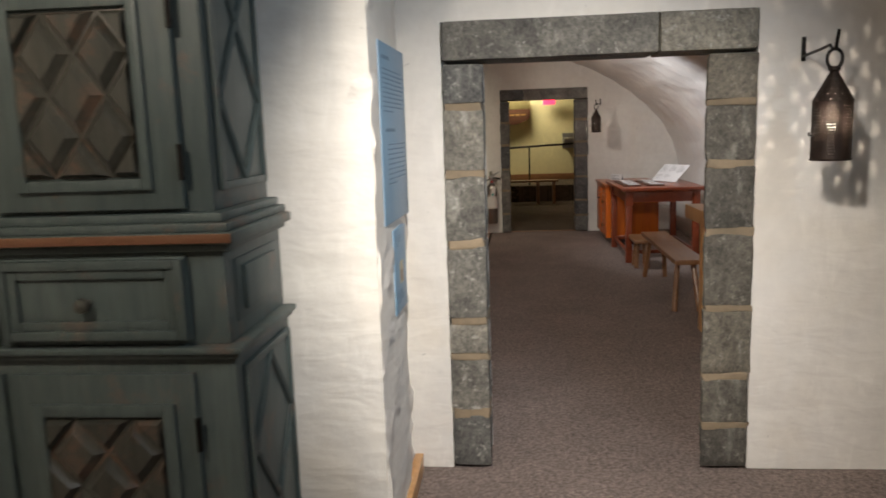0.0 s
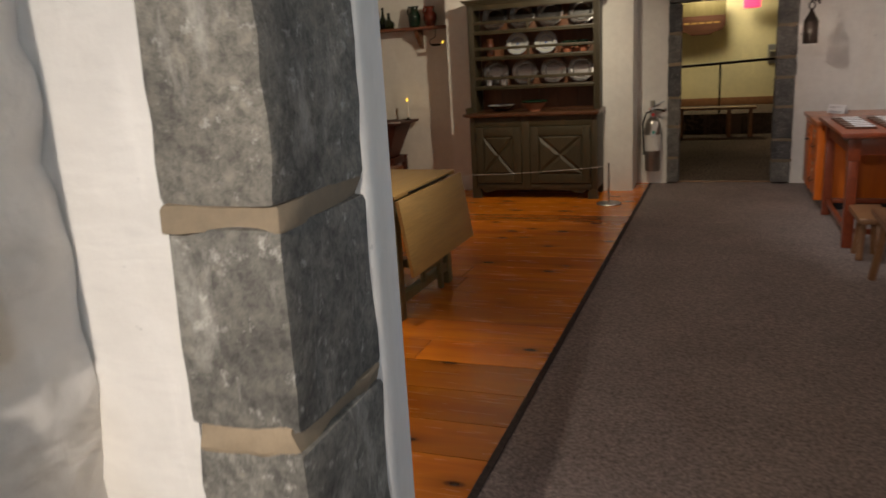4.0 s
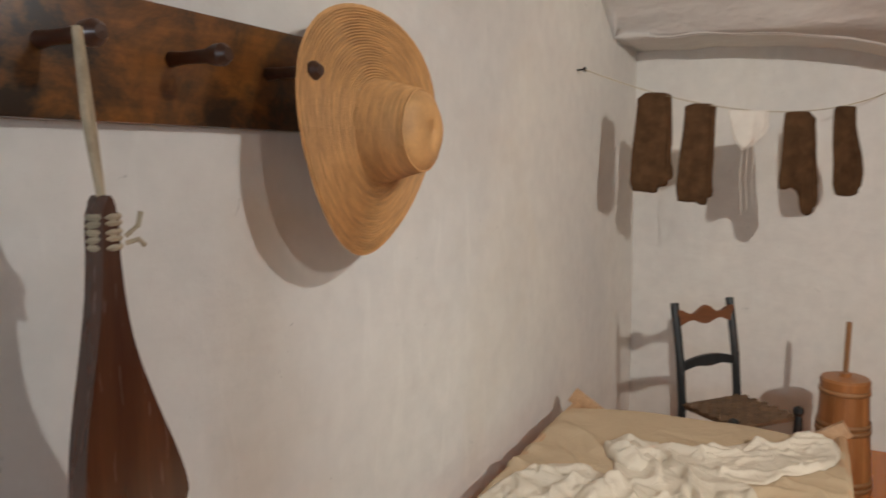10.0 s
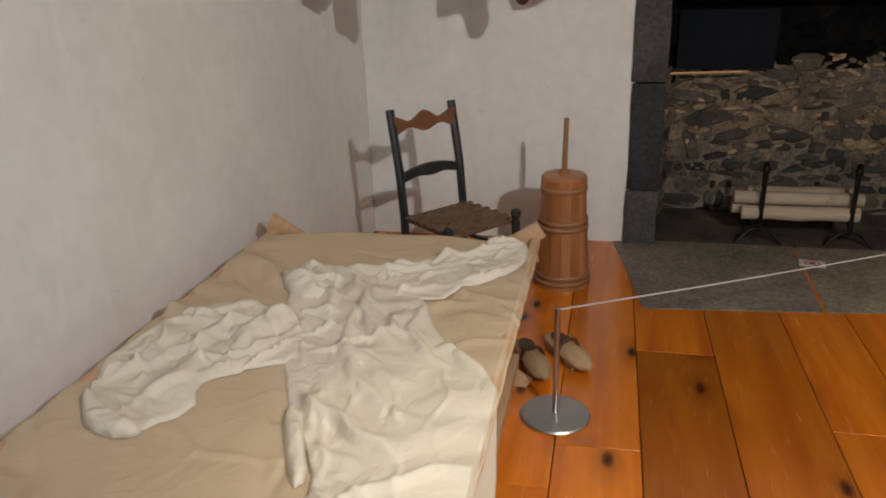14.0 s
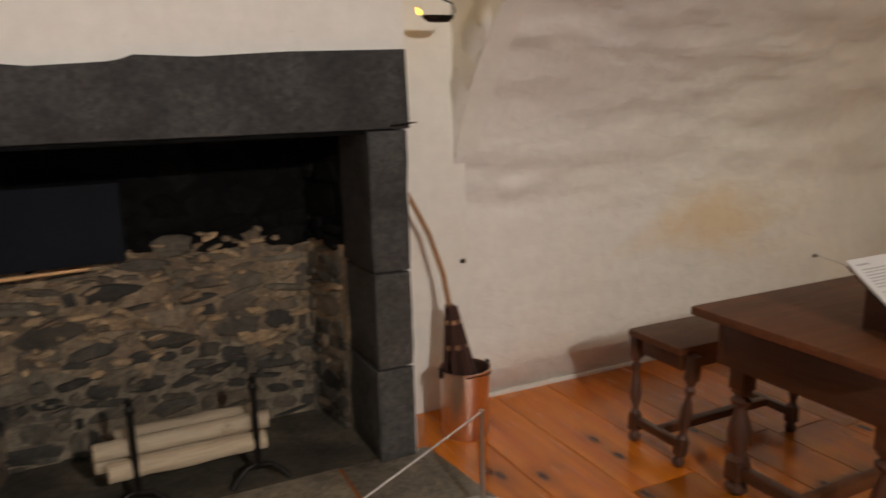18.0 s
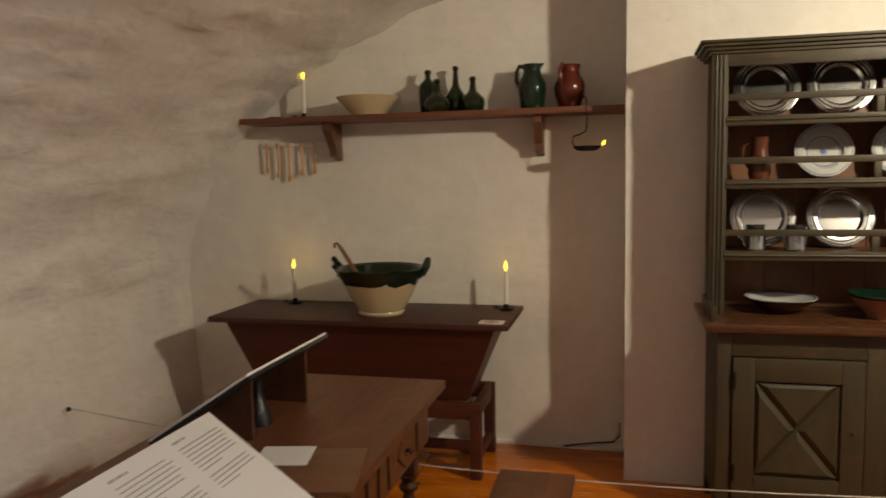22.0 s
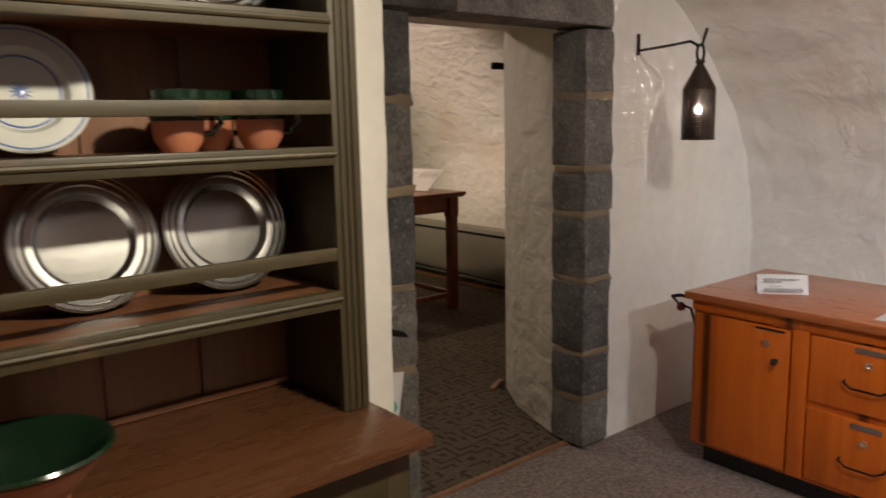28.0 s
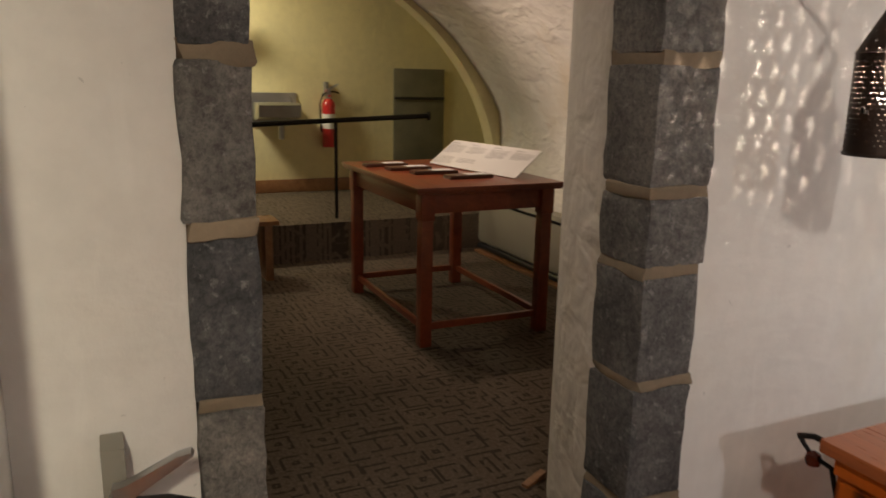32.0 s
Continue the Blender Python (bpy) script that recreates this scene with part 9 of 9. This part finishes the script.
def wood_sign():
    t = thing("wooden_sign", pose(0.10, FAR_N - 0.22, 1.62), "hanging brown wooden sign with an arched dark lower board", "sign")
    part("upper_board", bx(-0.42, 0.42, -0.02, 0.02, 0.34, 0.62, 0.006), KHAKI, t)
    part("lower_board", prism(B(), [(-0.42, 0.34), (-0.42, 0.08), (-0.25, 0.06), (-0.15, 0.0), (0.15, 0.0), (0.25, 0.06), (0.36, 0.08), (0.42, 0.16), (0.42, 0.34)], -0.018, 0.018, 1, 0.006), DARK_OAK, t)
    bm = B()
    for k in range(5):
        box(bm, -0.3 + k * 0.13, -0.3 + k * 0.13 + 0.1, -0.021, -0.0185, 0.2, 0.23)
    part("print", bm, MUSTARD, t)
    for x in (-0.3, 0.3):
        part("chain", tube(B(), (x, 0, 0.62), (x, 0, 1.38), 0.004, n=6), IRON, t)


wood_sign()
dn = thing("service_panel", pose(3.07, FAR_N - 0.01, 0.47), "grey metal service door in the yellow wall", "panel")
part("leaf", bx(-0.22, 0.40, -0.02, 0, 0.0, 1.2, 0.004), plain("olive_grey_metal", (0.2, 0.19, 0.13), 0.5), dn)
part("bar", bx(-0.22, 0.40, -0.035, -0.02, 0.86, 0.89, 0.003), BLACK_PLASTIC, dn)

# ================================================================ floor boards, each its own piece
def boards():
    r = random.Random(11)
    y = 3.665
    edge = lambda yy: -0.40 + (yy - 3.6) * 0.0165
    while y < 10.99:
        w = r.choice((0.27, 0.285, 0.295, 0.31))
        w = min(w, 11.0 - y)
        joints = [-5.05]
        x = -5.05 + r.uniform(0.9, 2.6)
        while x < -1.0:
            joints.append(x)
            x += r.uniform(1.5, 2.8)
        joints.append(None)
        for a, b_ in zip(joints, joints[1:]):
            b0, b1 = (edge(y), edge(y + w)) if b_ is None else (b_, b_)
            g = 0.0018
            poly = [(a + g, y + g), (b0 - g, y + g), (b1 - g, y + w - g), (a + g, y + w - g)]
            ht = r.uniform(-0.0006, 0.0006)
            bm = prism(B(), poly, -0.022, 0.0 + ht, 2)
            top = [e for e in bm.edges if all(v.co.z > -0.01 for v in e.verts)]
            bmesh.ops.bevel(bm, geom=top, offset=0.0016, segments=1, affect="EDGES")
            cx, cy = (a + b0) / 2, y + w / 2
            bm.transform(pose(-cx, -cy, 0.004))
            ob = part("floor_board", bm, PINE_FLOOR, wood_floor, smooth=0)
            ob.location = (cx, cy, 0.004 - 0.004)
        y += w


boards()
